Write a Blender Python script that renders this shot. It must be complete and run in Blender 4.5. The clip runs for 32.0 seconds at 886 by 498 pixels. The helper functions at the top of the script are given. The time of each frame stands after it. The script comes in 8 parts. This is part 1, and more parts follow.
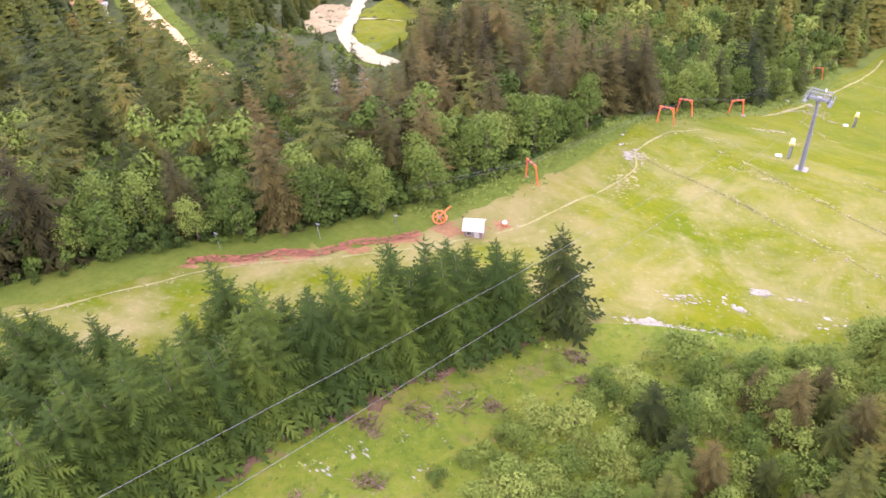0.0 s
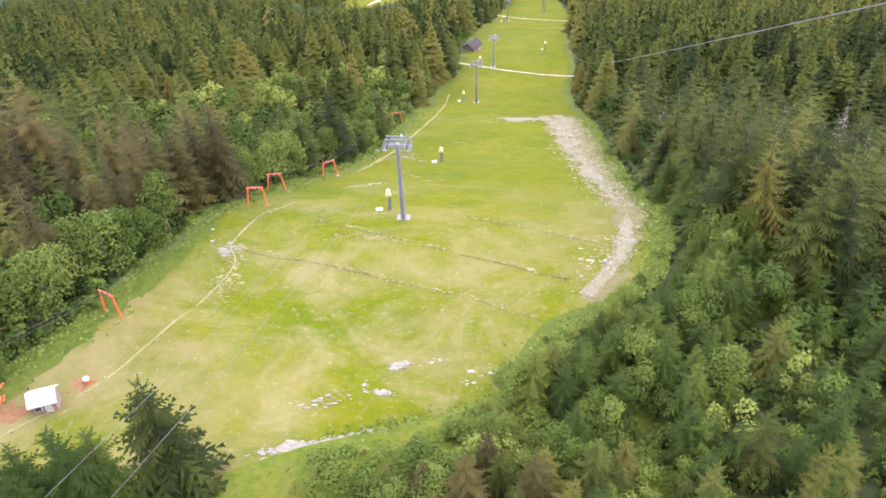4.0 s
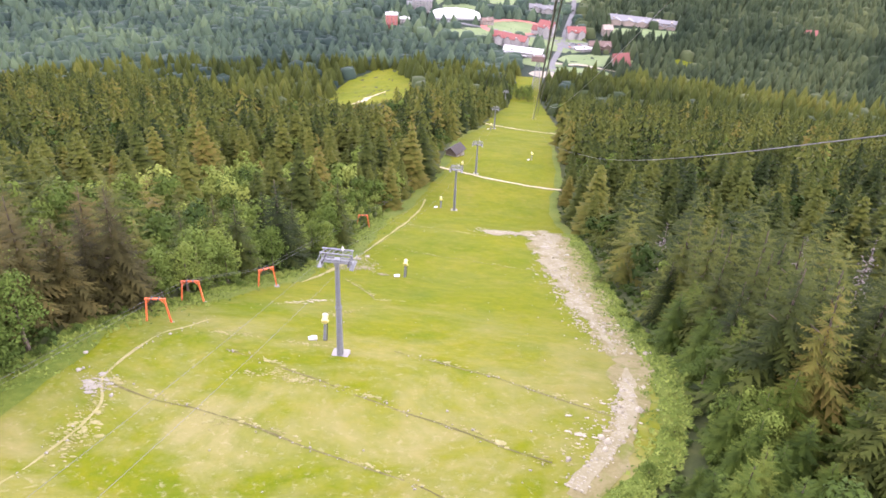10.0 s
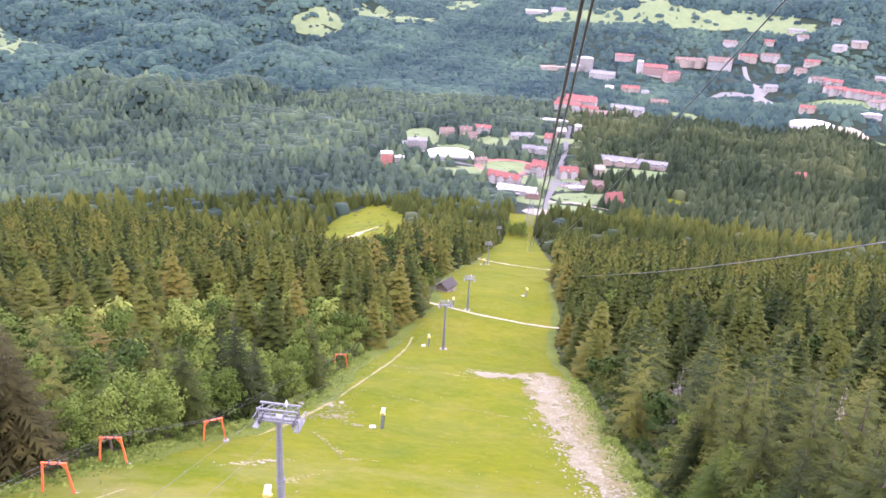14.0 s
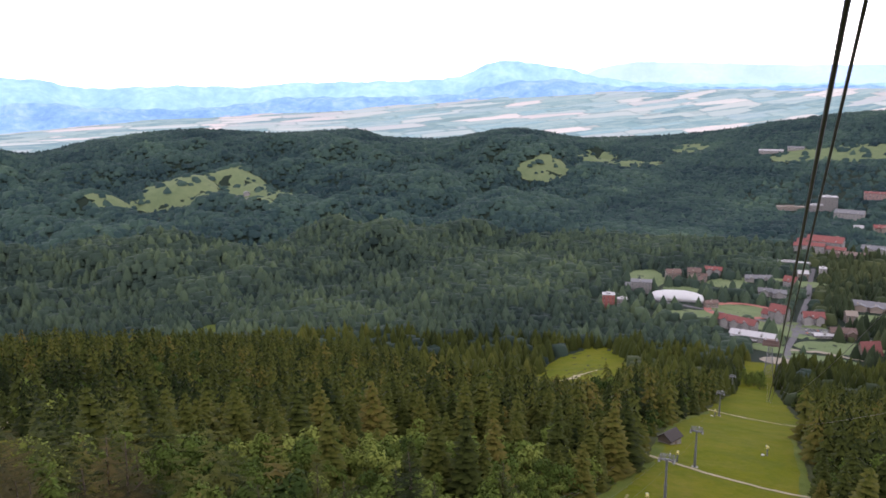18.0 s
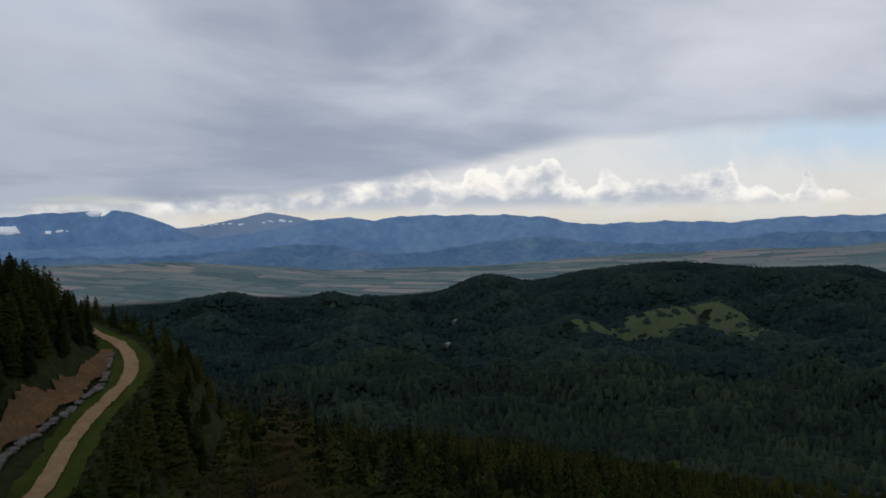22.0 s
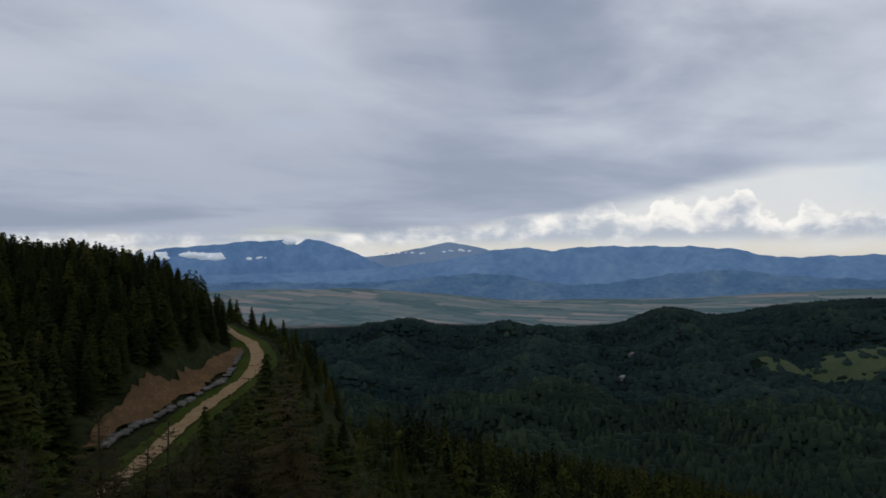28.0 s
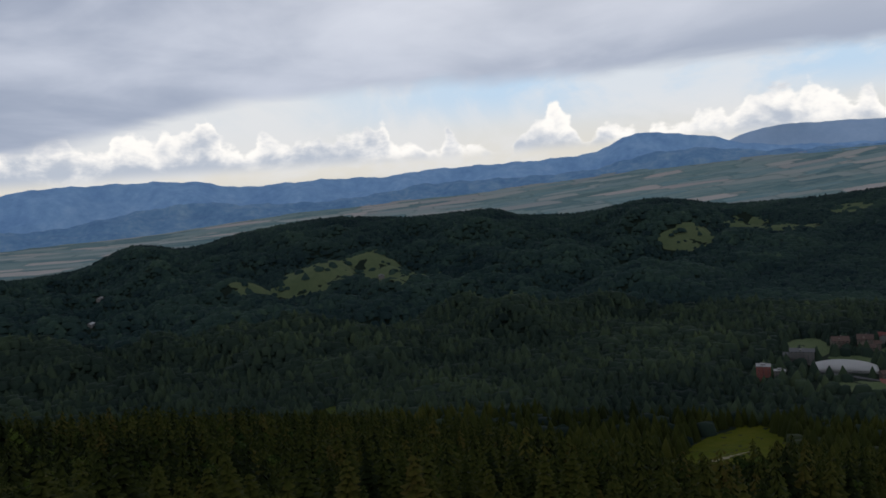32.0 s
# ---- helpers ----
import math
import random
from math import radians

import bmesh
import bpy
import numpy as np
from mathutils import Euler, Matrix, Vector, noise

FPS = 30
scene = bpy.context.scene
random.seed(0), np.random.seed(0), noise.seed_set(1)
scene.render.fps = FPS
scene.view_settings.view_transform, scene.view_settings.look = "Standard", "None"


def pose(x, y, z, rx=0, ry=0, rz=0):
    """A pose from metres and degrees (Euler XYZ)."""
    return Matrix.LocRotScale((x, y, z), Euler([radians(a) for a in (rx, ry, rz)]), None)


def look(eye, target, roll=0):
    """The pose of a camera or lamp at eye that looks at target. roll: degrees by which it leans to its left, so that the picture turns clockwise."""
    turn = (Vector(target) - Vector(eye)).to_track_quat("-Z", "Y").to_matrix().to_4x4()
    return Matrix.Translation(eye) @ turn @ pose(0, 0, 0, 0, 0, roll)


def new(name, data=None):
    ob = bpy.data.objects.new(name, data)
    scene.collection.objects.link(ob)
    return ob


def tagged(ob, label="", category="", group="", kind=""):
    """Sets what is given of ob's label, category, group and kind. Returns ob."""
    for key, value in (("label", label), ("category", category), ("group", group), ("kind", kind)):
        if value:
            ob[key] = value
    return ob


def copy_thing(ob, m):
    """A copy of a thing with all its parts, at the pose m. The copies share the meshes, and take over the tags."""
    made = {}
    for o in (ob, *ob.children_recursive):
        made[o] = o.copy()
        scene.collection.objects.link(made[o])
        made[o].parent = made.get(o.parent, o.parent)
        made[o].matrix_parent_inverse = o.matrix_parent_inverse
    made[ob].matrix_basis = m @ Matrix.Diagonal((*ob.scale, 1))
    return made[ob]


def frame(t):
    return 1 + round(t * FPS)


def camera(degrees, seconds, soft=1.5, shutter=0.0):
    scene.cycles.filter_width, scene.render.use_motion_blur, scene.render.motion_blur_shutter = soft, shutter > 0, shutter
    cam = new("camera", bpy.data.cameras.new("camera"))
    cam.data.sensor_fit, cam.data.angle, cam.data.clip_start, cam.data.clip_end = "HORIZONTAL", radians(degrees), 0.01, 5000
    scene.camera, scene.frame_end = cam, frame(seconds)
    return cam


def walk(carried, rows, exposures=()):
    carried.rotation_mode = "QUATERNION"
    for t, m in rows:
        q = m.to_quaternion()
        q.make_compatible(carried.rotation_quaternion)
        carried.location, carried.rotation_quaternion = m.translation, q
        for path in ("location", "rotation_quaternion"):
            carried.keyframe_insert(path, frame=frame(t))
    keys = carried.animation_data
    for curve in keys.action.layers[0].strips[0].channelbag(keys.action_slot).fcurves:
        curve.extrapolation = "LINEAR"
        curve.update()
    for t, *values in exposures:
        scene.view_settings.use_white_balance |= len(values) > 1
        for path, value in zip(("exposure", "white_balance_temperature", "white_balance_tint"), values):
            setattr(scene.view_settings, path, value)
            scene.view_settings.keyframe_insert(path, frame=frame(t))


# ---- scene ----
# The camera and its walk
cam = camera(57.85, 32.0, soft=1.7)
PATH = [
    (0.0, 0.00, 0.00, 0.00, 47.25, 5.18, 35.70),
    (0.5, -0.02, 2.08, -1.10, 45.67, 4.33, 28.80),
    (1.0, -0.04, 4.18, -2.21, 45.42, 5.05, 21.86),
    (1.5, -0.06, 6.31, -3.33, 45.47, 4.51, 17.05),
    (2.0, -0.08, 8.45, -4.46, 46.24, 4.66, 13.11),
    (2.5, -0.11, 10.61, -5.60, 46.64, 5.53, 6.51),
    (3.0, -0.13, 12.78, -6.75, 47.24, 4.02, 4.96),
    (3.5, -0.15, 14.97, -7.90, 49.62, 2.15, 5.10),
    (5.5, -0.25, 23.88, -12.57, 51.58, 2.78, 8.55),
    (6.0, -0.28, 26.13, -13.75, 51.81, 3.09, 7.24),
    (6.5, -0.30, 28.40, -14.93, 52.41, 0.84, 6.37),
    (7.0, -0.33, 30.67, -16.12, 51.35, -0.64, 5.00),
    (7.5, -0.35, 32.95, -17.31, 49.70, -1.29, 4.57),
    (8.0, -0.37, 35.24, -18.49, 49.65, -1.34, 5.19),
    (8.5, -0.40, 37.54, -19.68, 51.80, -0.93, 5.76),
    (9.0, -0.42, 39.84, -20.87, 55.58, -1.18, 6.56),
    (9.5, -0.44, 42.14, -22.06, 57.09, -1.30, 6.68),
    (10.0, -0.46, 44.45, -23.24, 58.00, -2.38, 7.33),
    (10.5, -0.47, 46.75, -24.43, 60.24, -3.01, 6.80),
    (11.0, -0.49, 49.06, -25.61, 61.01, -2.99, 6.32),
    (11.5, -0.50, 51.37, -26.78, 61.97, -3.07, 6.16),
    (12.0, -0.51, 53.68, -27.96, 62.16, -3.56, 6.40),
    (12.5, -0.52, 55.98, -29.13, 63.70, -3.45, 6.80),
    (13.0, -0.53, 58.28, -30.29, 64.93, -3.00, 7.08),
    (13.5, -0.54, 60.58, -31.45, 66.07, -3.25, 7.33),
    (14.0, -0.54, 62.87, -32.60, 67.75, -2.99, 7.19),
    (14.5, -0.54, 65.15, -33.74, 69.36, -3.08, 6.93),
    (16.5, -0.51, 74.21, -38.22, 71.14, -2.02, 7.90),
    (17.0, -0.50, 76.45, -39.32, 70.64, -2.31, 8.82),
    (17.5, -0.48, 78.67, -40.40, 75.22, -0.43, 15.58),
    (18.0, -0.45, 80.89, -41.47, 77.65, 0.51, 22.64),
    (18.5, -0.43, 83.09, -42.53, 80.55, 0.37, 29.02),
    (19.0, -0.40, 85.27, -43.58, 82.63, 0.07, 33.98),
    (19.5, -0.36, 87.43, -44.61, 82.68, -0.27, 37.12),
    (20.0, -0.33, 89.58, -45.63, 84.79, -0.25, 40.39),
    (20.5, -0.28, 91.71, -46.63, 85.49, 0.86, 45.75),
    (21.0, -0.24, 93.83, -47.62, 86.47, 3.23, 51.91),
    (21.5, -0.18, 95.92, -48.58, 87.71, 1.91, 54.35),
    (22.0, -0.02, 97.99, -49.54, 87.83, 1.36, 56.32),
    (22.5, -0.01, 100.03, -50.47, 88.13, 0.89, 59.32),
    (23.0, -0.00, 102.06, -51.38, 88.57, 0.67, 58.90),
    (23.5, 0.01, 104.05, -52.28, 88.83, 0.71, 58.06),
    (24.0, 0.02, 106.03, -53.16, 89.42, 0.42, 57.92),
    (24.5, 0.03, 107.98, -54.01, 89.60, 0.70, 57.56),
    (25.0, 0.05, 109.90, -54.84, 89.80, 0.69, 61.10),
    (25.5, 0.06, 111.79, -55.66, 89.92, 0.28, 65.43),
    (26.0, 0.08, 113.65, -56.45, 90.14, 0.06, 68.98),
    (26.5, 0.09, 115.48, -57.21, 89.96, 0.17, 69.36),
    (28.5, 0.17, 122.48, -60.03, 90.65, 1.25, 68.81),
    (29.0, 0.19, 124.14, -60.67, 89.30, 0.65, 59.76),
    (29.5, 0.21, 125.77, -61.28, 87.32, 1.04, 49.45),
    (30.0, 0.23, 127.36, -61.86, 87.13, -0.22, 43.23),
    (30.5, 0.26, 128.91, -62.42, 88.74, 1.21, 39.10),
    (31.0, 0.28, 130.42, -62.94, 87.75, 2.70, 37.24),
    (31.5, 0.31, 131.89, -63.44, 85.00, 3.88, 35.60),
    (32.0, 0.33, 133.32, -63.91, 84.02, 4.42, 32.48),
]
walk(cam, [(t, pose(x, y, z, rx, ry, rz)) for t, x, y, z, rx, ry, rz in PATH],
     exposures=[(0.0, 4.34, 6600, 34), (1.0, 4.38, 6560, 42), (2.0, 4.36, 6560, 36), (3.0, 4.24, 6550, 22), (6.0, 4.26, 6700, 25), (9.0, 4.29, 6700, 30), (11.0, 4.37, 6650, 31), (13.0, 4.51, 6400, 37), (14.0, 4.43, 6400, 39), (17.0, 3.95, 6900, 36),
                (17.5, 3.45, 6900, 31), (18.0, 2.65, 6800, 24), (18.5, 1.5, 6700, 15), (19.0, 0.66, 6800, 14), (20.0, 0.2, 6500, 12), (21.0, 0.02, 6400, 11), (29.0, 0.0, 6300, 10), (30.5, 0.1, 6300, 11), (32.0, 0.1, 6300, 11)])

# ---------------------------------------------------------------- world and sun
SUN_DIR = Vector((0.25, -0.45, 0.95)).normalized()
world = bpy.data.worlds.new("overcast_sky")
scene.world = world
world.use_nodes = True
wn, wl = world.node_tree.nodes, world.node_tree.links
wn.clear()


def wmath(op, a, b=None, c=None, clamp=False):
    n = wn.new("ShaderNodeMath")
    n.operation, n.use_clamp = op, clamp
    for i, v in enumerate((a, b, c)):
        if v is None:
            continue
        if isinstance(v, (int, float)):
            n.inputs[i].default_value = v
        else:
            wl.new(v, n.inputs[i])
    return n.outputs[0]


def wsmooth(v, a, b):
    n = wn.new("ShaderNodeMapRange")
    n.interpolation_type = "SMOOTHSTEP"
    wl.new(v, n.inputs[0])
    n.inputs[1].default_value, n.inputs[2].default_value = a, b
    return n.outputs[0]


def wmix(f, a, b):
    n = wn.new("ShaderNodeMix")
    n.data_type = "RGBA"
    for i, v in ((0, f), (6, a), (7, b)):
        if isinstance(v, tuple):
            n.inputs[i].default_value = (*v, 1)
        elif isinstance(v, (int, float)):
            n.inputs[i].default_value = v
        else:
            wl.new(v, n.inputs[i])
    return n.outputs[2]


def wnoise(vec, scale, detail=5.0, rough=0.55, dist=0.0):
    n = wn.new("ShaderNodeTexNoise")
    wl.new(vec, n.inputs["Vector"])
    n.inputs["Scale"].default_value, n.inputs["Detail"].default_value = scale, detail
    n.inputs["Roughness"].default_value, n.inputs["Distortion"].default_value = rough, dist
    return n.outputs["Fac"]


def build_sky():
    tc = wn.new("ShaderNodeTexCoord")
    sep = wn.new("ShaderNodeSeparateXYZ")
    wl.new(tc.outputs["Generated"], sep.inputs[0])
    dx, dy, dz = sep.outputs
    sky = wn.new("ShaderNodeTexSky")
    sky.sky_type, sky.sun_disc = "NISHITA", False
    sky.sun_elevation = math.asin(SUN_DIR.z)
    sky.sun_rotation = math.atan2(SUN_DIR.x, SUN_DIR.y)
    blue = wn.new("ShaderNodeVectorMath")
    blue.operation = "SCALE"
    wl.new(sky.outputs[0], blue.inputs[0])
    blue.inputs["Scale"].default_value = 0.12
    # the stratus sheet: flat layer seen in perspective
    den = wmath("ADD", wmath("MAXIMUM", dz, 0.0), 0.10)
    comb = wn.new("ShaderNodeCombineXYZ")
    px, py = wmath("DIVIDE", dx, den), wmath("DIVIDE", dy, den)
    wl.new(wmath("ADD", wmath("MULTIPLY", px, 0.80), wmath("MULTIPLY", py, 0.60)), comb.inputs[0])
    wl.new(wmath("MULTIPLY", wmath("SUBTRACT", wmath("MULTIPLY", py, 0.80), wmath("MULTIPLY", px, 0.60)), 0.7), comb.inputs[1])
    n1 = wnoise(comb.outputs[0], 0.46, 6, 0.48, 0.6)
    n2 = wnoise(comb.outputs[0], 1.2, 7, 0.54, 0.4)
    s = wmath("ADD", wmath("MULTIPLY", n1, 0.72), wmath("MULTIPLY", n2, 0.28))
    strat = wmix(wsmooth(s, 0.38, 0.61), (0.275, 0.315, 0.405), (0.70, 0.72, 0.78))
    # darker belly of the sheet low over the horizon
    belly = wmath("MULTIPLY", wsmooth(dz, 0.30, 0.06), 0.55)
    strat = wmix(belly, strat, (0.37, 0.42, 0.51))
    # thicker towards the mountains, thinner down the valley
    strat = wmix(wmath("MULTIPLY", wsmooth(dx, -0.78, -1.0), 0.35), strat, (0.26, 0.30, 0.38))
    strat = wmix(wmath("MULTIPLY", wmath("MULTIPLY", wsmooth(dx, -0.85, -0.5), wsmooth(dz, 0.06, 0.2)), 0.4), strat, (0.70, 0.71, 0.74))
    # heavier cloud overhead, added out of view to cut the light on the ground
    strat = wmix(wmath("MULTIPLY", wsmooth(dz, 0.38, 0.85), 0.8), strat, (0.12, 0.135, 0.165))
    # bright gap under the sheet
    edge = wmath("MULTIPLY", wsmooth(dx, -1.0, -0.66), 0.074)
    wob = wmath("MULTIPLY", wmath("SUBTRACT", n2, 0.5), 0.035)
    low = wmath("ADD", wmath("SUBTRACT", dz, edge), wob)
    gap = wsmooth(low, 0.034, 0.012)
    # heaped clouds standing in the gap, on a hazy base
    flat = wn.new("ShaderNodeCombineXYZ")
    wl.new(dx, flat.inputs[0])
    wl.new(dy, flat.inputs[1])
    wide = wmath("MULTIPLY", wmath("SUBTRACT", wnoise(flat.outputs[0], 5.0, 1.5, 0.5), 0.36), 0.20)
    fine = wmath("MULTIPLY", wmath("SUBTRACT", wnoise(flat.outputs[0], 21.0, 2.0, 0.5), 0.42), 0.15)
    rise = wmath("MAXIMUM", wmath("ADD", wide, fine), 0.0)
    top = wmath("ADD", rise, 0.004)
    mp = wn.new("ShaderNodeMapping")
    mp.inputs["Scale"].default_value = (1, 1, 1.7)
    wl.new(tc.outputs["Generated"], mp.inputs[0])
    billow = wnoise(mp.outputs[0], 27.0, 7, 0.58, 0.2)
    body = wnoise(mp.outputs[0], 13.0, 8, 0.6, 0.3)
    heap = wmath("SUBTRACT", wmath("ADD", dz, wmath("MULTIPLY", wmath("SUBTRACT", billow, 0.5), 0.055)), top)
    inside = wmath("MULTIPLY", wsmooth(heap, 0.004, -0.005), wsmooth(dz, 0.004, 0.022))
    lit = wmath("ADD", wmath("MULTIPLY", wmath("SUBTRACT", wmath("ADD", wmath("MULTIPLY", body, 0.65), wmath("MULTIPLY", billow, 0.35)), 0.5), 3.2), wmath("MULTIPLY", wmath("DIVIDE", dz, top), 0.75))
    pale = wmix(wsmooth(dz, 0.0, 0.07), (0.70, 0.665, 0.585), (0.66, 0.69, 0.70))
    pale = wmix(wmath("MULTIPLY", wsmooth(dx, -0.75, -0.45), wsmooth(dz, 0.035, 0.085)), pale, (0.50, 0.64, 0.77))
    veil = wmath("MULTIPLY", wsmooth(wnoise(mp.outputs[0], 6.0, 7, 0.6, 0.4), 0.42, 0.62), 0.7)
    pale = wmix(veil, pale, (0.74, 0.735, 0.72))
    puff = wmix(wsmooth(lit, 0.05, 0.85), (0.46, 0.50, 0.56), (0.97, 0.93, 0.86))
    bright = wmix(inside, pale, puff)
    tear = wmath("MULTIPLY", wsmooth(wnoise(comb.outputs[0], 0.42, 3), 0.60, 0.72), 0.55)
    strat = wmix(tear, strat, blue.outputs[0])
    full = wmix(gap, strat, bright)
    full = wmix(wsmooth(dz, 0.0, -0.05), full, (0.16, 0.19, 0.20))
    bg = wn.new("ShaderNodeBackground")
    wl.new(full, bg.inputs[0])
    bg.inputs[1].default_value = 1.0
    out = wn.new("ShaderNodeOutputWorld")
    wl.new(bg.outputs[0], out.inputs[0])


build_sky()
sun_data = bpy.data.lights.new("sun", "SUN")
sun_data.energy, sun_data.angle, sun_data.color = 0.15, radians(16), (1.0, 0.95, 0.86)
sun = new("sun", sun_data)
sun.matrix_world = look(SUN_DIR * 900, (0, 0, 0))

# ---------------------------------------------------------------- materials
def material(name, rough=0.9, metal=0.0, spec=0.06):
    m = bpy.data.materials.new(name)
    m.use_nodes = True
    b = m.node_tree.nodes["Principled BSDF"]
    b.inputs["Roughness"].default_value, b.inputs["Metallic"].default_value = rough, metal
    b.inputs["Specular IOR Level"].default_value = spec
    return m, m.node_tree.nodes, m.node_tree.links, b


def nd_noise(nt, vec, scale, detail=4.0, rough=0.55, dist=0.0):
    n = nt.nodes.new("ShaderNodeTexNoise")
    if vec is not None:
        nt.links.new(vec, n.inputs["Vector"])
    n.inputs["Scale"].default_value, n.inputs["Detail"].default_value = scale, detail
    n.inputs["Roughness"].default_value, n.inputs["Distortion"].default_value = rough, dist
    return n.outputs["Fac"]


def nd_ramp(nt, fac, stops):
    r = nt.nodes.new("ShaderNodeValToRGB")
    nt.links.new(fac, r.inputs[0])
    e = r.color_ramp.elements
    while len(e) < len(stops):
        e.new(0.5)
    for el, (p, c) in zip(e, stops):
        el.position, el.color = p, (*c, 1) if len(c) == 3 else c
    return r.outputs[0]


def nd_mix(nt, f, a, b, blend="MIX"):
    n = nt.nodes.new("ShaderNodeMix")
    n.data_type, n.blend_type = "RGBA", blend
    for i, v in ((0, f), (6, a), (7, b)):
        if isinstance(v, tuple):
            n.inputs[i].default_value = (*v, 1)
        elif isinstance(v, (int, float)):
            n.inputs[i].default_value = v
        else:
            nt.links.new(v, n.inputs[i])
    return n.outputs[2]


def nd_bump(nt, b, h, strength, distance):
    n = nt.nodes.new("ShaderNodeBump")
    n.inputs["Strength"].default_value, n.inputs["Distance"].default_value = strength, distance
    nt.links.new(h, n.inputs["Height"])
    nt.links.new(n.outputs[0], b.inputs["Normal"])


def coords(nt):
    return nt.nodes.new("ShaderNodeNewGeometry").outputs["Position"]


def earth(name, stops, big, small, bump, rough=0.95, mottle=None, stretch=None):
    """Natural ground: two scales of noise through a ramp, with fine relief."""
    m, n, l, b = material(name, rough)
    nt = m.node_tree
    p = coords(nt)
    if stretch:
        mp = n.new("ShaderNodeMapping")
        mp.inputs["Scale"].default_value = stretch
        l.new(p, mp.inputs[0])
        p = mp.outputs[0]
    a, c = nd_noise(nt, p, big, 5, 0.6, 0.3), nd_noise(nt, p, small, 6, 0.7)
    mixf = n.new("ShaderNodeMath")
    mixf.operation = "MULTIPLY_ADD"
    l.new(c, mixf.inputs[0])
    mixf.inputs[1].default_value = 0.5
    half = n.new("ShaderNodeMath")
    half.operation = "MULTIPLY"
    l.new(a, half.inputs[0])
    half.inputs[1].default_value = 0.5
    l.new(half.outputs[0], mixf.inputs[2])
    colour = nd_ramp(nt, mixf.outputs[0], stops)
    for tint, scale, lo, hi, amount in mottle or ():
        f = nd_ramp(nt, nd_noise(nt, p, scale, 6, 0.65, 0.4), [(lo, (0, 0, 0)), (hi, (amount,) * 3)])
        colour = nd_mix(nt, f, colour, tint)
    l.new(colour, b.inputs["Base Color"])
    nd_bump(nt, b, c, 0.7, bump)
    return m


def foliage(name, stops, rough=0.75, grain=1.4):
    """Leaves or needles; the tone of each plant comes from the attribute tone."""
    m, n, l, b = material(name, rough, spec=0.025)
    nt = m.node_tree
    at = n.new("ShaderNodeAttribute")
    at.attribute_name = "tone"
    oi = n.new("ShaderNodeObjectInfo")
    s = n.new("ShaderNodeMath")
    s.operation = "ADD"
    l.new(at.outputs["Fac"], s.inputs[0])
    k = n.new("ShaderNodeMath")
    k.operation = "MULTIPLY_ADD"
    l.new(oi.outputs["Random"], k.inputs[0])
    k.inputs[1].default_value, k.inputs[2].default_value = 0.5, -0.25
    l.new(k.outputs[0], s.inputs[1])
    g = nd_noise(nt, coords(nt), grain, 3, 0.6)
    a = n.new("ShaderNodeMath")
    a.operation = "MULTIPLY_ADD"
    l.new(g, a.inputs[0])
    a.inputs[1].default_value = 0.5
    l.new(s.outputs[0], a.inputs[2])
    sub = n.new("ShaderNodeMath")
    sub.operation = "SUBTRACT"
    l.new(a.outputs[0], sub.inputs[0])
    sub.inputs[1].default_value = 0.25
    l.new(nd_ramp(nt, sub.outputs[0], stops), b.inputs["Base Color"])
    return m


def surface(name, base, rough=0.7, metal=0.0, vary=0.12, scale=0.6, bump=0.0, spec=0.3):
    """A made surface with stains at two scales; each object differs a little."""
    m, n, l, b = material(name, rough, metal, spec)
    nt = m.node_tree
    p = coords(nt)
    dark = tuple(c * (1 - 2 * vary) for c in base)
    f = nd_mix(nt, 0.5, nd_noise(nt, p, scale, 5, 0.65), nd_noise(nt, p, scale * 9, 4, 0.7))
    c = nd_ramp(nt, f, [(0.3, dark), (0.62, base)])
    oi = n.new("ShaderNodeObjectInfo")
    hv = n.new("ShaderNodeHueSaturation")
    mr = n.new("ShaderNodeMapRange")
    l.new(oi.outputs["Random"], mr.inputs[0])
    mr.inputs[3].default_value, mr.inputs[4].default_value = 1 - vary, 1 + vary * 0.6
    l.new(mr.outputs[0], hv.inputs["Value"])
    l.new(c, hv.inputs["Color"])
    l.new(hv.outputs[0], b.inputs["Base Color"])
    if bump:
        nd_bump(nt, b, f, 0.5, bump)
    return m


M_MEADOW = earth("meadow_grass", [(0.3, (0.036, 0.052, 0.0030)), (0.45, (0.054, 0.067, 0.0036)), (0.56, (0.069, 0.075, 0.0045)), (0.7, (0.092, 0.086, 0.010))],
                 0.035, 0.5, 0.12, mottle=[((0.030, 0.053, 0.003), 0.022, 0.50, 0.66, 0.6), ((0.086, 0.078, 0.016), 0.30, 0.52, 0.68, 0.55), ((0.040, 0.060, 0.004), 0.11, 0.54, 0.64, 0.5)])
M_MEADOW.node_tree.nodes["Principled BSDF"].inputs["Specular IOR Level"].default_value = 0.02


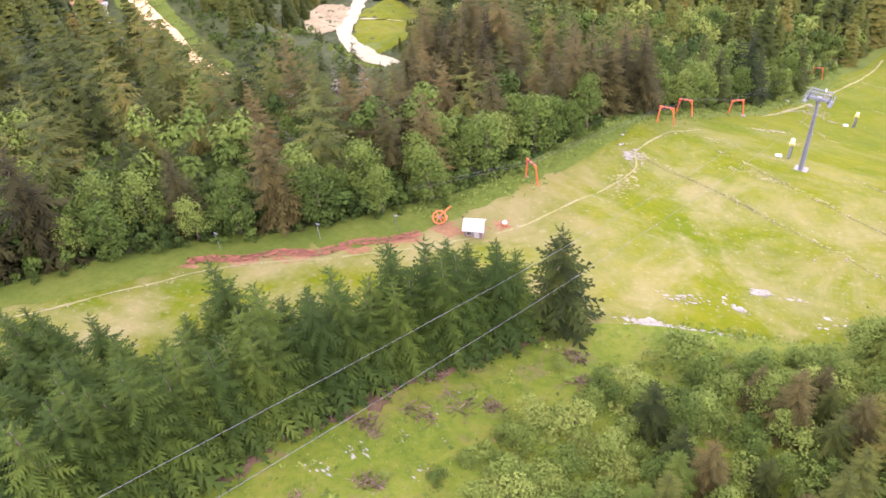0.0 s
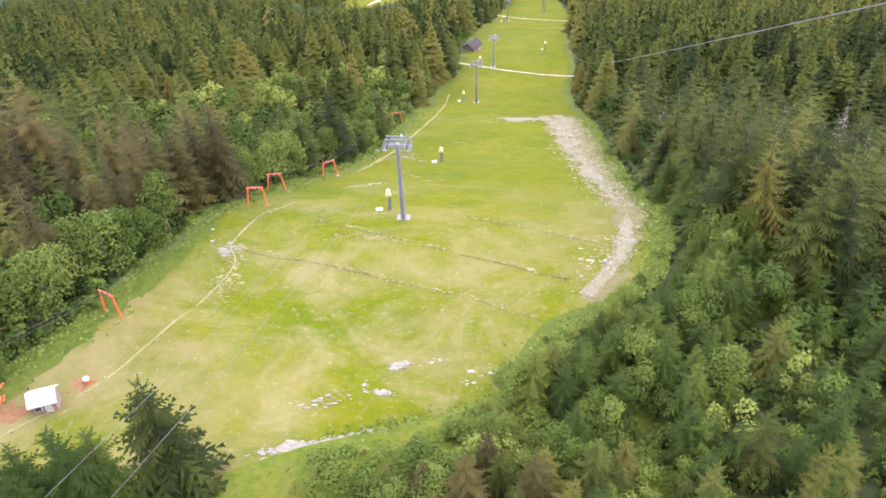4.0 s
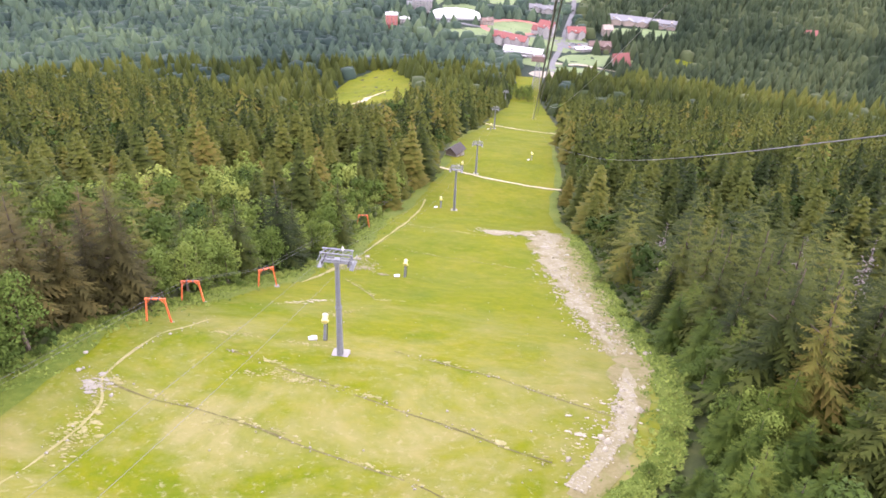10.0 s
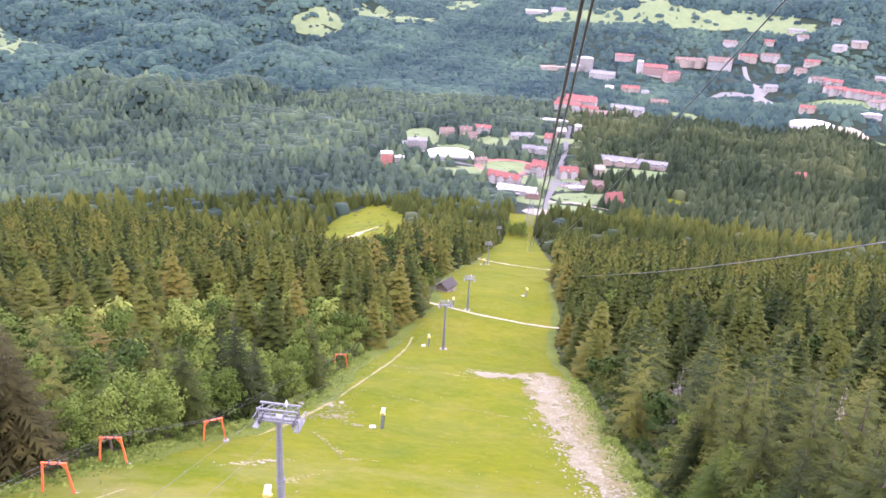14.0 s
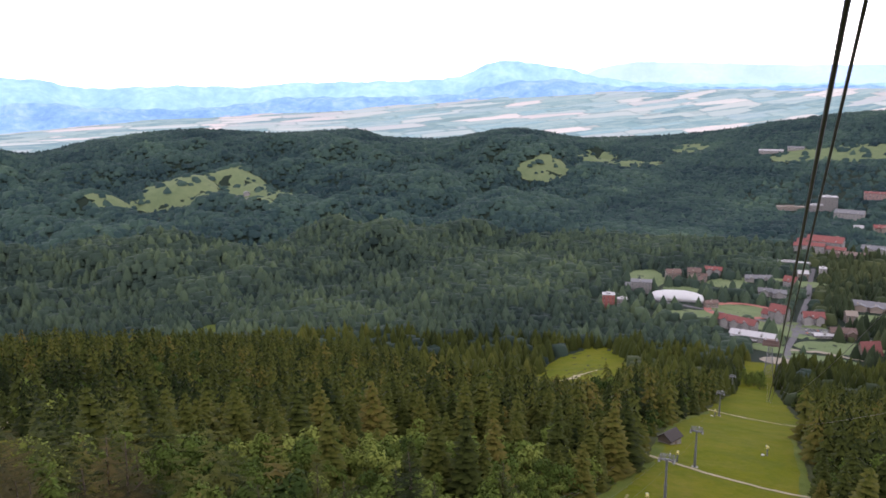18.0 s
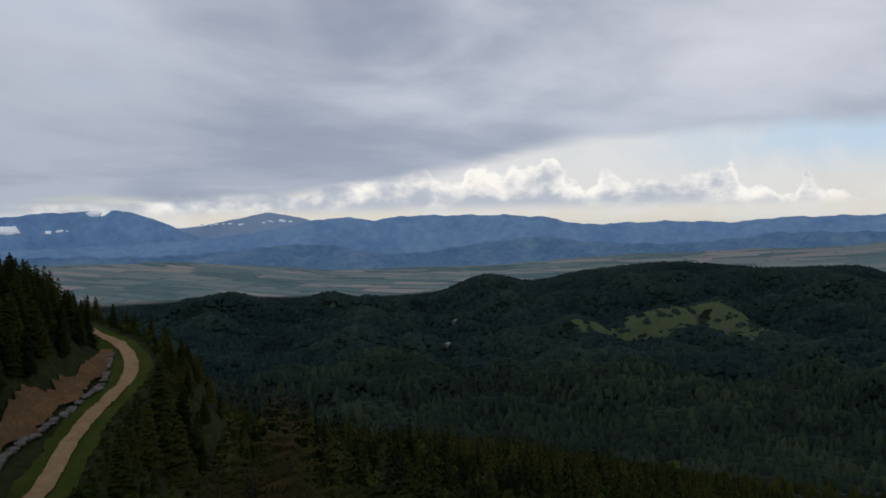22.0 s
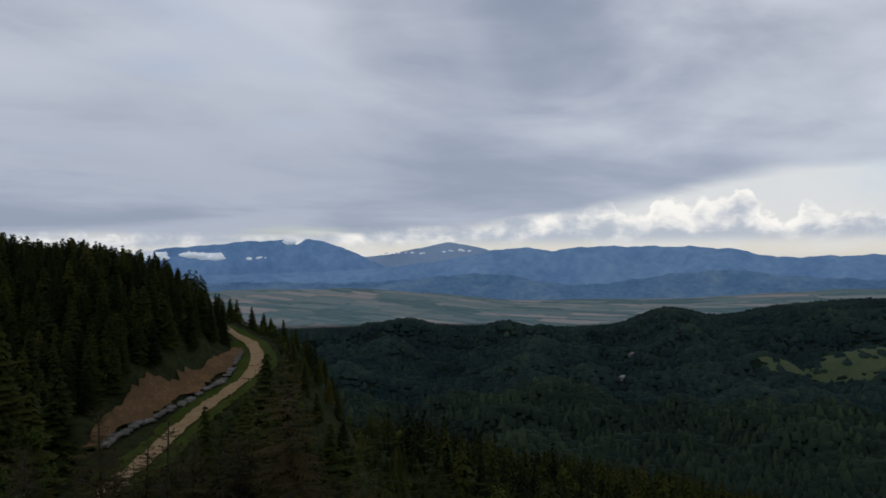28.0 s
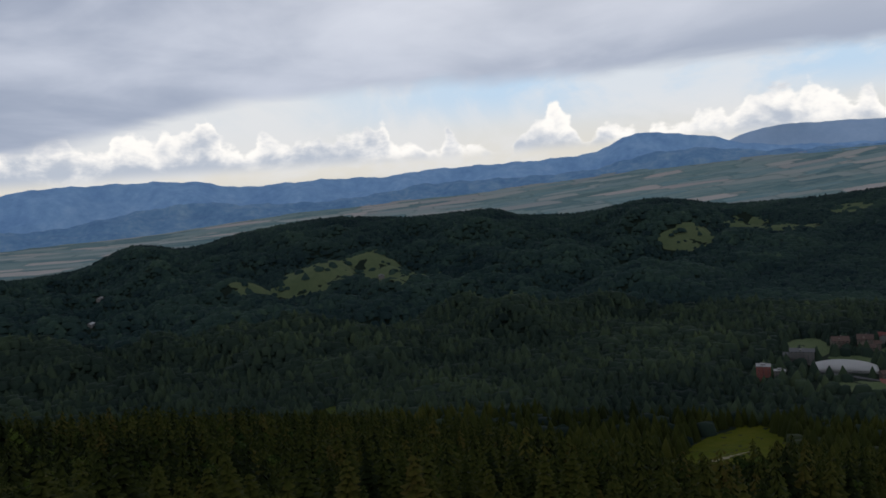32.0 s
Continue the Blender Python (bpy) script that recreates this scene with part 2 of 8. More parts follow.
def grazed_top(m):
    """The steep upper meadow is drier: straw-coloured patches that thin out down the slope."""
    nt = m.node_tree
    b = nt.nodes["Principled BSDF"]
    p = coords(nt)
    colour = b.inputs["Base Color"].links[0].from_socket
    sep = nt.nodes.new("ShaderNodeSeparateXYZ")
    nt.links.new(p, sep.inputs[0])
    fade = nt.nodes.new("ShaderNodeMapRange")
    nt.links.new(sep.outputs[1], fade.inputs[0])
    for k, v in ((1, 95.0), (2, 165.0), (3, 1.0), (4, 0.12)):
        fade.inputs[k].default_value = v
    for tint, scale, lo, hi, amount in (((0.124, 0.108, 0.050), 0.06, 0.42, 0.64, 0.85), ((0.112, 0.090, 0.042), 0.02, 0.48, 0.66, 0.6), ((0.150, 0.134, 0.080), 1.1, 0.56, 0.70, 0.45)):
        f = nd_ramp(nt, nd_noise(nt, p, scale, 6, 0.65, 0.4), [(lo, (0, 0, 0)), (hi, (amount,) * 3)])
        mul = nt.nodes.new("ShaderNodeMath")
        mul.operation = "MULTIPLY"
        nt.links.new(f, mul.inputs[0])
        nt.links.new(fade.outputs[0], mul.inputs[1])
        colour = nd_mix(nt, mul.outputs[0], colour, tint)
    nt.links.new(colour, b.inputs["Base Color"])


grazed_top(M_MEADOW)
M_LUSH = earth("lush_grass", [(0.3, (0.0278, 0.0464, 0.0077)), (0.5, (0.0487, 0.0663, 0.0108)), (0.7, (0.0766, 0.0829, 0.0179))], 0.08, 0.9, 0.25)
M_SCRUB = earth("clearcut_ground", [(0.3, (0.034, 0.054, 0.007)), (0.48, (0.058, 0.078, 0.009)), (0.58, (0.080, 0.088, 0.014)), (0.7, (0.098, 0.082, 0.032))], 0.12, 0.9, 0.3,
                mottle=[((0.094, 0.062, 0.036), 0.22, 0.55, 0.68, 0.7), ((0.030, 0.055, 0.007), 0.7, 0.52, 0.66, 0.6), ((0.12, 0.10, 0.06), 1.6, 0.60, 0.72, 0.5)])
M_GRAVEL = earth("pale_gravel", [(0.3, (0.076, 0.067, 0.036)), (0.5, (0.115, 0.104, 0.066)), (0.7, (0.160, 0.149, 0.108))], 0.3, 2.2, 0.15)
M_TRAIL = earth("worn_trail", [(0.3, (0.0874, 0.0874, 0.0276)), (0.5, (0.1242, 0.1159, 0.0506)), (0.7, (0.1794, 0.1656, 0.0966))], 0.4, 2.0, 0.05)
M_ROAD = earth("dirt_road", [(0.3, (0.2352, 0.1512, 0.0784)), (0.5, (0.3248, 0.2240, 0.1232)), (0.7, (0.4032, 0.2912, 0.1792))], 0.25, 1.6, 0.05)
M_PALE = earth("pale_gravel_track", [(0.3, (0.15, 0.13, 0.085)), (0.5, (0.21, 0.185, 0.125)), (0.7, (0.27, 0.24, 0.18))], 0.25, 1.6, 0.05)
M_CUT = earth("sandy_cut", [(0.3, (0.105, 0.078, 0.045)), (0.5, (0.155, 0.122, 0.072)), (0.7, (0.20, 0.165, 0.105))], 0.12, 1.0, 0.3)
M_BANK = earth("bare_earth_bank", [(0.3, (0.0569, 0.0484, 0.0256)), (0.5, (0.1394, 0.0830, 0.0410)), (0.7, (0.2619, 0.1594, 0.0739))], 0.09, 0.8, 0.5)
M_ASPHALT = earth("asphalt", [(0.3, (0.058, 0.058, 0.062)), (0.7, (0.095, 0.095, 0.10))], 0.1, 1.2, 0.02)
M_SPRUCE = foliage("spruce_needles", [(0.0, (0.008, 0.0125, 0.0042)), (0.35, (0.022, 0.0285, 0.0068)), (0.65, (0.039, 0.044, 0.0095)), (0.85, (0.052, 0.050, 0.011)), (1.0, (0.060, 0.048, 0.0125))])
M_RUSTY = foliage("brownish_spruce_needles", [(0.0, (0.010, 0.0095, 0.0045)), (0.35, (0.0235, 0.0220, 0.0078)), (0.65, (0.038, 0.0325, 0.0108)), (1.0, (0.059, 0.044, 0.0148))])
# between near and far canopy: a little distance haze put into the green
M_VALLEY = foliage("valley_canopy", [(0.0, (0.0085, 0.0145, 0.0085)), (0.35, (0.0185, 0.0270, 0.0135)), (0.7, (0.0340, 0.0430, 0.0185)), (1.0, (0.0520, 0.0600, 0.0240))], grain=0.05)
M_YOUNG = foliage("young_spruce_needles", [(0.0, (0.0137, 0.0240, 0.0057)), (0.4, (0.0273, 0.0420, 0.0074)), (0.75, (0.0483, 0.0620, 0.0115)), (1.0, (0.0788, 0.0880, 0.0180))])
M_LEAF = foliage("leaves", [(0.0, (0.0147, 0.0260, 0.0066)), (0.4, (0.0336, 0.0530, 0.0107)), (0.7, (0.0588, 0.0820, 0.0164)), (1.0, (0.1029, 0.1240, 0.0279))])
# distance haze is put into the next two canopy colours as extra blue
M_FAR = foliage("hazed_distant_canopy", [(0.0, (0.0105, 0.0190, 0.0165)), (0.35, (0.0205, 0.0335, 0.0245)), (0.7, (0.0375, 0.0560, 0.0320)), (1.0, (0.0600, 0.0810, 0.0400))], grain=0.03)
M_HILL = foliage("hazed_hill_canopy", [(0.0, (0.009, 0.019, 0.022)), (0.35, (0.017, 0.033, 0.031)), (0.7, (0.030, 0.053, 0.040)), (1.0, (0.050, 0.078, 0.046))], grain=0.03)
M_LITTER = earth("brown_litter", [(0.3, (0.030, 0.021, 0.013)), (0.5, (0.066, 0.042, 0.026)), (0.7, (0.105, 0.070, 0.046))], 0.5, 3.0, 0.15)
M_BARK = surface("bark", (0.06, 0.045, 0.034), 0.95, vary=0.2, scale=3, bump=0.05)
M_PASTURE = earth("hill_pasture", [(0.3, (0.052, 0.078, 0.036)), (0.5, (0.078, 0.104, 0.050)), (0.7, (0.105, 0.125, 0.068))], 0.01, 0.06, 0.6)
M_HIGH_PASTURE = earth("high_pasture", [(0.3, (0.056, 0.080, 0.040)), (0.5, (0.078, 0.102, 0.052)), (0.7, (0.100, 0.120, 0.062))], 0.008, 0.06, 0.0)
M_STONE = surface("limestone", (0.165, 0.155, 0.125), 0.9, vary=0.2, scale=1.5, bump=0.05)
M_RUBBLE = surface("washed_rubble", (0.165, 0.150, 0.112), 0.95, vary=0.3, scale=1.2, bump=0.05)
M_WASH = earth("stony_soil", [(0.3, (0.070, 0.062, 0.024)), (0.5, (0.094, 0.082, 0.040)), (0.7, (0.125, 0.112, 0.066))], 0.2, 1.4, 0.12, mottle=[((0.055, 0.066, 0.010), 0.25, 0.50, 0.62, 0.75)])
M_DITCH = earth("ditch_soil", [(0.3, (0.035, 0.034, 0.014)), (0.5, (0.06, 0.056, 0.022)), (0.7, (0.13, 0.115, 0.06))], 0.4, 1.4, 0.05)
M_GALV = surface("galvanised_steel", (0.115, 0.122, 0.135), 0.55, 0.3, 0.12, 0.8)
M_ROPE = surface("steel_rope", (0.07, 0.07, 0.075), 0.9, 0.0, 0.1, 1.0)
M_TRACK = surface("greased_track_rope", (0.05, 0.05, 0.055), 0.5, 0.3, 0.1, 1.0)
M_ORANGE = surface("orange_paint", (0.42, 0.085, 0.025), 0.55, 0, 0.15, 1.2)

# ---------------------------------------------------------------- the lie of the land
SY = [-4000, -400, -100, 0, 40, 67, 100, 122, 132, 187, 258, 286, 355, 392, 573, 614, 760, 980, 1600, 9000]
SZ = [300, 60, -30, -64, -74, -79.5, -86.6, -90.8, -95, -121, -148, -159, -178, -187, -246, -258, -298, -331, -343, -343]
RIDGE_AZ = [-95, -80, -75, -71, -69, -66, -64.3, -62, -57, -53, -50, -46, -40, -34, -29, -26.5, -23, -17.8, -12.4, -8, -4, 0, 4, 8, 15, 20, 40]
RIDGE_EL = [-5.5, -5.55, -5.5, -4.9, -5.4, -5.5, -5.15, -5.7, -5.45, -4.2, -4.7, -4.0, -3.5, -3.9, -3.75, -4.35, -4.5, -3.8, -4.45, -4.3, -3.9, -3.2, -2.6, -2.3, -2.35, -1.75, -2.0]
RANGE_AZ = [-100, -88, -82, -76, -70.7, -67.7, -65.3, -63.5, -61.1, -58.7, -52, -49, -46.2, -40.5, -36, -33.7, -25, -21.5, -19.7, -17.8, -16.3, -14.2, -12.4, -10, -5, 5, 30]
RANGE_EL = [-1.6, -1.5, -1.4, -1.25, -0.88, -0.45, 0.0, 0.2, -0.05, 0.2, 0.1, -0.12, -0.7, -0.6, -0.75, -0.5, -0.42, -0.19, 0.66, 0.92, 0.64, 0.37, -0.19, -0.6, -0.8, -0.8, -0.8]
MASSIF_AZ = [-100, -89.6, -87.6, -85.2, -83.4, -81.7, -80.0, -79.2, -78.5, -77.3, -75.7, -74.1, -72.6, -70.8, -68, 30]
MASSIF_EL = [-0.3, 0.1, 0.5, 0.62, 0.82, 0.90, 0.95, 0.62, 1.05, 0.76, 0.27, -0.58, -1.1, -1.6, -3.0, -3.2]
FOOT_AZ = [-100, -78, -70, -63, -53, -45, -37, -29, -21, -10, 0, 30]
FOOT_EL = [-2.6, -2.5, -2.9, -3.5, -3.4, -2.9, -2.6, -2.3, -1.75, -1.25, -1.1, -1.1]
BACK_AZ = [-100, -80, -74.1, -72.2, -69.9, -68.4, -66.8, -65.0, -60, -54, -30, -14, -12.4, -9.7, -5.3, 0, 30]
BACK_EL = [-0.9, -0.6, -0.3, -0.05, 0.40, 0.64, 0.36, -0.1, -0.3, -1.0, -1.1, -0.7, 0.15, 0.7, 0.62, 0.4, 0.2]
LEFT_Y = [-60, 14, 30, 43, 56, 68, 90, 108, 130, 160, 193, 300, 352, 400, 445, 540, 600, 680, 760, 880]
LEFT_X = [-120, -97, -90, -84, -74, -66, -60, -58, -54, -49, -43, -40, -36, -36, -37, -29, -27, -20, -16, -16]
RIGHT_Y = [-60, 10, 40, 60, 68, 75, 81, 92, 98, 110, 134, 160, 237, 305, 355, 450, 530, 600, 700, 760, 880]
ROAD_LEVELS = [(-98, 104, -94), (-112, 107, -97.5), (-128, 108.5, -101), (-146, 110, -104), (-166, 113, -106.5), (-185.3, 116.8, -107), (-192.2, 120, -106.5), (-209.9, 125.8, -105.5), (-224.3, 131, -104.5), (-245, 141, -102), (-262.4, 151.9, -99), (-271.1, 155.7, -97.5), (-281.4, 158.3, -95.5), (-292.9, 159.4, -94),
               (-303.7, 159.3, -92.5), (-311.5, 156.4, -90.5), (-316.1, 152.4, -88), (-326, 142, -84), (-334, 128, -80)]
ROAD_A = [p[:2] for p in ROAD_LEVELS[4:]]
ROAD_B_LEVELS = [(-276, 287, -176), (-252, 259, -165), (-235, 238, -157), (-215, 212, -147.5), (-205, 198, -142.5), (-193, 188, -139), (-181, 180, -135.5), (-168, 176, -134.5), (-157, 175, -134.3), (-145, 178, -134.5)]
ROAD_B = [p[:2] for p in ROAD_B_LEVELS]
RIGHT_X = [-60, -52, -48, -34, -22, -8, 0, 5, 11, 19, 23, 22, 19, 14, 17, 16, 25, 20, 14, 10, 12]


def glide(xs, ys, x):
    """Monotone cubic through a few levels."""
    xs, ys = np.array(xs, float), np.array(ys, float)
    h = np.diff(xs)
    d = np.diff(ys) / h
    m = np.zeros(len(xs))
    m[0], m[-1] = d[0], d[-1]
    for i in range(1, len(xs) - 1):
        if d[i - 1] * d[i] > 0:
            w1, w2 = 2 * h[i] + h[i - 1], h[i] + 2 * h[i - 1]
            m[i] = (w1 + w2) / (w1 / d[i - 1] + w2 / d[i])
    x = np.clip(np.asarray(x, float), xs[0], xs[-1])
    k = np.clip(np.searchsorted(xs, x) - 1, 0, len(xs) - 2)
    t = (x - xs[k]) / h[k]
    return (2 * t**3 - 3 * t**2 + 1) * ys[k] + (t**3 - 2 * t**2 + t) * h[k] * m[k] + (3 * t**2 - 2 * t**3) * ys[k + 1] + (t**3 - t**2) * h[k] * m[k + 1]


def sstep(a, b, x):
    t = np.clip((x - a) / (b - a), 0, 1)
    return t * t * (3 - 2 * t)


def waves(x, y, size):
    """Smooth bumps of about that size, between -1 and 1."""
    k = 2 * math.pi / size
    return (np.sin(k * (x + 0.3 * y) + 1.3) * np.sin(k * (0.83 * y - 0.41 * x) + 0.4) + 0.6 * np.sin(k * 1.9 * (0.7 * x - y)) * np.sin(k * 1.7 * (x + 0.55 * y) + 2.1)
            + 0.4 * np.sin(k * 3.1 * (x * 0.9 + 0.2 * y) + 0.7) * np.sin(k * 2.9 * (y - 0.3 * x))) / 1.6


def bench(x, y, z):
    """Shelves cut for the two forest roads: level beside each line, easing out into the slope."""
    shape, x, y, z = z.shape, x.ravel(), y.ravel(), z.ravel().copy()
    i = np.nonzero((x > -420) & (x < -60) & (y > 40) & (y < 330))[0]
    if len(i):
        for levels, up, down in ((ROAD_B_LEVELS, 24, 30), (ROAD_LEVELS, 26, 42)):
            t, k = np.linspace(0, len(levels) - 1, 110), np.arange(len(levels))
            rx, ry, rz = (np.interp(t, k, [p[j] for p in levels]) for j in (0, 1, 2))
            tx, ty = np.gradient(rx), np.gradient(ry)
            dx, dy = x[i, None] - rx, y[i, None] - ry
            n = (dx ** 2 + dy ** 2).argmin(1)
            r = np.arange(len(i))
            d = np.hypot(dx[r, n], dy[r, n])
            above = tx[n] * dy[r, n] - ty[n] * dx[r, n] > 0
            z[i] += (rz[n] - z[i]) * (1 - sstep(6.5, np.where(above, up, down), d))
    return z.reshape(shape)


def land(x, y):
    """Height of the ground."""
    x, y = np.asarray(x, float), np.asarray(y, float)
    z = glide(SY, SZ, y)
    # a side valley west of the slope, and the wooded spur above the mountain road
    z = z - 17 * sstep(105, 220, -x) * sstep(20, 110, y) * (1 - sstep(700, 1000, y))
    z = z + (28 + 9 * sstep(75, 105, y)) * sstep(205, 300, -x) * (1 - sstep(150, 215, y))
    w = sstep(360, 900, -x)
    z = z * (1 - w) - 342 * w
    r, az = np.hypot(x, y - 87), np.degrees(np.arctan2(x, y - 87))
    crest = -44 + 2700 * np.tan(np.radians(glide(RIDGE_AZ, RIDGE_EL, az))) - 6
    mid = sstep(900, 1300, r) * (1 - sstep(2350, 2650, r))
    fold = mid * sstep(200, 600, -x) * (38 * waves(x, y, 520) + 16 * np.abs(waves(x + 90, y, 300)))
    z = z + fold + (crest - z) * sstep(1750, 2700, r) + mid * 26 * waves(x, y, 720) * sstep(150, 500, np.abs(x + 100))
    foot = glide(FOOT_AZ, FOOT_EL, az)
    plain = -44 + r * np.tan(np.radians(-5.7 + (foot + 5.7) * np.clip((r - 2750) / 1200, 0, 1) ** 0.75))
    z = z + (plain - z) * sstep(2720, 3050, r)
    # a hollow in the wood beside the forest road
    u = np.clip(((x + 118) * -46 + (y - 127) * 41) / (46 ** 2 + 41 ** 2), 0, 1)
    z = z - 10 * sstep(0, 0.15, u) * (1 - sstep(4, 17, np.hypot(x + 118 + 46 * u, y - 127 - 41 * u)))
    z = bench(x, y, z)
    bump = sstep(0, 12, glide(LEFT_Y, LEFT_X, y) - x) + sstep(0, 12, x - glide(RIGHT_Y, RIGHT_X, y))
    return z + 0.25 * waves(x, y, 31) + 0.6 * bump * waves(x, y, 19)


def on_ground(x, y, lift=0.0):
    return Vector((x, y, float(land(x, y)) + lift))


def tri_mesh(name, verts, tris, mat, tone=None, smooth=False):
    """A mesh from arrays of places and triangles."""
    me = bpy.data.meshes.new(name)
    verts, tris = np.asarray(verts, np.float32), np.asarray(tris, np.int32)
    me.vertices.add(len(verts))
    me.vertices.foreach_set("co", verts.ravel())
    me.loops.add(tris.size)
    me.loops.foreach_set("vertex_index", tris.ravel())
    me.polygons.add(len(tris))
    me.polygons.foreach_set("loop_start", np.arange(0, tris.size, 3, dtype=np.int32))
    if smooth:
        me.polygons.foreach_set("use_smooth", np.ones(len(tris), bool))
    if tone is not None:
        me.attributes.new("tone", "FLOAT", "POINT").data.foreach_set("value", np.asarray(tone, np.float32))
    me.update(calc_edges=True)
    me.validate()
    me.materials.append(mat)
    return me


def grid_tris(nu, nv):
    i = np.arange((nu - 1) * (nv - 1))
    a = i // (nv - 1) * nv + i % (nv - 1)
    return np.concatenate([np.stack([a, a + nv, a + nv + 1], 1), np.stack([a, a + nv + 1, a + 1], 1)])


def sheet(name, xs, ys, mat, lift, label, category):
    """A grid (nu, nv) of plan places laid on the land as one smooth sheet."""
    z = land(xs, ys) + lift
    v = np.stack([xs.ravel(), ys.ravel(), z.ravel()], 1)
    ob = new(name, tri_mesh(name, v, grid_tris(*xs.shape), mat, smooth=True))
    return tagged(ob, label, category, kind="structure")


def along(points, step):
    """Even steps along a smooth curve through plan points; gives places and unit normals."""
    p = np.array(points, float)
    d = np.concatenate([[0], np.cumsum(np.hypot(*np.diff(p, axis=0).T))])
    t = np.linspace(0, d[-1], max(3, int(d[-1] / step)))
    q = np.stack([glide(d, p[:, 0], t), glide(d, p[:, 1], t)], 1)
    g = np.gradient(q, axis=0)
    g /= np.hypot(g[:, 0], g[:, 1])[:, None]
    return q, np.stack([-g[:, 1], g[:, 0]], 1)


def ribbon(name, points, width, mat, lift, label, category, step=2.0, ragged=0.15, across=5):
    q, n = along(points, step)
    w = np.full(len(q), width) if np.isscalar(width) else np.interp(np.linspace(0, 1, len(q)), np.linspace(0, 1, len(width)), width)
    rng = np.random.default_rng(len(name) + int(abs(q[0, 0])))
    raw = rng.normal(size=(len(q) + 4, 2))
    wob = 1 + ragged * (0.55 * raw[2:-2] + 0.75 * (raw[:-4] + raw[1:-3] + raw[2:-2] + raw[3:-1] + raw[4:]) / 5 ** 0.5)
    s = np.linspace(-0.5, 0.5, across)[None, :]
    off = np.where(s < 0, s * wob[:, :1], s * wob[:, 1:]) * w[:, None]
    xs, ys = q[:, :1] + n[:, :1] * off, q[:, 1:] + n[:, 1:] * off
    return sheet(name, xs, ys, mat, lift, label, category)


def blotch(name, cx, cy, rx, ry, turn, mat, lift, label, category, ragged=0.25, rings=5, around=36):
    """An uneven patch of ground."""
    rng = np.random.default_rng(int(abs(cx * 7 + cy * 3)))
    a = np.linspace(0, 2 * math.pi, around + 1)
    k = 1 + ragged * sum(np.sin(j * a + rng.uniform(0, 6)) / j ** 0.7 for j in (2, 3, 5, 8)) * 0.5
    rad = np.linspace(0.02, 1, rings)[:, None] * k[None, :]
    u, v = rx * rad * np.cos(a), ry * rad * np.sin(a)
    c, s = math.cos(radians(turn)), math.sin(radians(turn))
    return sheet(name, cx + u * c - v * s, cy + u * s + v * c, mat, lift, label, category)


def speckle(name, cx, cy, rx, ry, turn, count, mat, label, size=0.3, seed=0):
    """Scattered flat stones and bare specks, densest in the middle, in one object."""
    rng = np.random.default_rng(int(abs(cx * 5 + cy * 11)) + seed)
    c, s = math.cos(radians(turn)), math.sin(radians(turn))
    u, v = rng.normal(0, 0.42, count) * rx, rng.normal(0, 0.42, count) * ry
    x, y = cx + u * c - v * s, cy + u * s + v * c
    a = np.linspace(0, 2 * math.pi, 7)[None, :-1] + rng.uniform(0, 6, (count, 1))
    r = size * rng.lognormal(0, 0.5, (count, 1)) * rng.uniform(0.6, 1.3, (count, 6))
    px = np.concatenate([x[:, None], x[:, None] + r * 1.5 * np.cos(a)], 1)
    py = np.concatenate([y[:, None], y[:, None] + r * 0.8 * np.sin(a)], 1)
    top = np.concatenate([np.full((count, 1), 0.50), np.full((count, 6), 0.40)], 1)
    z = land(px, py) + top
    t = np.array([(0, 1 + k, 1 + (k + 1) % 6) for k in range(6)])[None] + (np.arange(count) * 7)[:, None, None]
    ob = new(name, tri_mesh(name, np.stack([px.ravel(), py.ravel(), z.ravel()], 1), t.reshape(-1, 3), mat))
    return tagged(ob, label, "stones", kind="stuff")


def spread(lo, hi, parts):
    return np.unique(np.concatenate([np.linspace(a, b, n) for (a, b, n) in parts if b > lo and a < hi]))


gx = spread(-6000, 6000, [(-4950, -2200, 40), (-2200, -1000, 50), (-1000, -340, 45), (-340, -180, 73), (-180, 120, 61), (120, 500, 40), (500, 1500, 40), (1500, 4950, 40)])
gy = spread(-6000, 6000, [(-4950, -400, 30), (-400, -20, 24), (-20, 96, 25), (96, 176, 37), (176, 420, 50), (420, 900, 62), (900, 1700, 46), (1700, 2900, 50), (2900, 4950, 40)])
GX, GY = np.meshgrid(gx, gy, indexing="ij")


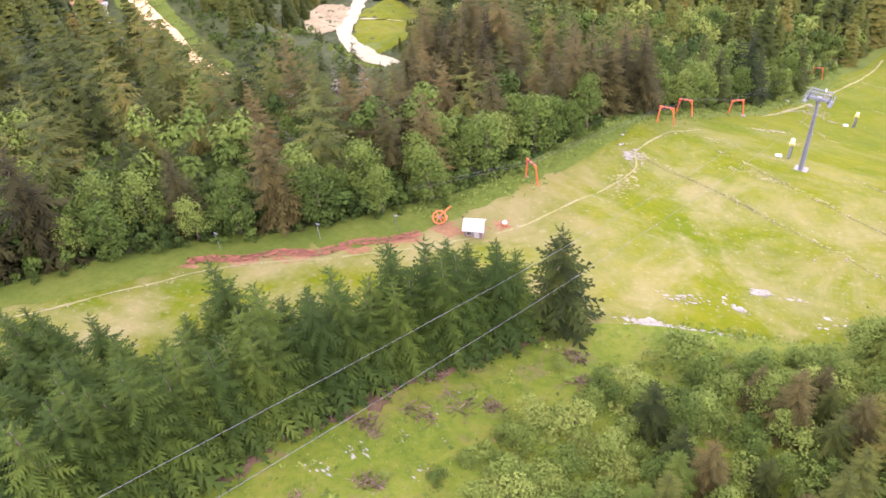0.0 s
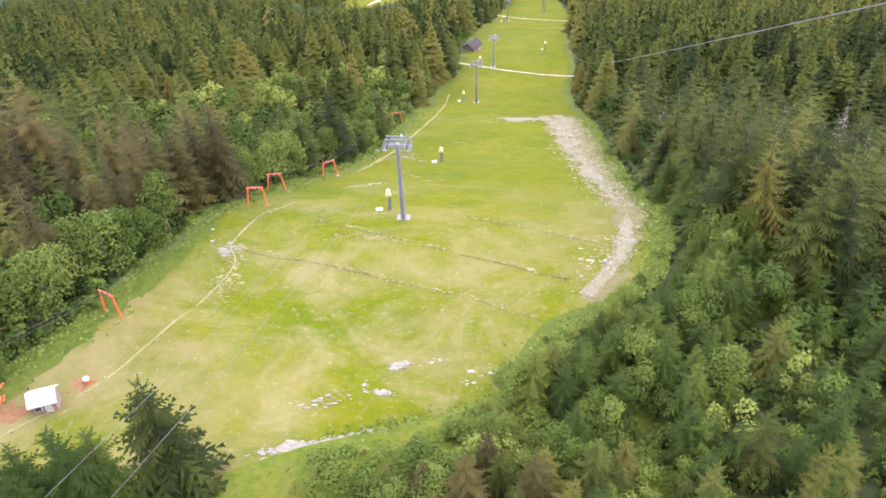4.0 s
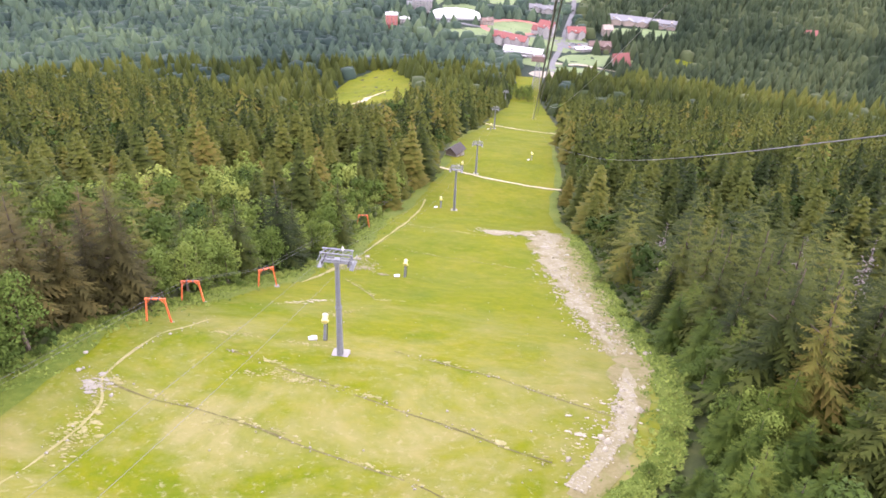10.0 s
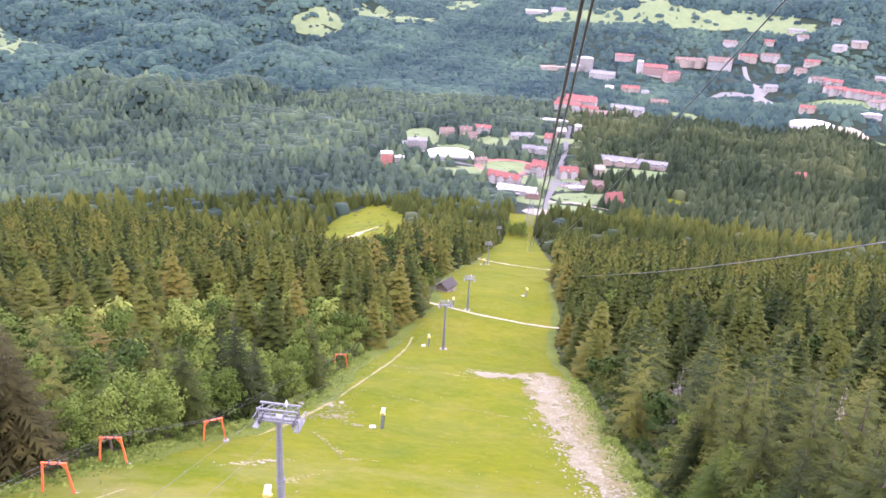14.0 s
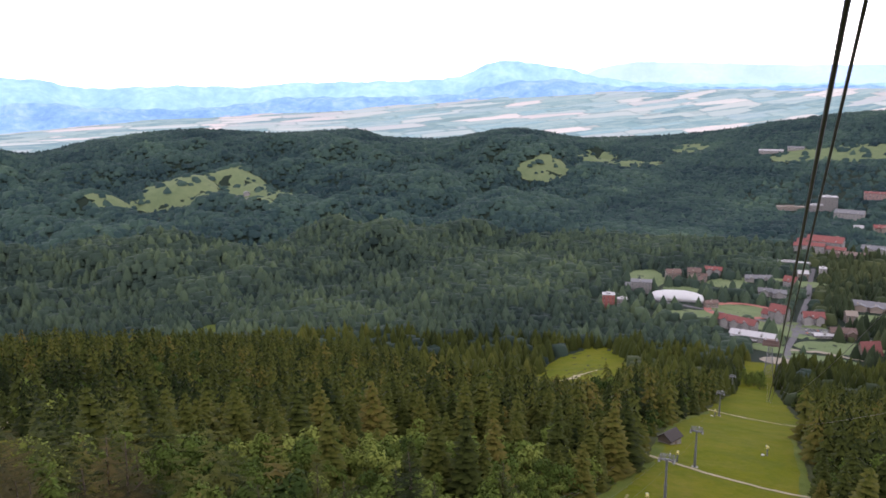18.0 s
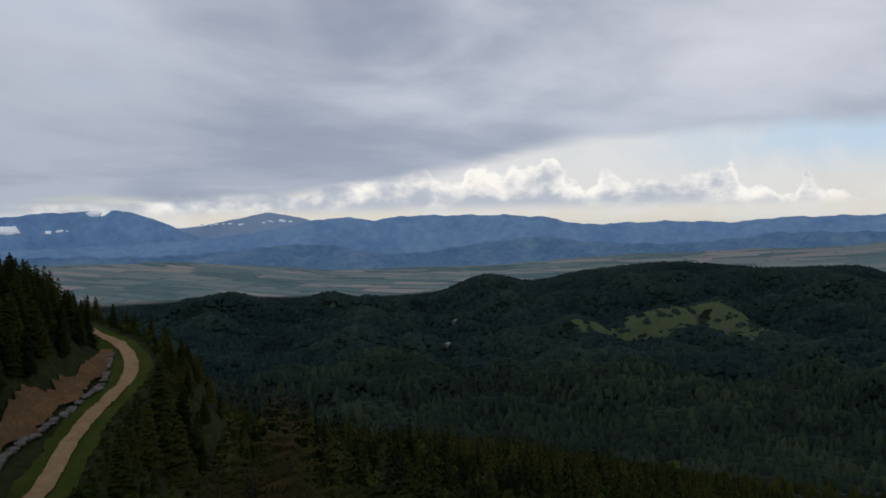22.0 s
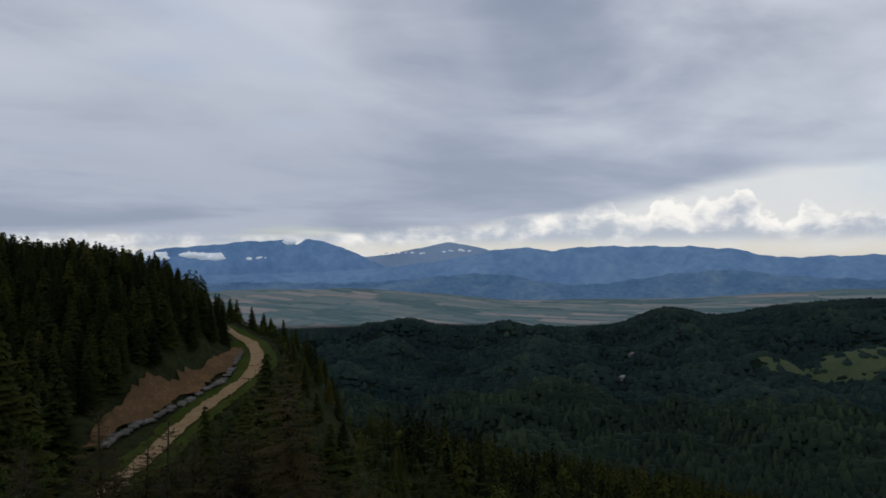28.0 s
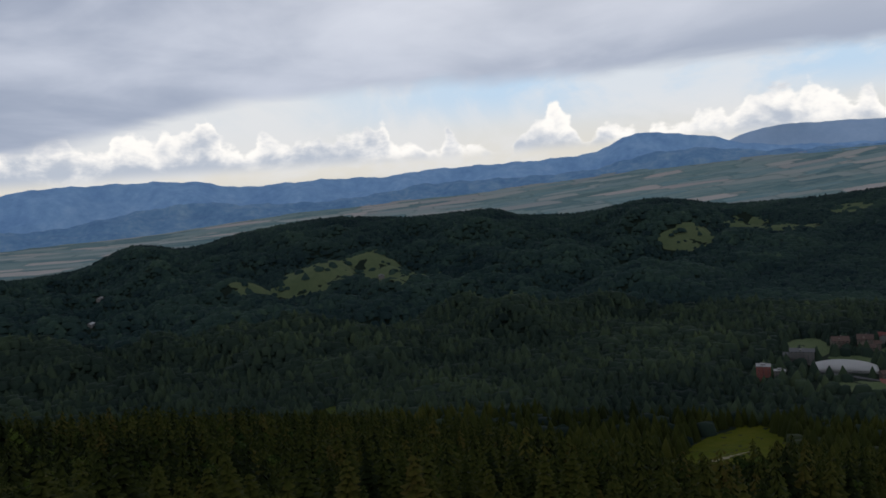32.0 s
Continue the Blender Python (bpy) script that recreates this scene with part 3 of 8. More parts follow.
def fields_material():
    """Ground: forest floor near, and the patchwork of far farmland on the plain."""
    m, n, l, b = material("open_land", 0.95)
    nt = m.node_tree
    p = coords(nt)
    mp = n.new("ShaderNodeMapping")
    mp.inputs["Scale"].default_value = (0.0042, 0.0125, 0.0)
    turn = n.new("ShaderNodeMapping")
    turn.inputs["Rotation"].default_value = (0, 0, -0.65)
    l.new(p, turn.inputs[0])
    l.new(turn.outputs[0], mp.inputs[0])
    vo = n.new("ShaderNodeTexVoronoi")
    vo.distance = "CHEBYCHEV"
    vo.inputs["Scale"].default_value = 1.0
    l.new(mp.outputs[0], vo.inputs["Vector"])
    sp = n.new("ShaderNodeSeparateColor")
    l.new(vo.outputs["Color"], sp.inputs[0])
    # green fields leaned towards blue-grey: distance haze put into their colour
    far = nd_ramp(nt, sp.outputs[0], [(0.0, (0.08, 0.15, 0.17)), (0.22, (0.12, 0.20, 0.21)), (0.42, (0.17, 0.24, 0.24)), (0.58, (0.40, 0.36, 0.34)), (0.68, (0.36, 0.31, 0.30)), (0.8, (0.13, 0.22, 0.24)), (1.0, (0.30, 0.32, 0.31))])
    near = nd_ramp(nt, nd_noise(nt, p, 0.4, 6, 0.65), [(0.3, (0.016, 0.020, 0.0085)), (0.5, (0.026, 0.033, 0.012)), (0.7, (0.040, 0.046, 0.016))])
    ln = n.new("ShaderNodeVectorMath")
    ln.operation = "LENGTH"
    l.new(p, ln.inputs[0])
    # forest floor mixes to a darker, bluer tone between 450 and 900 m out
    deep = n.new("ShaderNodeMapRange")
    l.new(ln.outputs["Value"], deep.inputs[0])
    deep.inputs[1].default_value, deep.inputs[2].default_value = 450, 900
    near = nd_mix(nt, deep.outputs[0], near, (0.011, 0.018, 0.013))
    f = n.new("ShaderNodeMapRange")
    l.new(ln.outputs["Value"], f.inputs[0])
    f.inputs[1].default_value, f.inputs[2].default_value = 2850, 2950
    # strips within each field, and the dark lines of hedges and ditches between them
    strip = nd_noise(nt, mp.outputs[0], 3.0, 4, 0.6)
    far = nd_mix(nt, nd_ramp(nt, strip, [(0.42, (0, 0, 0)), (0.60, (0.45,) * 3)]), far, (0.25, 0.30, 0.28))
    ve = n.new("ShaderNodeTexVoronoi")
    ve.feature, ve.distance = "F2", "CHEBYCHEV"
    ve.inputs["Scale"].default_value = 1.0
    l.new(mp.outputs[0], ve.inputs["Vector"])
    gapn = n.new("ShaderNodeMath")
    gapn.operation = "SUBTRACT"
    l.new(ve.outputs["Distance"], gapn.inputs[0])
    l.new(vo.outputs["Distance"], gapn.inputs[1])
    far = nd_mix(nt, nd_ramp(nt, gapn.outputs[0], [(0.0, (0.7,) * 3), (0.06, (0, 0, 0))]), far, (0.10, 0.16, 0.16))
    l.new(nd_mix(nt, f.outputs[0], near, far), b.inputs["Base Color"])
    return m


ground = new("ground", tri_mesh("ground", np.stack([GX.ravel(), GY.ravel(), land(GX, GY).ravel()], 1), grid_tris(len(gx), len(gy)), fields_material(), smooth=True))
tagged(ground, "wooded mountain ground running down to farmland on a plain", "ground", kind="structure")

# distant ranges on the far side of the plain


def far_range(name, azs, els, r0, r1, foot, rough, mat, label, seed):
    a = np.linspace(-100, 30, 420)
    s = np.linspace(0, 1, 22)[:, None]
    top = np.interp(a, azs, els) * 0.5 + glide(azs, els, a) * 0.5 + rough * 0.035 * (np.sin(a * 2.3 + seed) + 0.6 * np.sin(a * 5.1 + 2 * seed) + 0.35 * np.sin(a * 11.7))
    base = glide(FOOT_AZ, FOOT_EL, a) - 0.15 if foot else np.full(len(a), -3.2)
    crease = rough * 0.16 * np.sin(a[None, :] * 1.7 + 5 * s + seed) * np.sin(a[None, :] * 0.9 - 7 * s) * np.sin(math.pi * s)
    el = base + (top - base) * (s ** 0.85) + crease
    r = r0 + (r1 - r0) * s + 60 * np.sin(a[None, :] * 0.8 + seed) * np.sin(math.pi * s)
    x, y = r * np.sin(np.radians(a)), 87 + r * np.cos(np.radians(a))
    z = -44 + r * np.tan(np.radians(el))
    ob = new(name, tri_mesh(name, np.stack([x.ravel(), y.ravel(), z.ravel()], 1), grid_tris(22, len(a)), mat, smooth=True))
    return tagged(ob, label, "mountains", kind="structure")


# the ranges' blue is distance haze put into the base colours
M_RANGE = earth("haze_blue", [(0.36, (0.162, 0.297, 0.519)), (0.5, (0.211, 0.364, 0.590)), (0.64, (0.281, 0.437, 0.649))], 0.004, 0.02, 6.0)
M_FOOT = earth("haze_blue_foothills", [(0.36, (0.100, 0.201, 0.360)), (0.5, (0.145, 0.265, 0.429)), (0.64, (0.230, 0.350, 0.476))], 0.006, 0.03, 6.0)
M_MASSIF = earth("haze_blue_massif", [(0.36, (0.160, 0.289, 0.517)), (0.5, (0.200, 0.352, 0.594)), (0.64, (0.270, 0.430, 0.660))], 0.004, 0.02, 3.0)
M_CLOUD_GLOW = surface("low_cloud", (0.8, 0.82, 0.85), 1.0, vary=0.05, scale=0.01)
# faint glow added, since diffuse white alone stays darker than the sky
M_CLOUD_GLOW.node_tree.nodes["Principled BSDF"].inputs["Emission Color"].default_value = (0.62, 0.68, 0.76, 1)
M_CLOUD_GLOW.node_tree.nodes["Principled BSDF"].inputs["Emission Strength"].default_value = 0.32
M_BACK = earth("pale_haze_blue", [(0.3, (0.27, 0.39, 0.57)), (0.5, (0.31, 0.43, 0.61)), (0.7, (0.36, 0.48, 0.65))], 0.004, 0.02, 2.0)
FRONT_EL = [f + (0.40 + 0.14 * math.sin(0.35 * a)) * (r - f) for a, f, r in zip(RANGE_AZ, [float(glide(FOOT_AZ, FOOT_EL, a)) for a in RANGE_AZ], RANGE_EL)]
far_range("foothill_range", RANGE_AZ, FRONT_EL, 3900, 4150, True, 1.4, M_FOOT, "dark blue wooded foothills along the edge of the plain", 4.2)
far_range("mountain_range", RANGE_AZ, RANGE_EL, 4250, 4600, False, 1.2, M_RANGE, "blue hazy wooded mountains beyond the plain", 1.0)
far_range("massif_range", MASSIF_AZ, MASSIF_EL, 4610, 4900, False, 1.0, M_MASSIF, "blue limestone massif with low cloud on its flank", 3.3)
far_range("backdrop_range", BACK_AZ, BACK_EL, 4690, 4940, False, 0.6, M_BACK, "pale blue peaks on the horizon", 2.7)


def low_cloud(az, el, wide, high, seed):
    """A torn bank of cloud lying on a mountain flank."""
    rng = np.random.default_rng(seed)
    bm = bmesh.new()
    r = 4200.0
    for k in range(7):
        a = radians(az + wide * (k / 6 - 0.5) + rng.normal(0, 0.1))
        c = Vector((r * math.sin(a), 87 + r * math.cos(a), -44 + r * math.tan(radians(el + rng.normal(0, high * 0.3)))))
        s = r * radians(1) * high * rng.uniform(0.35, 0.8)
        q = bmesh.ops.create_icosphere(bm, subdivisions=2, radius=1.0)
        for v in q["verts"]:
            n = v.co.copy()
            v.co = c + Vector((n.x * 1.9, n.y * 1.9, n.z * 0.75)) * s * (1 + 0.35 * math.sin(5 * n.x + seed + k) * math.sin(6 * n.y + 2 * k) + 0.2 * math.sin(11 * n.z + k))
    me = bpy.data.meshes.new("low_cloud")
    bm.to_mesh(me)
    bm.free()
    me.polygons.foreach_set("use_smooth", [True] * len(me.polygons))
    me.materials.append(M_CLOUD_GLOW)
    tagged(new("low_cloud", me), "white bank of low cloud on the mountain flank", "cloud", "low clouds", kind="structure")


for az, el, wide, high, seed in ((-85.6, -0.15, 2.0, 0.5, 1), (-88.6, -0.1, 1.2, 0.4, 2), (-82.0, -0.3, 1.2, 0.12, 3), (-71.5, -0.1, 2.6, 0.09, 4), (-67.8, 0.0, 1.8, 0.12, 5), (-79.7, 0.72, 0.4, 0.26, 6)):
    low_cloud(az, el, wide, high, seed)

# ---------------------------------------------------------------- slope, clearings, trails
def between(name, y0, y1, mat, lift, label, step=3.0, across=40, inset=(0, 0)):
    ys = np.linspace(y0, y1, int((y1 - y0) / step))
    l, r = glide(LEFT_Y, LEFT_X, ys) + inset[0] + 1.2 * waves(ys, ys * 0, 17), glide(RIGHT_Y, RIGHT_X, ys) + inset[1] + 1.2 * waves(ys, ys * 0 + 9, 15)
    s = np.linspace(0, 1, across)[None, :]
    return sheet(name, l[:, None] + (r - l)[:, None] * s, np.repeat(ys[:, None], across, 1), mat, lift, label, "meadow")


between("ski_slope", 2, 885, M_MEADOW, 0.36, "mown yellow-green grass ski slope with bare patches")
# taller unmown grass along the wood's edge
for side, tab_y, tab_x, w in ((-1, LEFT_Y, LEFT_X, 5.5), (1, RIGHT_Y, RIGHT_X, 3.5)):
    ys = np.arange(8.0 if side < 0 else 80.0, 560.0, 12.0)
    pts = [(float(glide(tab_y, tab_x, y)) - side * 1.0, float(y)) for y in ys]
    ribbon("grass_verge", pts, [w, w * 1.2, w, w * 0.6, w * 0.5], M_LUSH, 0.40, "lush unmown grass along the edge of the wood", "grass", 3.0, 0.3)
cy0 = np.linspace(-40, 90, 60)
CX = (glide(RIGHT_Y, RIGHT_X, cy0) - 0.8 + 0.8 * waves(cy0, cy0 * 0, 13))[:, None] + np.linspace(0, 1, 30)[None, :] * (17 - glide(RIGHT_Y, RIGHT_X, cy0))[:, None]
CY = np.repeat(cy0[:, None], 30, 1)
sheet("clearcut", CX, CY, M_SCRUB, 0.5, "felled scrubby clearing with brown brash and weeds", "clearing")

ribbon("brash_strip", [(-32.5, 59), (-34.8, 55.5), (-40.3, 45), (-44.3, 36), (-46.4, 28), (-48.4, 22), (-49, 8)], [0.8, 1.8, 2.2, 3.0, 3.2, 3.2, 3.0], M_LITTER, 0.54, "reddish-brown twigs and needles beside the row of spruces", "litter", 0.8, 0.45, 6)
TRAIL = "narrow worn gravel footpath across the grass"
ribbon("footpath", [(-99, 10), (-89, 18.5), (-82, 33.5), (-77, 42.5), (-66, 55), (-57, 66), (-50, 79), (-48, 88), (-45, 100), (-44.5, 106), (-47, 112), (-46, 124), (-43, 133)], 0.32, M_TRAIL, 0.40, TRAIL, "path", 1.0, 0.4)
ribbon("footpath", [(-41, 170), (-37, 200), (-35, 230), (-33, 262), (-34, 300)], 0.6, M_TRAIL, 0.40, TRAIL, "path", 1.5, 0.4)
DITCH = "shallow stony drainage ditch across the slope"
for pts in ([(-47, 111.5), (-44, 110), (-30.6, 107), (-18, 103), (-7, 99.5), (2, 95)], [(-36, 122), (-22, 116.5), (-9, 111.5), (6, 106)], [(-15, 128), (0, 122), (14, 116)],
            [(-38, 250), (-20, 246), (-8, 244)], [(-30, 215), (-10, 210), (6, 207)], [(-34, 178), (-28, 168), (-24, 160)]):
    ribbon("drainage_ditch", pts, 0.2, M_DITCH, 0.40, DITCH, "ditch", 0.8, 0.6, 4)
    for (xa, ya), (xb, yb) in zip(pts, pts[1:]):
        speckle("stone_scatter", (xa + xb) / 2 + 0.2, (ya + yb) / 2 + 0.6, math.hypot(xb - xa, yb - ya) * 0.6, 0.7, math.degrees(math.atan2(yb - ya, xb - xa)), 26, M_TRAIL, "pale stones along a drainage ditch", 0.12)
ribbon("gravel_wash", [(8.3, 101), (11.5, 106), (14, 113), (16.5, 122), (17.5, 132), (17, 143), (17, 158), (17.5, 178), (16, 195), (13.5, 217), (11.5, 238), (9.5, 259)], [3, 4, 5, 4.5, 5, 5, 8, 11, 12, 13, 12, 9], M_WASH, 0.42, "thin brownish stony grass beside the gravel", "gravel", 1.5, 0.25, 9)
GRAVEL = "pale limestone gravel washed down beside the slope"
ribbon("gravel_strip", [(8.3, 102.3), (12.5, 110.5), (14.6, 117), (16, 125), (16.8, 133)], [2.4, 2.4, 2.6, 2.0, 0.6], M_GRAVEL, 0.46, GRAVEL, "gravel", 1.0, 0.25)
ribbon("gravel_strip", [(16, 138), (15.8, 148), (15.4, 158), (14, 175), (12.3, 195), (10.6, 215), (9.2, 232), (8.8, 250), (9, 262)], [0.4, 1.2, 2.4, 3.4, 4.4, 4.8, 5.4, 6.4, 4.0], M_GRAVEL, 0.46, GRAVEL, "gravel", 1.0, 0.5, 9)
ribbon("gravel_strip", [(-10, 252.5), (-6, 251), (0, 251.5), (5, 256)], [1.5, 6.0, 5.0, 2.5], M_GRAVEL, 0.45, GRAVEL, "gravel", 1.0, 0.5, 7)
for cx, cy, rx, ry, tn, n, mat in ((-4, 251, 9, 5, 0, 420, M_RUBBLE), (-36, 190, 6, 3, 30, 120, M_GRAVEL), (-27.5, 186, 1.5, 1, 0, 30, M_GRAVEL), (-27, 147, 4, 1.5, 60, 60, M_TRAIL), (-22, 161, 3, 1, 10, 40, M_TRAIL), (-15.2, 83.5, 1.5, 0.9, 20, 110, M_STONE), (-11.5, 84.5, 2.6, 0.8, 20, 22, M_STONE), (-16.2, 78, 1.3, 0.6, 0, 60, M_STONE), (-18.6, 79, 0.5, 2.6, 0, 18, M_STONE), (-25, 74.5, 1.8, 1.4, 0, 22, M_STONE), (-24.6, 67.6, 3.6, 0.9, 18, 230, M_STONE), (-19.5, 69.6, 4.0, 0.9, 22, 150, M_STONE), (-6, 82, 6, 3, 20, 26, M_STONE),
                                   (-38, 128, 5.0, 1.6, 10, 60, M_TRAIL), (-29, 117, 5.0, 1.4, 15, 60, M_TRAIL), (-27, 127, 4, 1.0, 0, 40, M_TRAIL), (-36, 200, 3.0, 9.0, -10, 90, M_TRAIL), (-45, 104, 2.4, 8.0, 0, 120, M_TRAIL),
                                   (-34, 152, 8.0, 1.2, 40, 70, M_TRAIL), (-31, 106, 6.0, 1.6, 0, 60, M_TRAIL), (8, 108, 5, 7, -20, 90, M_TRAIL), (12, 205, 8, 60, 5, 620, M_RUBBLE), (13, 117, 3.5, 16, -28, 160, M_RUBBLE), (-36, 34, 5, 9, 20, 160, M_STONE), (-41, 28, 3, 6, 20, 90, M_STONE), (-33, 193, 4, 9, 20, 120, M_GRAVEL), (-34, 152, 5, 1.6, 40, 60, M_RUBBLE), (-44, 101, 2.5, 5, 10, 160, M_TRAIL), (-47, 110, 2.2, 2.2, 0, 90, M_STONE), (-24, 116, 5, 1.2, -10, 90, M_TRAIL), (-24, 66, 5.0, 1.5, 15, 90, M_STONE), (-22.5, 75.7, 2.5, 1.6, 10, 40, M_STONE)):
    speckle("stone_scatter", cx, cy, rx, ry, tn, n, mat, "scattered pale stones in thin grass", 0.10 if mat is M_TRAIL else 0.13 if cy < 100 else 0.14)
ribbon("gravel_road", [(-60, 372), (-45, 364), (-33, 357), (-15, 346), (0, 340), (15, 337), (40, 340)], 2.2, M_PALE, 0.5, "white gravel track crossing the slope", "road", 2.0, 0.1)
ribbon("gravel_road", [(-50, 590), (-29, 562), (-2, 538), (24, 528), (50, 522)], 3.0, M_PALE, 0.5, "white gravel track crossing the slope", "road", 2.0, 0.1)

# mountain road cut round the spur, with its verge and bank
ribbon("road_verge", ROAD_A, 13, M_LUSH, 0.30, "grass verge of the mountain road", "verge", 2.0, 0.08, 9)
ribbon("mountain_road", ROAD_A, 4.6, M_ROAD, 0.75, "pale dirt mountain road curving round the wooded spur", "road", 1.0, 0.02, 9)
EARTH_BANK = [(-208, 108.5), (-224, 114), (-240, 123), (-256, 133.5), (-268, 142), (-283, 149.5), (-296, 153.5)]
ROAD_MEADOW, ROAD_LAWN, ROAD_CUT = (-209, 229, 12, 44, 36), (-183, 192, 13, 15, 40), (-230, 216, 9, 36, 38)
blotch("road_clearing", *ROAD_MEADOW, M_MEADOW, 0.25, "grassy clearing beside the forest road", "clearing", 0.2, 12, 60)
blotch("road_clearing", *ROAD_LAWN, M_MEADOW, 0.27, "grassy clearing beside the forest road", "clearing", 0.2, 10, 50)
blotch("cut_bank", *ROAD_CUT, M_CUT, 0.36, "bare ochre earth bank above the forest road", "bank", 0.4, 10, 60)
ribbon("forest_road", ROAD_B, 6.0, M_PALE, 0.6, "white gravel forest road in a clearing", "road", 2.0, 0.1)
ribbon("glade_grass", [(-186, 184), (-168, 168), (-150, 153), (-134, 142), (-122, 131)], [14, 13, 11, 9, 5], M_LUSH, 0.3, "lush grass of a narrow glade in the wood", "grass", 2.0, 0.3, 9)
ribbon("clearing_path", [(-213, 216), (-206, 222), (-204, 231), (-203, 240)], 0.9, M_PALE, 0.5, "thin pale path across the clearing", "path", 1.5, 0.2)
speckle("stone_scatter", -152, 113, 26, 2.5, -8, 240, M_RUBBLE, "pale broken stones beside the mountain road", 0.35)

CLEARINGS = [(-146, 755, 40, 125, 8), (-149, 660, 31, 52, 0), (-280, 712, 12, 12, 0), (178, 985, 16, 18, 0), (292, 1622, 36, 24, -40), (-825, 646, 26, 46, 50), (-585, 780, 18, 40, 37)]
FAR_CLEARINGS = [(-1240, 1670, 190, 115, 42), (-1335, 1470, 130, 26, 62), (-1040, 1560, 26, 60, 20), (-560, 2215, 110, 40, 38), (-470, 2400, 60, 130, 20), (-350, 2330, 70, 45, 20), (330, 2330, 330, 50, -6), (60, 2350, 90, 50, 0), (560, 2300, 160, 55, -20),
                 (300, 2420, 40, 80, 0), (-1560, 1165, 60, 14, 50), (-2000, 1250, 90, 40, 60), (-240, 2520, 60, 60, 0)]
for cx, cy, rx, ry, tn in CLEARINGS:
    blotch("meadow_clearing", cx, cy, rx, ry, tn, M_MEADOW if rx > 30 else M_LUSH, 0.3, "bright grassy clearing in the forest", "clearing", 0.2, 14, 60)
for cx, cy, rx, ry, tn in FAR_CLEARINGS:
    blotch("hill_pasture", cx, cy, rx, ry, tn, M_HIGH_PASTURE, 1.2, "pale green pasture among the wooded hills", "pasture", 0.5, 10, 70)
ribbon("clearing_path", [(-142, 640), (-137, 665), (-141, 700), (-139, 722), (-133, 745)], [5, 8, 9, 6, 4], M_PALE, 0.6, "white gravel path in the clearing", "path", 3.0, 0.25)

# ---------------------------------------------------------------- trees
def spruce_crown(rng, height, radius, whorls, arms, tone_wave=0.18, twigs=5):
    """Whorls of drooping boughs with side twigs; gives places, triangles, tone."""
    v, t, c = [], [], []
    for w in range(whorls):
        k = w / (whorls - 1)
        z0 = height * (0.10 + 0.88 * k)
        reach = radius * (1 - k) ** 0.68 * (0.85 + 0.3 * rng.random()) + 0.10
        n = max(4, int(arms * (1 - 0.45 * k)))
        a0 = rng.uniform(0, 6.28)
        for j in range(n):
            a = a0 + 6.283 * (j + rng.uniform(-0.25, 0.25)) / n
            z0 = height * (0.10 + 0.88 * min(1.0, max(0.0, k + rng.uniform(-0.5, 0.5) / whorls)))
            ln = reach * rng.uniform(0.68, 1.2)
            drop = ln * (0.55 - 0.75 * k) * rng.uniform(0.8, 1.2)
            ca, sa = math.cos(a), math.sin(a)
            shade = tone_wave * rng.uniform(-1, 1)
            spine = [(ln * s, z0 + 0.10 * ln - drop * (s ** 1.6) + (0.12 * ln if s > 0.9 else 0)) for s in np.linspace(0, 1, twigs + 1)]
            base = len(v)
            for s, z in spine:
                v.append((s * ca, s * sa, z))
                c.append(shade)
            for i in range(twigs):
                s, z = spine[i + 1]
                half = ln * float(np.interp((i + 1) / twigs, [0, 0.3, 0.6, 1], [0.11, 0.26, 0.22, 0.07] if twigs < 8 else [0.10, 0.21, 0.18, 0.06])) * rng.uniform(0.75, 1.2)
                for sgn in (-1, 1):
                    v.append(((s + half * 0.35) * ca - sgn * half * sa, (s + half * 0.35) * sa + sgn * half * ca, z - half * 0.42))
                    c.append(shade + 0.10)
                    t.append((base + i, base + i + 1, len(v) - 1) if sgn < 0 else (base + i + 1, base + i, len(v) - 1))
    return np.array(v), np.array(t), np.array(c)


def leaf_crown(rng, height, radius, blobs, leaves, size):
    """Lobes of small leaf clumps round a crown with gaps."""
    v, t, c = [], [], []
    lobes = []
    for i in range(blobs):
        a, k = rng.uniform(0, 6.28), rng.uniform(0.0, 1.0)
        rr = radius * rng.uniform(0.25, 0.78) * math.sqrt(max(0.08, 1.08 - k))
        lobes.append((rr * math.cos(a), rr * math.sin(a), height * (0.22 + 0.66 * k), radius * rng.uniform(0.26, 0.44), rng.uniform(-0.07, 0.07)))
    for i in range(leaves):
        x, y, z, r, sh = lobes[i % blobs]
        d = rng.normal(size=3)
        d /= np.linalg.norm(d) + 1e-6
        if d[2] < -0.35:
            d[2] *= -0.6
        o = np.array((x, y, z)) + d * r * rng.uniform(0.62, 1.1)
        nrm = d * 0.9 + rng.normal(size=3) * 0.30 + np.array((0, 0, 0.35))
        nrm /= np.linalg.norm(nrm) + 1e-6
        u = np.cross(nrm, rng.normal(size=3))
        u /= np.linalg.norm(u) + 1e-6
        w = np.cross(nrm, u)
        s = size * rng.uniform(0.6, 1.35)
        b = len(v)
        fold = nrm * s * rng.uniform(-0.3, 0.3)
        v += [o + u * s * 1.15, o + w * s * 0.62 + fold, o - u * s * 1.0, o - w * s * 0.62 + fold]
        t += [(b, b + 1, b + 2), (b, b + 2, b + 3)]
        c += [sh + rng.uniform(-0.07, 0.07)] * 4
    return np.array(v), np.array(t), np.array(c)


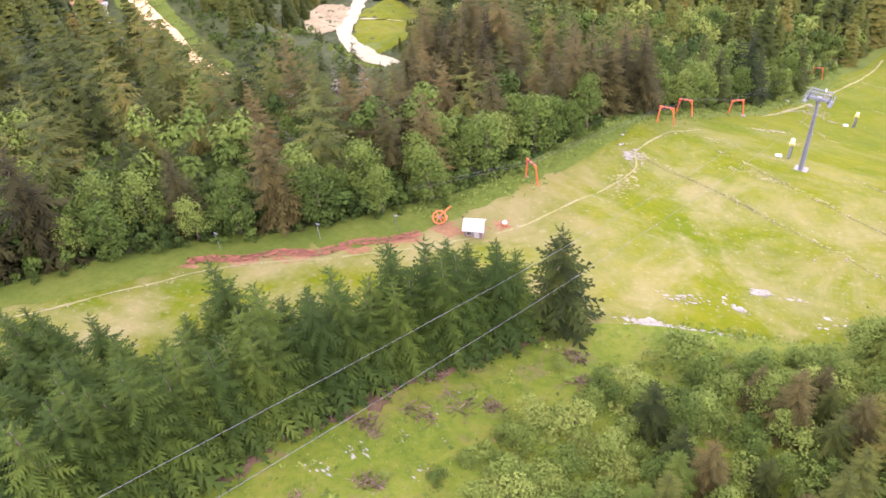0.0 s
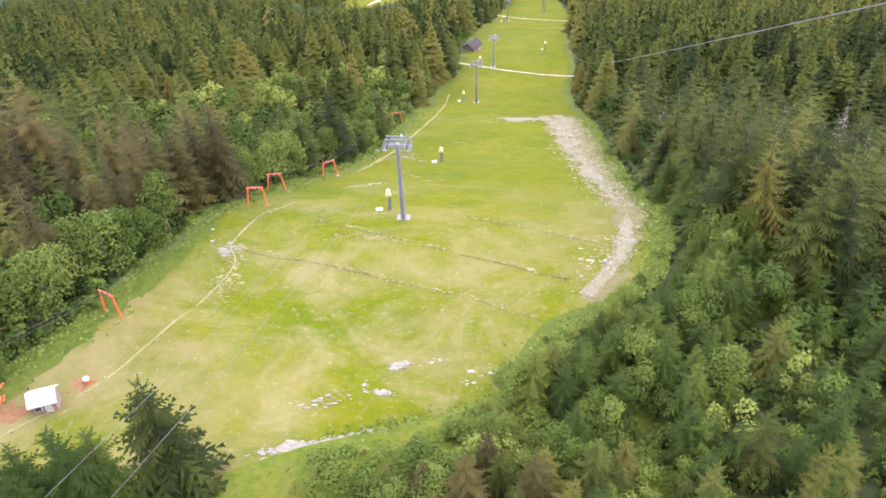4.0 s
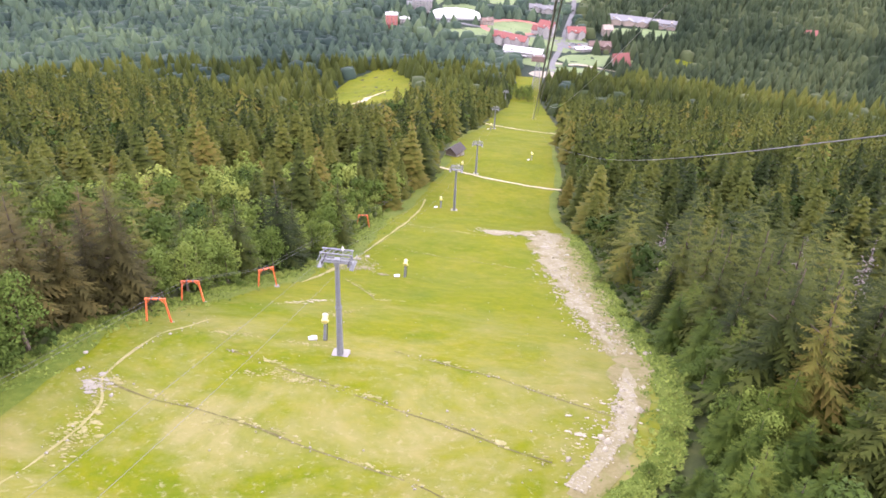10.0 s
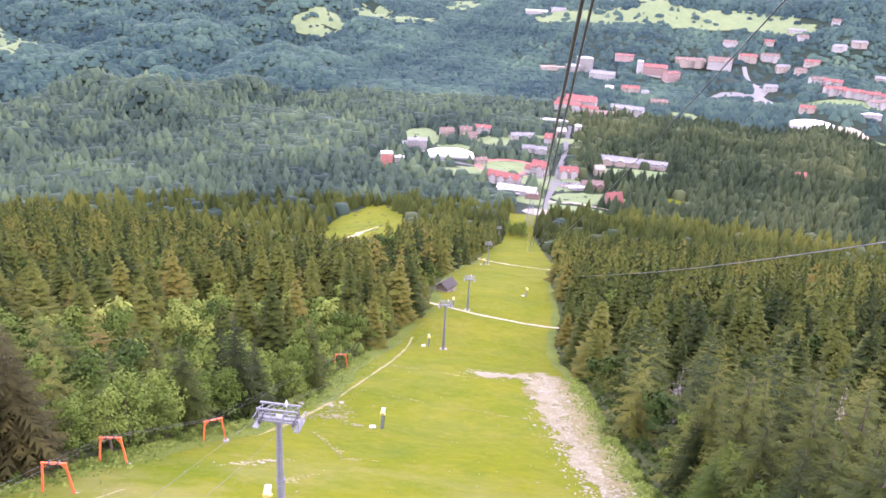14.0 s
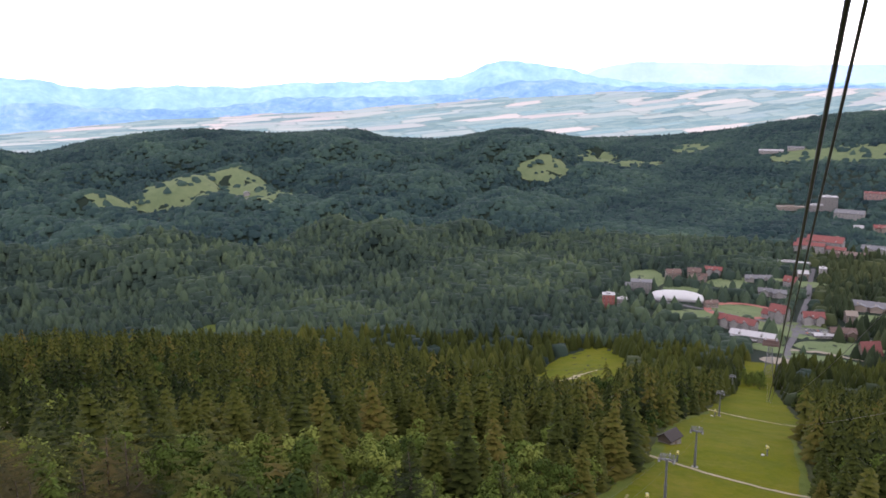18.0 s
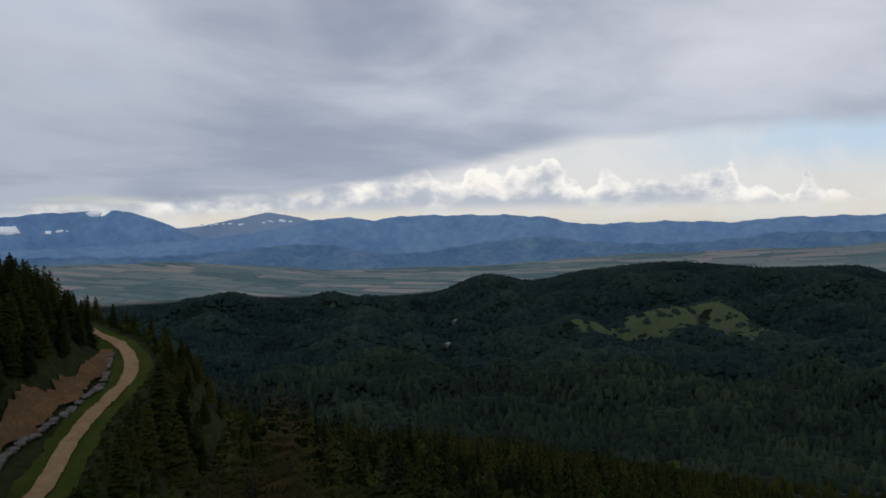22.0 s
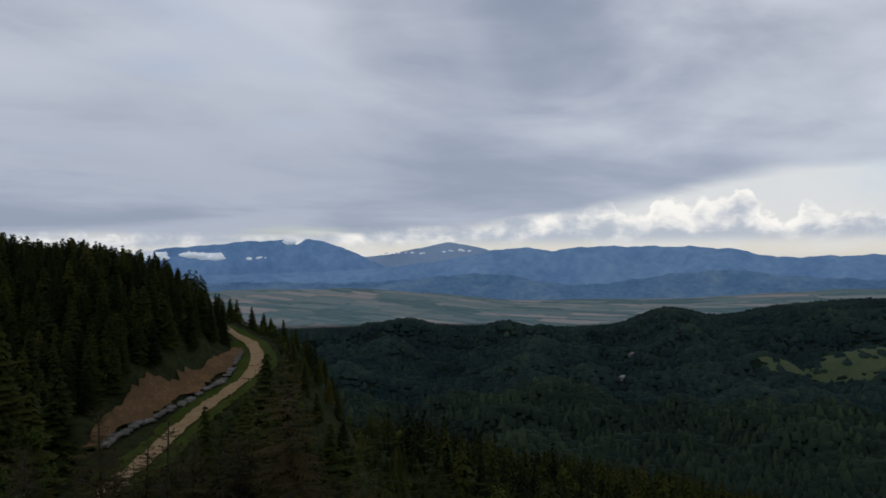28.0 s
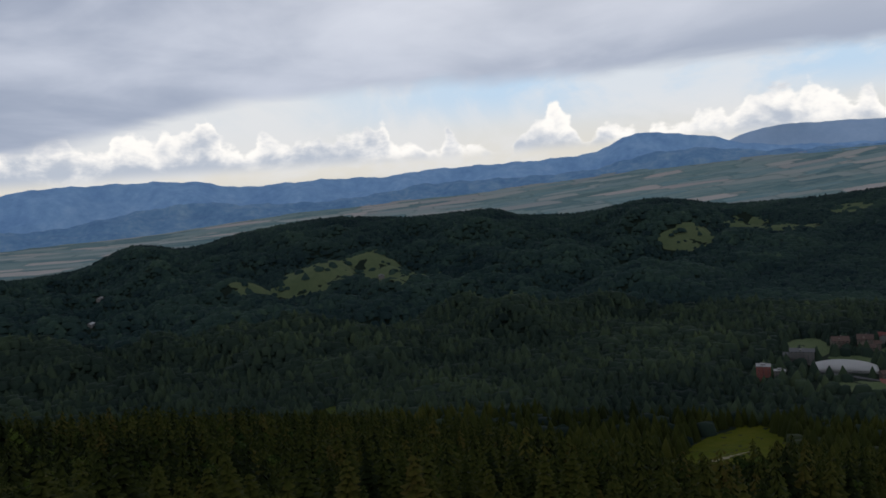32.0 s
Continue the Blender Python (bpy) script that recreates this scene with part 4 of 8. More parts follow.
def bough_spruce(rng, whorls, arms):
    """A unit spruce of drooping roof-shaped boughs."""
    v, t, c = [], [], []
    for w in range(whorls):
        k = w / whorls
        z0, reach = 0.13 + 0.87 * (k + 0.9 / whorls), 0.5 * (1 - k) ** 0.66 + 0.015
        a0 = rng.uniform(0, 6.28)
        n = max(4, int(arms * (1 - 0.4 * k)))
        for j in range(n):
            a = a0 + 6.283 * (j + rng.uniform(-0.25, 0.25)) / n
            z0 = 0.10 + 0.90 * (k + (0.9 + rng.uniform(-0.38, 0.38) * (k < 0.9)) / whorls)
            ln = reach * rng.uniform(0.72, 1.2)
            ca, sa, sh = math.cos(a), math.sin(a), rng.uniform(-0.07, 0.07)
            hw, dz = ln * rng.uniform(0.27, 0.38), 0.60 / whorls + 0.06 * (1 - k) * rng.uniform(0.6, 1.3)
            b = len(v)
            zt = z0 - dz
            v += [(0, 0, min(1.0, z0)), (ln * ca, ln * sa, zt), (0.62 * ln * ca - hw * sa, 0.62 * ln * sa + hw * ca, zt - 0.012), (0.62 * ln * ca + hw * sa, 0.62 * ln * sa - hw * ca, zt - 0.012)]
            # dark root, light tip: older inner needles, plus crown shade put into the tone
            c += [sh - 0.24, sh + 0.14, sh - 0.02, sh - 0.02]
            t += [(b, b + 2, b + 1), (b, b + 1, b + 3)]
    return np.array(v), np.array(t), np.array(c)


def soft_crown(rng, peak):
    """A small uneven crown for woods far away."""
    v, t = [(rng.uniform(-0.05, 0.05), rng.uniform(-0.05, 0.05), 1.0)], []
    for r, z, n in ((0.20 if peak else 0.34, 0.62 if peak else 0.84, 5), (0.5 if peak else 0.46, -0.12 if peak else 0.02, 6)):
        a0 = rng.uniform(0, 6.28)
        v += [(r * rng.uniform(0.75, 1.25) * math.cos(a0 + 6.283 * j / n), r * rng.uniform(0.75, 1.25) * math.sin(a0 + 6.283 * j / n), z * rng.uniform(0.85, 1.15)) for j in range(n)]
    t += [(0, 1 + j, 1 + (j + 1) % 5) for j in range(5)]
    a, b = [1 + j for j in range(5)], [6 + j for j in range(6)]
    ang = lambda i: math.atan2(v[i][1], v[i][0]) % 6.283
    a.sort(key=ang)
    b.sort(key=ang)
    t = [(0, a[j], a[(j + 1) % 5]) for j in range(5)]
    i = j = 0
    while i < 5 or j < 6:
        na, nb = (ang(a[i % 5]) + 6.283 * (i // 5)), (ang(b[j % 6]) + 6.283 * (j // 6))
        if j >= 6 or (i < 5 and na <= nb):
            t.append((a[i % 5], b[j % 6], a[(i + 1) % 5]))
            i += 1
        else:
            t.append((a[i % 5], b[j % 6], b[(j + 1) % 6]))
            j += 1
    return np.array(v), np.array(t), np.full(len(v), 0.0)


def bud_crown(rng, peak):
    """The least crown that still reads as a tree top on a far hill."""
    n = 5 if peak else 4
    rings = [(0.5, -0.25)] if peak else [(0.36, 0.72), (0.52, -0.2)]
    a0 = rng.uniform(0, 6.28)
    v = [(rng.uniform(-0.06, 0.06), rng.uniform(-0.06, 0.06), 1.0)]
    for r, z in rings:
        v += [(r * rng.uniform(0.85, 1.15) * math.cos(a0 + 6.283 * j / n), r * rng.uniform(0.85, 1.15) * math.sin(a0 + 6.283 * j / n), z) for j in range(n)]
    t = [(0, 1 + j, 1 + (j + 1) % n) for j in range(n)]
    if not peak:
        t += [(1 + j, 1 + n + j, 1 + n + (j + 1) % n) for j in range(n)] + [(1 + j, 1 + n + (j + 1) % n, 1 + (j + 1) % n) for j in range(n)]
    return np.array(v), np.array(t), np.zeros(len(v))


def leafy(rng, leaves, size):
    v, t, c = leaf_crown(rng, 1.0, 0.5, 6, leaves, size)
    return v, t, c


def mass(name, templates, places, mat, label, smooth=False, sink=0.0):
    """All the trees of a wood joined into one object. places: x, y, height, width, tone."""
    rng = np.random.default_rng(len(name))
    places = np.asarray(places, float)
    kind = rng.integers(0, len(templates), len(places))
    vs, ts, cs, base = [], [], [], 0
    for k, (tv, tt, tcol) in enumerate(templates):
        p = places[kind == k]
        if not len(p):
            continue
        a = rng.uniform(0, 6.28, len(p))
        ca, sa = np.cos(a)[:, None], np.sin(a)[:, None]
        x = (tv[None, :, 0] * ca - tv[None, :, 1] * sa) * p[:, 3:4]
        y = (tv[None, :, 0] * sa + tv[None, :, 1] * ca) * p[:, 3:4]
        z = tv[None, :, 2] * p[:, 2:3]
        lean = rng.normal(0, 0.02, (len(p), 2))
        vs.append(np.stack([x + p[:, 0:1] + lean[:, :1] * z, y + p[:, 1:2] + lean[:, 1:] * z, z + land(p[:, 0], p[:, 1])[:, None] - 0.2 - sink * p[:, 2:3]], 2).reshape(-1, 3))
        ts.append((tt[None] + (np.arange(len(p)) * len(tv))[:, None, None] + base).reshape(-1, 3))
        cs.append((p[:, 4:5] + tcol[None]).ravel())
        base += len(p) * len(tv)
    ob = new(name, tri_mesh(name, np.concatenate(vs), np.concatenate(ts), mat, np.concatenate(cs), smooth))
    return tagged(ob, label, "forest", kind="stuff")


def jitter_grid(x0, x1, y0, y1, step, seed):
    rng = np.random.default_rng(seed)
    x, y = np.meshgrid(np.arange(x0, x1, step), np.arange(y0, y1, step * 0.87))
    x[1::2] += step / 2
    return (x + rng.uniform(-0.42, 0.42, x.shape) * step).ravel(), (y + rng.uniform(-0.42, 0.42, y.shape) * step).ravel()


def near_line(x, y, pts, d):
    q, _ = along(pts, 6)
    m = np.zeros(len(x), bool)
    for px, py in q:
        m |= (x - px) ** 2 + (y - py) ** 2 < d * d
    return m


def in_blotch(x, y, b, grow=1.0):
    cx, cy, rx, ry, tn = b
    c, s = math.cos(radians(tn)), math.sin(radians(tn))
    u, v = (x - cx) * c + (y - cy) * s, -(x - cx) * s + (y - cy) * c
    return (u / rx) ** 2 + (v / ry) ** 2 < grow


VILLAGE = [(-60, 1180, 190, 220, 0), (60, 1010, 90, 90, 0), (120, 1560, 190, 150, 0), (250, 2050, 320, 190, 0), (600, 1580, 150, 110, 0), (600, 1830, 160, 90, 0), (620, 2040, 200, 110, 0), (440, 1820, 80, 90, 0)]
BUILT, GROUNDS, STREETS = [], [], []


def wooded(x, y):
    """True where the wood stands."""
    ok = (x < glide(LEFT_Y, LEFT_X, y) - 1.5) | (x > glide(RIGHT_Y, RIGHT_X, y) + 3.0) | (y > 890)
    ok &= ~((x > -110) & (x < 16) & (y < 20)) & ~((x > -64) & (x < 16) & (y < 77))
    ok &= ~((x > -14) & (x < 16) & (y > 860) & (y < 960))
    ok &= ~near_line(x, y, ROAD_A, 9.5) & ~near_line(x, y, ROAD_B, 7.0)
    ok &= ~in_blotch(x, y, ROAD_MEADOW) & ~in_blotch(x, y, ROAD_LAWN) & ~in_blotch(x, y, ROAD_CUT)
    ok &= ~near_line(x, y, EARTH_BANK, 7.0)
    ok &= ~((y > 335) & (y < 375) & near_line(x, y, [(-60, 372), (-33, 357)], 4))
    for b in CLEARINGS:
        ok &= ~in_blotch(x, y, b, 0.95)
    return ok


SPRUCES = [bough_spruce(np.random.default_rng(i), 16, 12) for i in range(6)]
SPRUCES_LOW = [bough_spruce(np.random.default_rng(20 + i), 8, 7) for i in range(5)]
LEAFIES = [leafy(np.random.default_rng(40 + i), 130, 0.072) for i in range(6)]
LEAFIES_CLOSE = [leafy(np.random.default_rng(55 + i), 700, 0.030) for i in range(4)]
BUSHES = [leafy(np.random.default_rng(45 + i), 190, 0.062) for i in range(5)]
LEAFIES_NEAR = [leafy(np.random.default_rng(50 + i), 260, 0.052) for i in range(5)]
SPRUCES_NEAR = [(v / (2.9 * 2, 2.9 * 2, 12), t, c) for v, t, c in (spruce_crown(np.random.default_rng(90 + i), 12, 2.9, 12, 7) for i in range(4))]
SPRUCES_FINE = [(v / (2.9 * 2, 2.9 * 2, 12), t, c) for v, t, c in (spruce_crown(np.random.default_rng(190 + i), 12, 2.9, 18, 9, twigs=7) for i in range(4))]
TINY_S = [soft_crown(np.random.default_rng(60 + i), True) for i in range(6)]
BUD_S, BUD_L = [bud_crown(np.random.default_rng(80 + i), True) for i in range(6)], [bud_crown(np.random.default_rng(86 + i), False) for i in range(6)]
TINY_L = [soft_crown(np.random.default_rng(70 + i), False) for i in range(6)]


GLADE = [(-188, 186), (-150, 153), (-126, 135), (-110, 119), (-94, 105)]


def leaf_share(x, y):
    """How likely a tree there is broad-leaved."""
    s = 0.10 + 0.45 * sstep(0.15, 0.6, waves(x, y, 130))
    s = s + 0.6 * ((x < -58) & (x > glide(LEFT_Y, LEFT_X, y) - 24) & (y < 112)) + 0.75 * ((x > -104) & (x < -35) & (y > 146) & (y < 300) & (waves(x, y, 60) > -0.55))
    s = np.where((x > 10) & (y < 300), 0.08 + 0.45 * ((waves(x, y, 47) > 0.1) & (y < 130)) + 0.25 * (y < 80), s)
    return (s + (0.35 + 0.4 * sstep(-0.1, 0.5, waves(x, y, 520))) * sstep(700, 1300, np.hypot(x, y))) * np.where((x > 70) & (y > 640) & (y < 1750), 0.25, 1.0)


def grow(x, y, rng):
    """Places of trees as rows, split in spruce and broad-leaved."""
    leaf = rng.random(len(x)) < leaf_share(x, y)
    h = rng.uniform(10.0, 25.0, len(x)) * (1 + 0.16 * waves(x, y, 75)) * np.where(rng.random(len(x)) < 0.12, 1.22, 1.0)
    h = np.minimum(h, 25 + 3 * rng.random(len(x)))
    h = np.where((x < -66) & (x > -190) & (y > 430) & (y <= 500), np.minimum(h, 11 + 3 * rng.random(len(x))), h)
    h = np.where((x < -90) & (x > -215) & (y > 500) & (y < 720), np.minimum(h, 4.5 + 4 * rng.random(len(x)) * (y < 570)), h)
    h = np.where((x < -225) & (y < 165), np.minimum(h, 13 + 3 * rng.random(len(x))), h)
    h = np.where(near_line(x, y, [(-105, 111), (-195, 121)], 14), np.minimum(h, np.interp(-x, [100, 122, 150, 200], [19, 13, 4.5, 3])), h)
    h = np.where(near_line(x, y, ROAD_A, 15) & (y > np.interp(x, [p[0] for p in ROAD_A[::-1]], [p[1] for p in ROAD_A[::-1]])), np.minimum(h, 9), h)
    h = np.where(near_line(x, y, [(-166, 119), (-192, 126), (-225, 139), (-262, 160)], 9), np.minimum(h, 4.0), h)
    h = np.where(near_line(x, y, [(-72, 119), (-130, 126), (-186, 133)], 10), np.minimum(h, 15.5), h)
    h = np.where(near_line(x, y, [(-192, 133), (-228, 140)], 9), np.minimum(h, 6.5), h)
    h = np.where((x < -225) & (y >= 150) & (y < 240), np.minimum(h, 9.5), h)
    h = np.where((x < 45) & (x > 4) & (y < 95), np.minimum(h, 9 + 5 * rng.random(len(x))), h)
    h = np.where(in_blotch(x, y, (-174, 174, 34, 62, 40)), np.minimum(h, 5.5), h)
    h = np.where(near_line(x, y, GLADE, 8.5), np.minimum(h, np.interp(-x, [94, 110, 118, 126, 140], [17, 9, 4, 1.6, 1.6])), h)
    # toned by region; deep shade of the eastern wood is put into it
    tone = 0.40 - 0.16 * (x > 8) * (y < 800) * (y > 100) - 0.12 * (x > 30) * (y < 420) - 0.16 * (y > 320) * (y < 1000) * (x < 8) - 0.10 * (x < -150) * (y < 345) + 0.34 * (x > 4) * (y < 92) + 0.16 * waves(x, y, 90) + rng.normal(0, 0.20, len(x)) + 0.16 * (rng.random(len(x)) < 0.13)
    s = np.stack([x, y, h, h * rng.uniform(0.42, 0.58, len(x)), tone], 1)[~leaf]
    l = np.stack([x, y, h * 0.64, h * rng.uniform(0.46, 0.62, len(x)), tone + 0.08], 1)[leaf]
    return s, l


def plant_masses():
    rng = np.random.default_rng(11)
    for name, x0, x1, y0, y1, step, sp, lf, side in (
            ("forest_near_west", -425, -40, -20, 345, 7.6, SPRUCES, LEAFIES_NEAR, "western"), ("forest_near_east", 4, 190, -30, 345, 7.9, SPRUCES, LEAFIES_NEAR, "eastern"),
            ("forest_mid_west", -420, -10, 345, 650, 7.2, SPRUCES_LOW, LEAFIES, "western"), ("forest_mid_east", 4, 420, 345, 650, 7.2, SPRUCES_LOW, LEAFIES, "eastern")):
        x, y = jitter_grid(x0, x1, y0, y1, step, len(name))
        ok = wooded(x, y) & ~in_hero(x, y) & (rng.random(len(x)) > 0.05 + 0.12 * (waves(x, y, 38) > 0.55))
        if "east" in name:
            ok &= x < 60 + np.maximum(y, 0) * 0.62
        s, l = grow(x[ok], y[ok], rng)
        close = np.hypot(s[:, 0] - 8, np.clip(s[:, 1] - 70, 0, None)) < 190 if "near_east" in name else ((s[:, 0] > -165) & (s[:, 1] < 215)) if "near_west" in name else np.zeros(len(s), bool)
        if close.any():
            fine = close & (s[:, 0] > 0) & (np.hypot(s[:, 0] - 8, np.clip(s[:, 1] - 70, 0, None)) < 42)
            if fine.any():
                f = s[fine]
                f[:, 2] = np.minimum(f[:, 2], 19)
                f[:, 3], f[:, 4] = f[:, 2] * 0.46, np.minimum(f[:, 4], 0.75)
                mass("spruce_fine_wood", SPRUCES_FINE, f, M_SPRUCE, "thick spruce wood below the tramway")
                close &= ~fine
                s, close = s[~fine], close[~fine]
            brown = close & (s[:, 0] < -58) & (s[:, 0] > -112) & (s[:, 1] > 70) & (s[:, 1] < 142) & (rng.random(len(s)) < 0.8)
            if brown.any():
                mass("spruce_brown_wood", SPRUCES_FINE, s[brown], M_RUSTY, "brownish spruces thick with cones beside the slope")
                s, close = s[~brown], close[~brown]
            mass("spruce_slope_wood", SPRUCES_NEAR, s[close], M_SPRUCE, "thick spruce wood below the tramway")
            s = s[~close]
        edge = ((l[:, 0] > glide(LEFT_Y, LEFT_X, l[:, 1]) - 60) & (l[:, 1] < 270)) | ((l[:, 0] > -190) & (l[:, 1] < 120)) if "west" in name else (np.hypot(l[:, 0] - 8, np.clip(l[:, 1] - 70, 0, None)) < 120)
        if "near" in name:
            mass("broadleaf_edge_wood", LEAFIES_CLOSE, l[edge], M_LEAF, "fresh green broad-leaved trees at the edge of the forest")
            l = l[~edge]
        back = ((s[:, 0] < -175) & (s[:, 1] > 235)) | (s[:, 0] < -345) if "near_west" in name else np.zeros(len(s), bool)
        if back.any():
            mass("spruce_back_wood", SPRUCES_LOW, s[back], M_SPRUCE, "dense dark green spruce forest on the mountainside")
            s = s[~back]
            back = (l[:, 0] < -125) & (np.hypot(l[:, 0], l[:, 1] - 110) > 215)
            mass("broadleaf_back_wood", LEAFIES, l[back], M_LEAF, "fresh green broad-leaved trees among the spruces")
            l = l[~back]
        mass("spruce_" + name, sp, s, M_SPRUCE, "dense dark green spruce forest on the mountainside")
        mass("broadleaf_" + name, lf, l, M_LEAF, "fresh green broad-leaved trees among the spruces")
    # the close stand on the spur above the mountain road
    x, y = jitter_grid(-350, -200, 40, 160, 4.6, 17)
    ok = wooded(x, y) & (y < np.interp(x, [p[0] for p in ROAD_A[::-1]], [p[1] for p in ROAD_A[::-1]])) & (rng.random(len(x)) < 0.8)
    x, y = x[ok], y[ok]
    hh = rng.uniform(9.5, 15.0, len(x))
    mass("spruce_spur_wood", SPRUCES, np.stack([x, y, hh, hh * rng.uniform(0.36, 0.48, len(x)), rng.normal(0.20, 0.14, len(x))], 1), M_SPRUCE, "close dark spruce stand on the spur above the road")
    # bushes that close the foot of the wood
    px, py, ph = [], [], []
    for tab_y, tab_x, side, y0, y1, w, step, hi in ((LEFT_Y, LEFT_X, -1, 2, 118, 15, 2.5, 6.5), (LEFT_Y, LEFT_X, -1, 118, 340, 6, 2.8, 4.0), (RIGHT_Y, RIGHT_X, 1, 84, 340, 6, 2.8, 3.6)):
        x, y = jitter_grid(-125, 60, y0, y1, step, int(y0))
        d = side * (x - glide(tab_y, tab_x, y))
        ok = (d > 0.8) & (d < w) & (rng.random(len(x)) < 0.85)
        px.append(x[ok])
        py.append(y[ok])
        ph.append(rng.uniform(0.5, 1.15, ok.sum()) * hi * np.clip(0.4 + d[ok] / 7, 0.4, 1.1))
    x, y, hh = np.concatenate(px), np.concatenate(py), np.concatenate(ph)
    tone = 0.48 + 0.18 * waves(x, y, 40) + rng.normal(0, 0.15, len(x)) - 0.1 * (x > 0)
    mass("edge_bushes", BUSHES, np.stack([x, y, hh, hh * rng.uniform(0.8, 1.15, len(x)), tone], 1), M_LEAF, "dense leafy bushes along the foot of the wood", sink=0.26)
    # undergrowth that fills the gaps between the trunks
    x, y = jitter_grid(-185, -55, 40, 190, 4.4, 23)
    ok = wooded(x, y) & ~in_hero(x, y) & (rng.random(len(x)) < 0.75)
    x, y = x[ok], y[ok]
    hh = rng.uniform(1.6, 4.0, len(x)) * np.where(near_line(x, y, GLADE, 9), 0.45, 1.0)
    mass("undergrowth", LEAFIES, np.stack([x, y, hh, hh * rng.uniform(0.9, 1.4, len(x)), rng.normal(0.36, 0.14, len(x))], 1), M_LEAF, "leafy undergrowth between the spruces", sink=0.2)
    x, y = jitter_grid(10, 75, 40, 150, 4.2, 37)
    ok = wooded(x, y) & ~((x < glide(RIGHT_Y, RIGHT_X, y) + 4))
    x, y = x[ok], y[ok]
    hh = rng.uniform(2.0, 5.0, len(x))
    mass("undergrowth", BUSHES, np.stack([x, y, hh, hh * rng.uniform(0.9, 1.3, len(x)), rng.normal(0.42, 0.15, len(x))], 1), M_LEAF, "leafy undergrowth between the young spruces", sink=0.15)
    x, y = jitter_grid(10, 68, 40, 122, 4.6, 39)
    ok = wooded(x, y) & ~in_hero(x, y) & (rng.random(len(x)) < 0.85)
    x, y = x[ok], y[ok]
    hh = rng.uniform(6.0, 12.5, len(x))
    mass("young_spruce_wood", SPRUCES_NEAR, np.stack([x, y, hh, hh * rng.uniform(0.46, 0.58, len(x)), rng.normal(0.40, 0.18, len(x))], 1), M_YOUNG, "fresh green young spruces below the tramway")
    # low scrub all over the felled clearing
    x, y = jitter_grid(-34, 20, -10, 84, 1.9, 29)
    edge = np.interp(y, [-6, 28, 41, 51, 62, 69], [-33, -32, -31.5, -30, -26, -21])
    ok = (x > edge + 2 + 3 * waves(x, y, 11)) & (x > glide(RIGHT_Y, RIGHT_X, y) + 1.5) & (rng.random(len(x)) < 0.7)
    x, y = x[ok], y[ok]
    hh = rng.uniform(0.6, 2.3, len(x))
    mass("clearing_scrub", LEAFIES, np.stack([x, y, hh, hh * rng.uniform(1.1, 1.7, len(x)), 0.72 + 0.15 * waves(x, y, 17) + rng.normal(0, 0.13, len(x))], 1), M_LEAF, "low yellowish-green scrub over the felled clearing", sink=0.15)
    # scrub between the mountain road and the forest road
    x, y = jitter_grid(-340, -90, 95, 200, 3.6, 3)
    low = y > np.interp(x, [p[0] for p in ROAD_A[::-1]], [p[1] for p in ROAD_A[::-1]])
    ok = near_line(x, y, ROAD_A, 22) & ~near_line(x, y, ROAD_A, 8.2) & low & ~near_line(x, y, ROAD_B, 6) & ~in_blotch(x, y, ROAD_MEADOW)
    x, y = x[ok], y[ok]
    hh = rng.uniform(2.0, 4.2, len(x))
    mass("roadside_scrub", BUSHES, np.stack([x, y, hh, hh * rng.uniform(0.8, 1.1, len(x)), rng.normal(0.35, 0.15, len(x))], 1), M_LEAF, "dark leafy scrub below the mountain road", sink=0.22)
    # the far woods
    for step, r0, r1 in ((9.2, 330, 1500), (11.5, 1500, 2760)):
        x, y = jitter_grid(-2750, 1900, -150, 2850, step, int(step))
        r, az = np.hypot(x, y - 87), np.degrees(np.arctan2(x, y - 87))
        ok = (r > r0) & (r < r1) & (az > -103) & (az < 31) & ~((x > -420) & (x < 420) & (y > 20) & (y < 650)) & wooded(x, y)
        for b in FAR_CLEARINGS:
            ok &= ~in_blotch(x, y, b) | (rng.random(len(x)) < 0.05 + 0.5 * (waves(x, y, 95) > 0.38))
        for b in VILLAGE:
            ok &= ~in_blotch(x, y, b) | (rng.random(len(x)) < 0.5)
        for bx, by, br in BUILT:
            ok &= (x - bx) ** 2 + (y - by) ** 2 > br * br
        for b in GROUNDS:
            ok &= ~in_blotch(x, y, b, 1.05)
        for pts, w in STREETS:
            ok &= ~near_line(x, y, pts, w)
        x, y = x[ok], y[ok]
        s, l = grow(x, y, rng)
        grow_by = 1.08 if step < 10 else 1.4
        s[:, 3] *= 1.5 * grow_by
        l[:, 3] *= 1.55 * grow_by
        s[:, 2] *= 0.82 if step < 10 else 0.52
        l[:, 2] *= 0.75 if step < 10 else 0.6
        s[:, 3] *= 0.95
        l[:, 3] *= 1.0
        for arr in (s, l):
            # 520 m wave lightens fold crests and darkens hollows: relief shading in the tone
            arr[:, 4] = 0.36 + 0.4 * (arr[:, 4] - 0.36) + 0.30 * waves(arr[:, 0], arr[:, 1], 520) + 0.10 * waves(arr[:, 0], arr[:, 1], 120) * (np.hypot(arr[:, 0], arr[:, 1]) > 1000)
        if step < 10:
            close = np.hypot(s[:, 0], s[:, 1]) < 900
            # smooth small crowns lack self-shadow, so shade is put into the tone
            mass("spruce_valley_woods", TINY_S, s[close] * (1, 1, 1.08, 0.80, 1) - (0, 0, 0, 0, 0.22), M_SPRUCE, "dark spruce woods on the lower mountainside", True)
            s = s[~close]
            right = s[:, 0] > 60
            mass("spruce_village_woods", TINY_S, s[right] * (1, 1, 1.1, 0.85, 1) + (0, 0, 0, 0, 0.05), M_VALLEY, "dark spruce woods round the resort village", True)
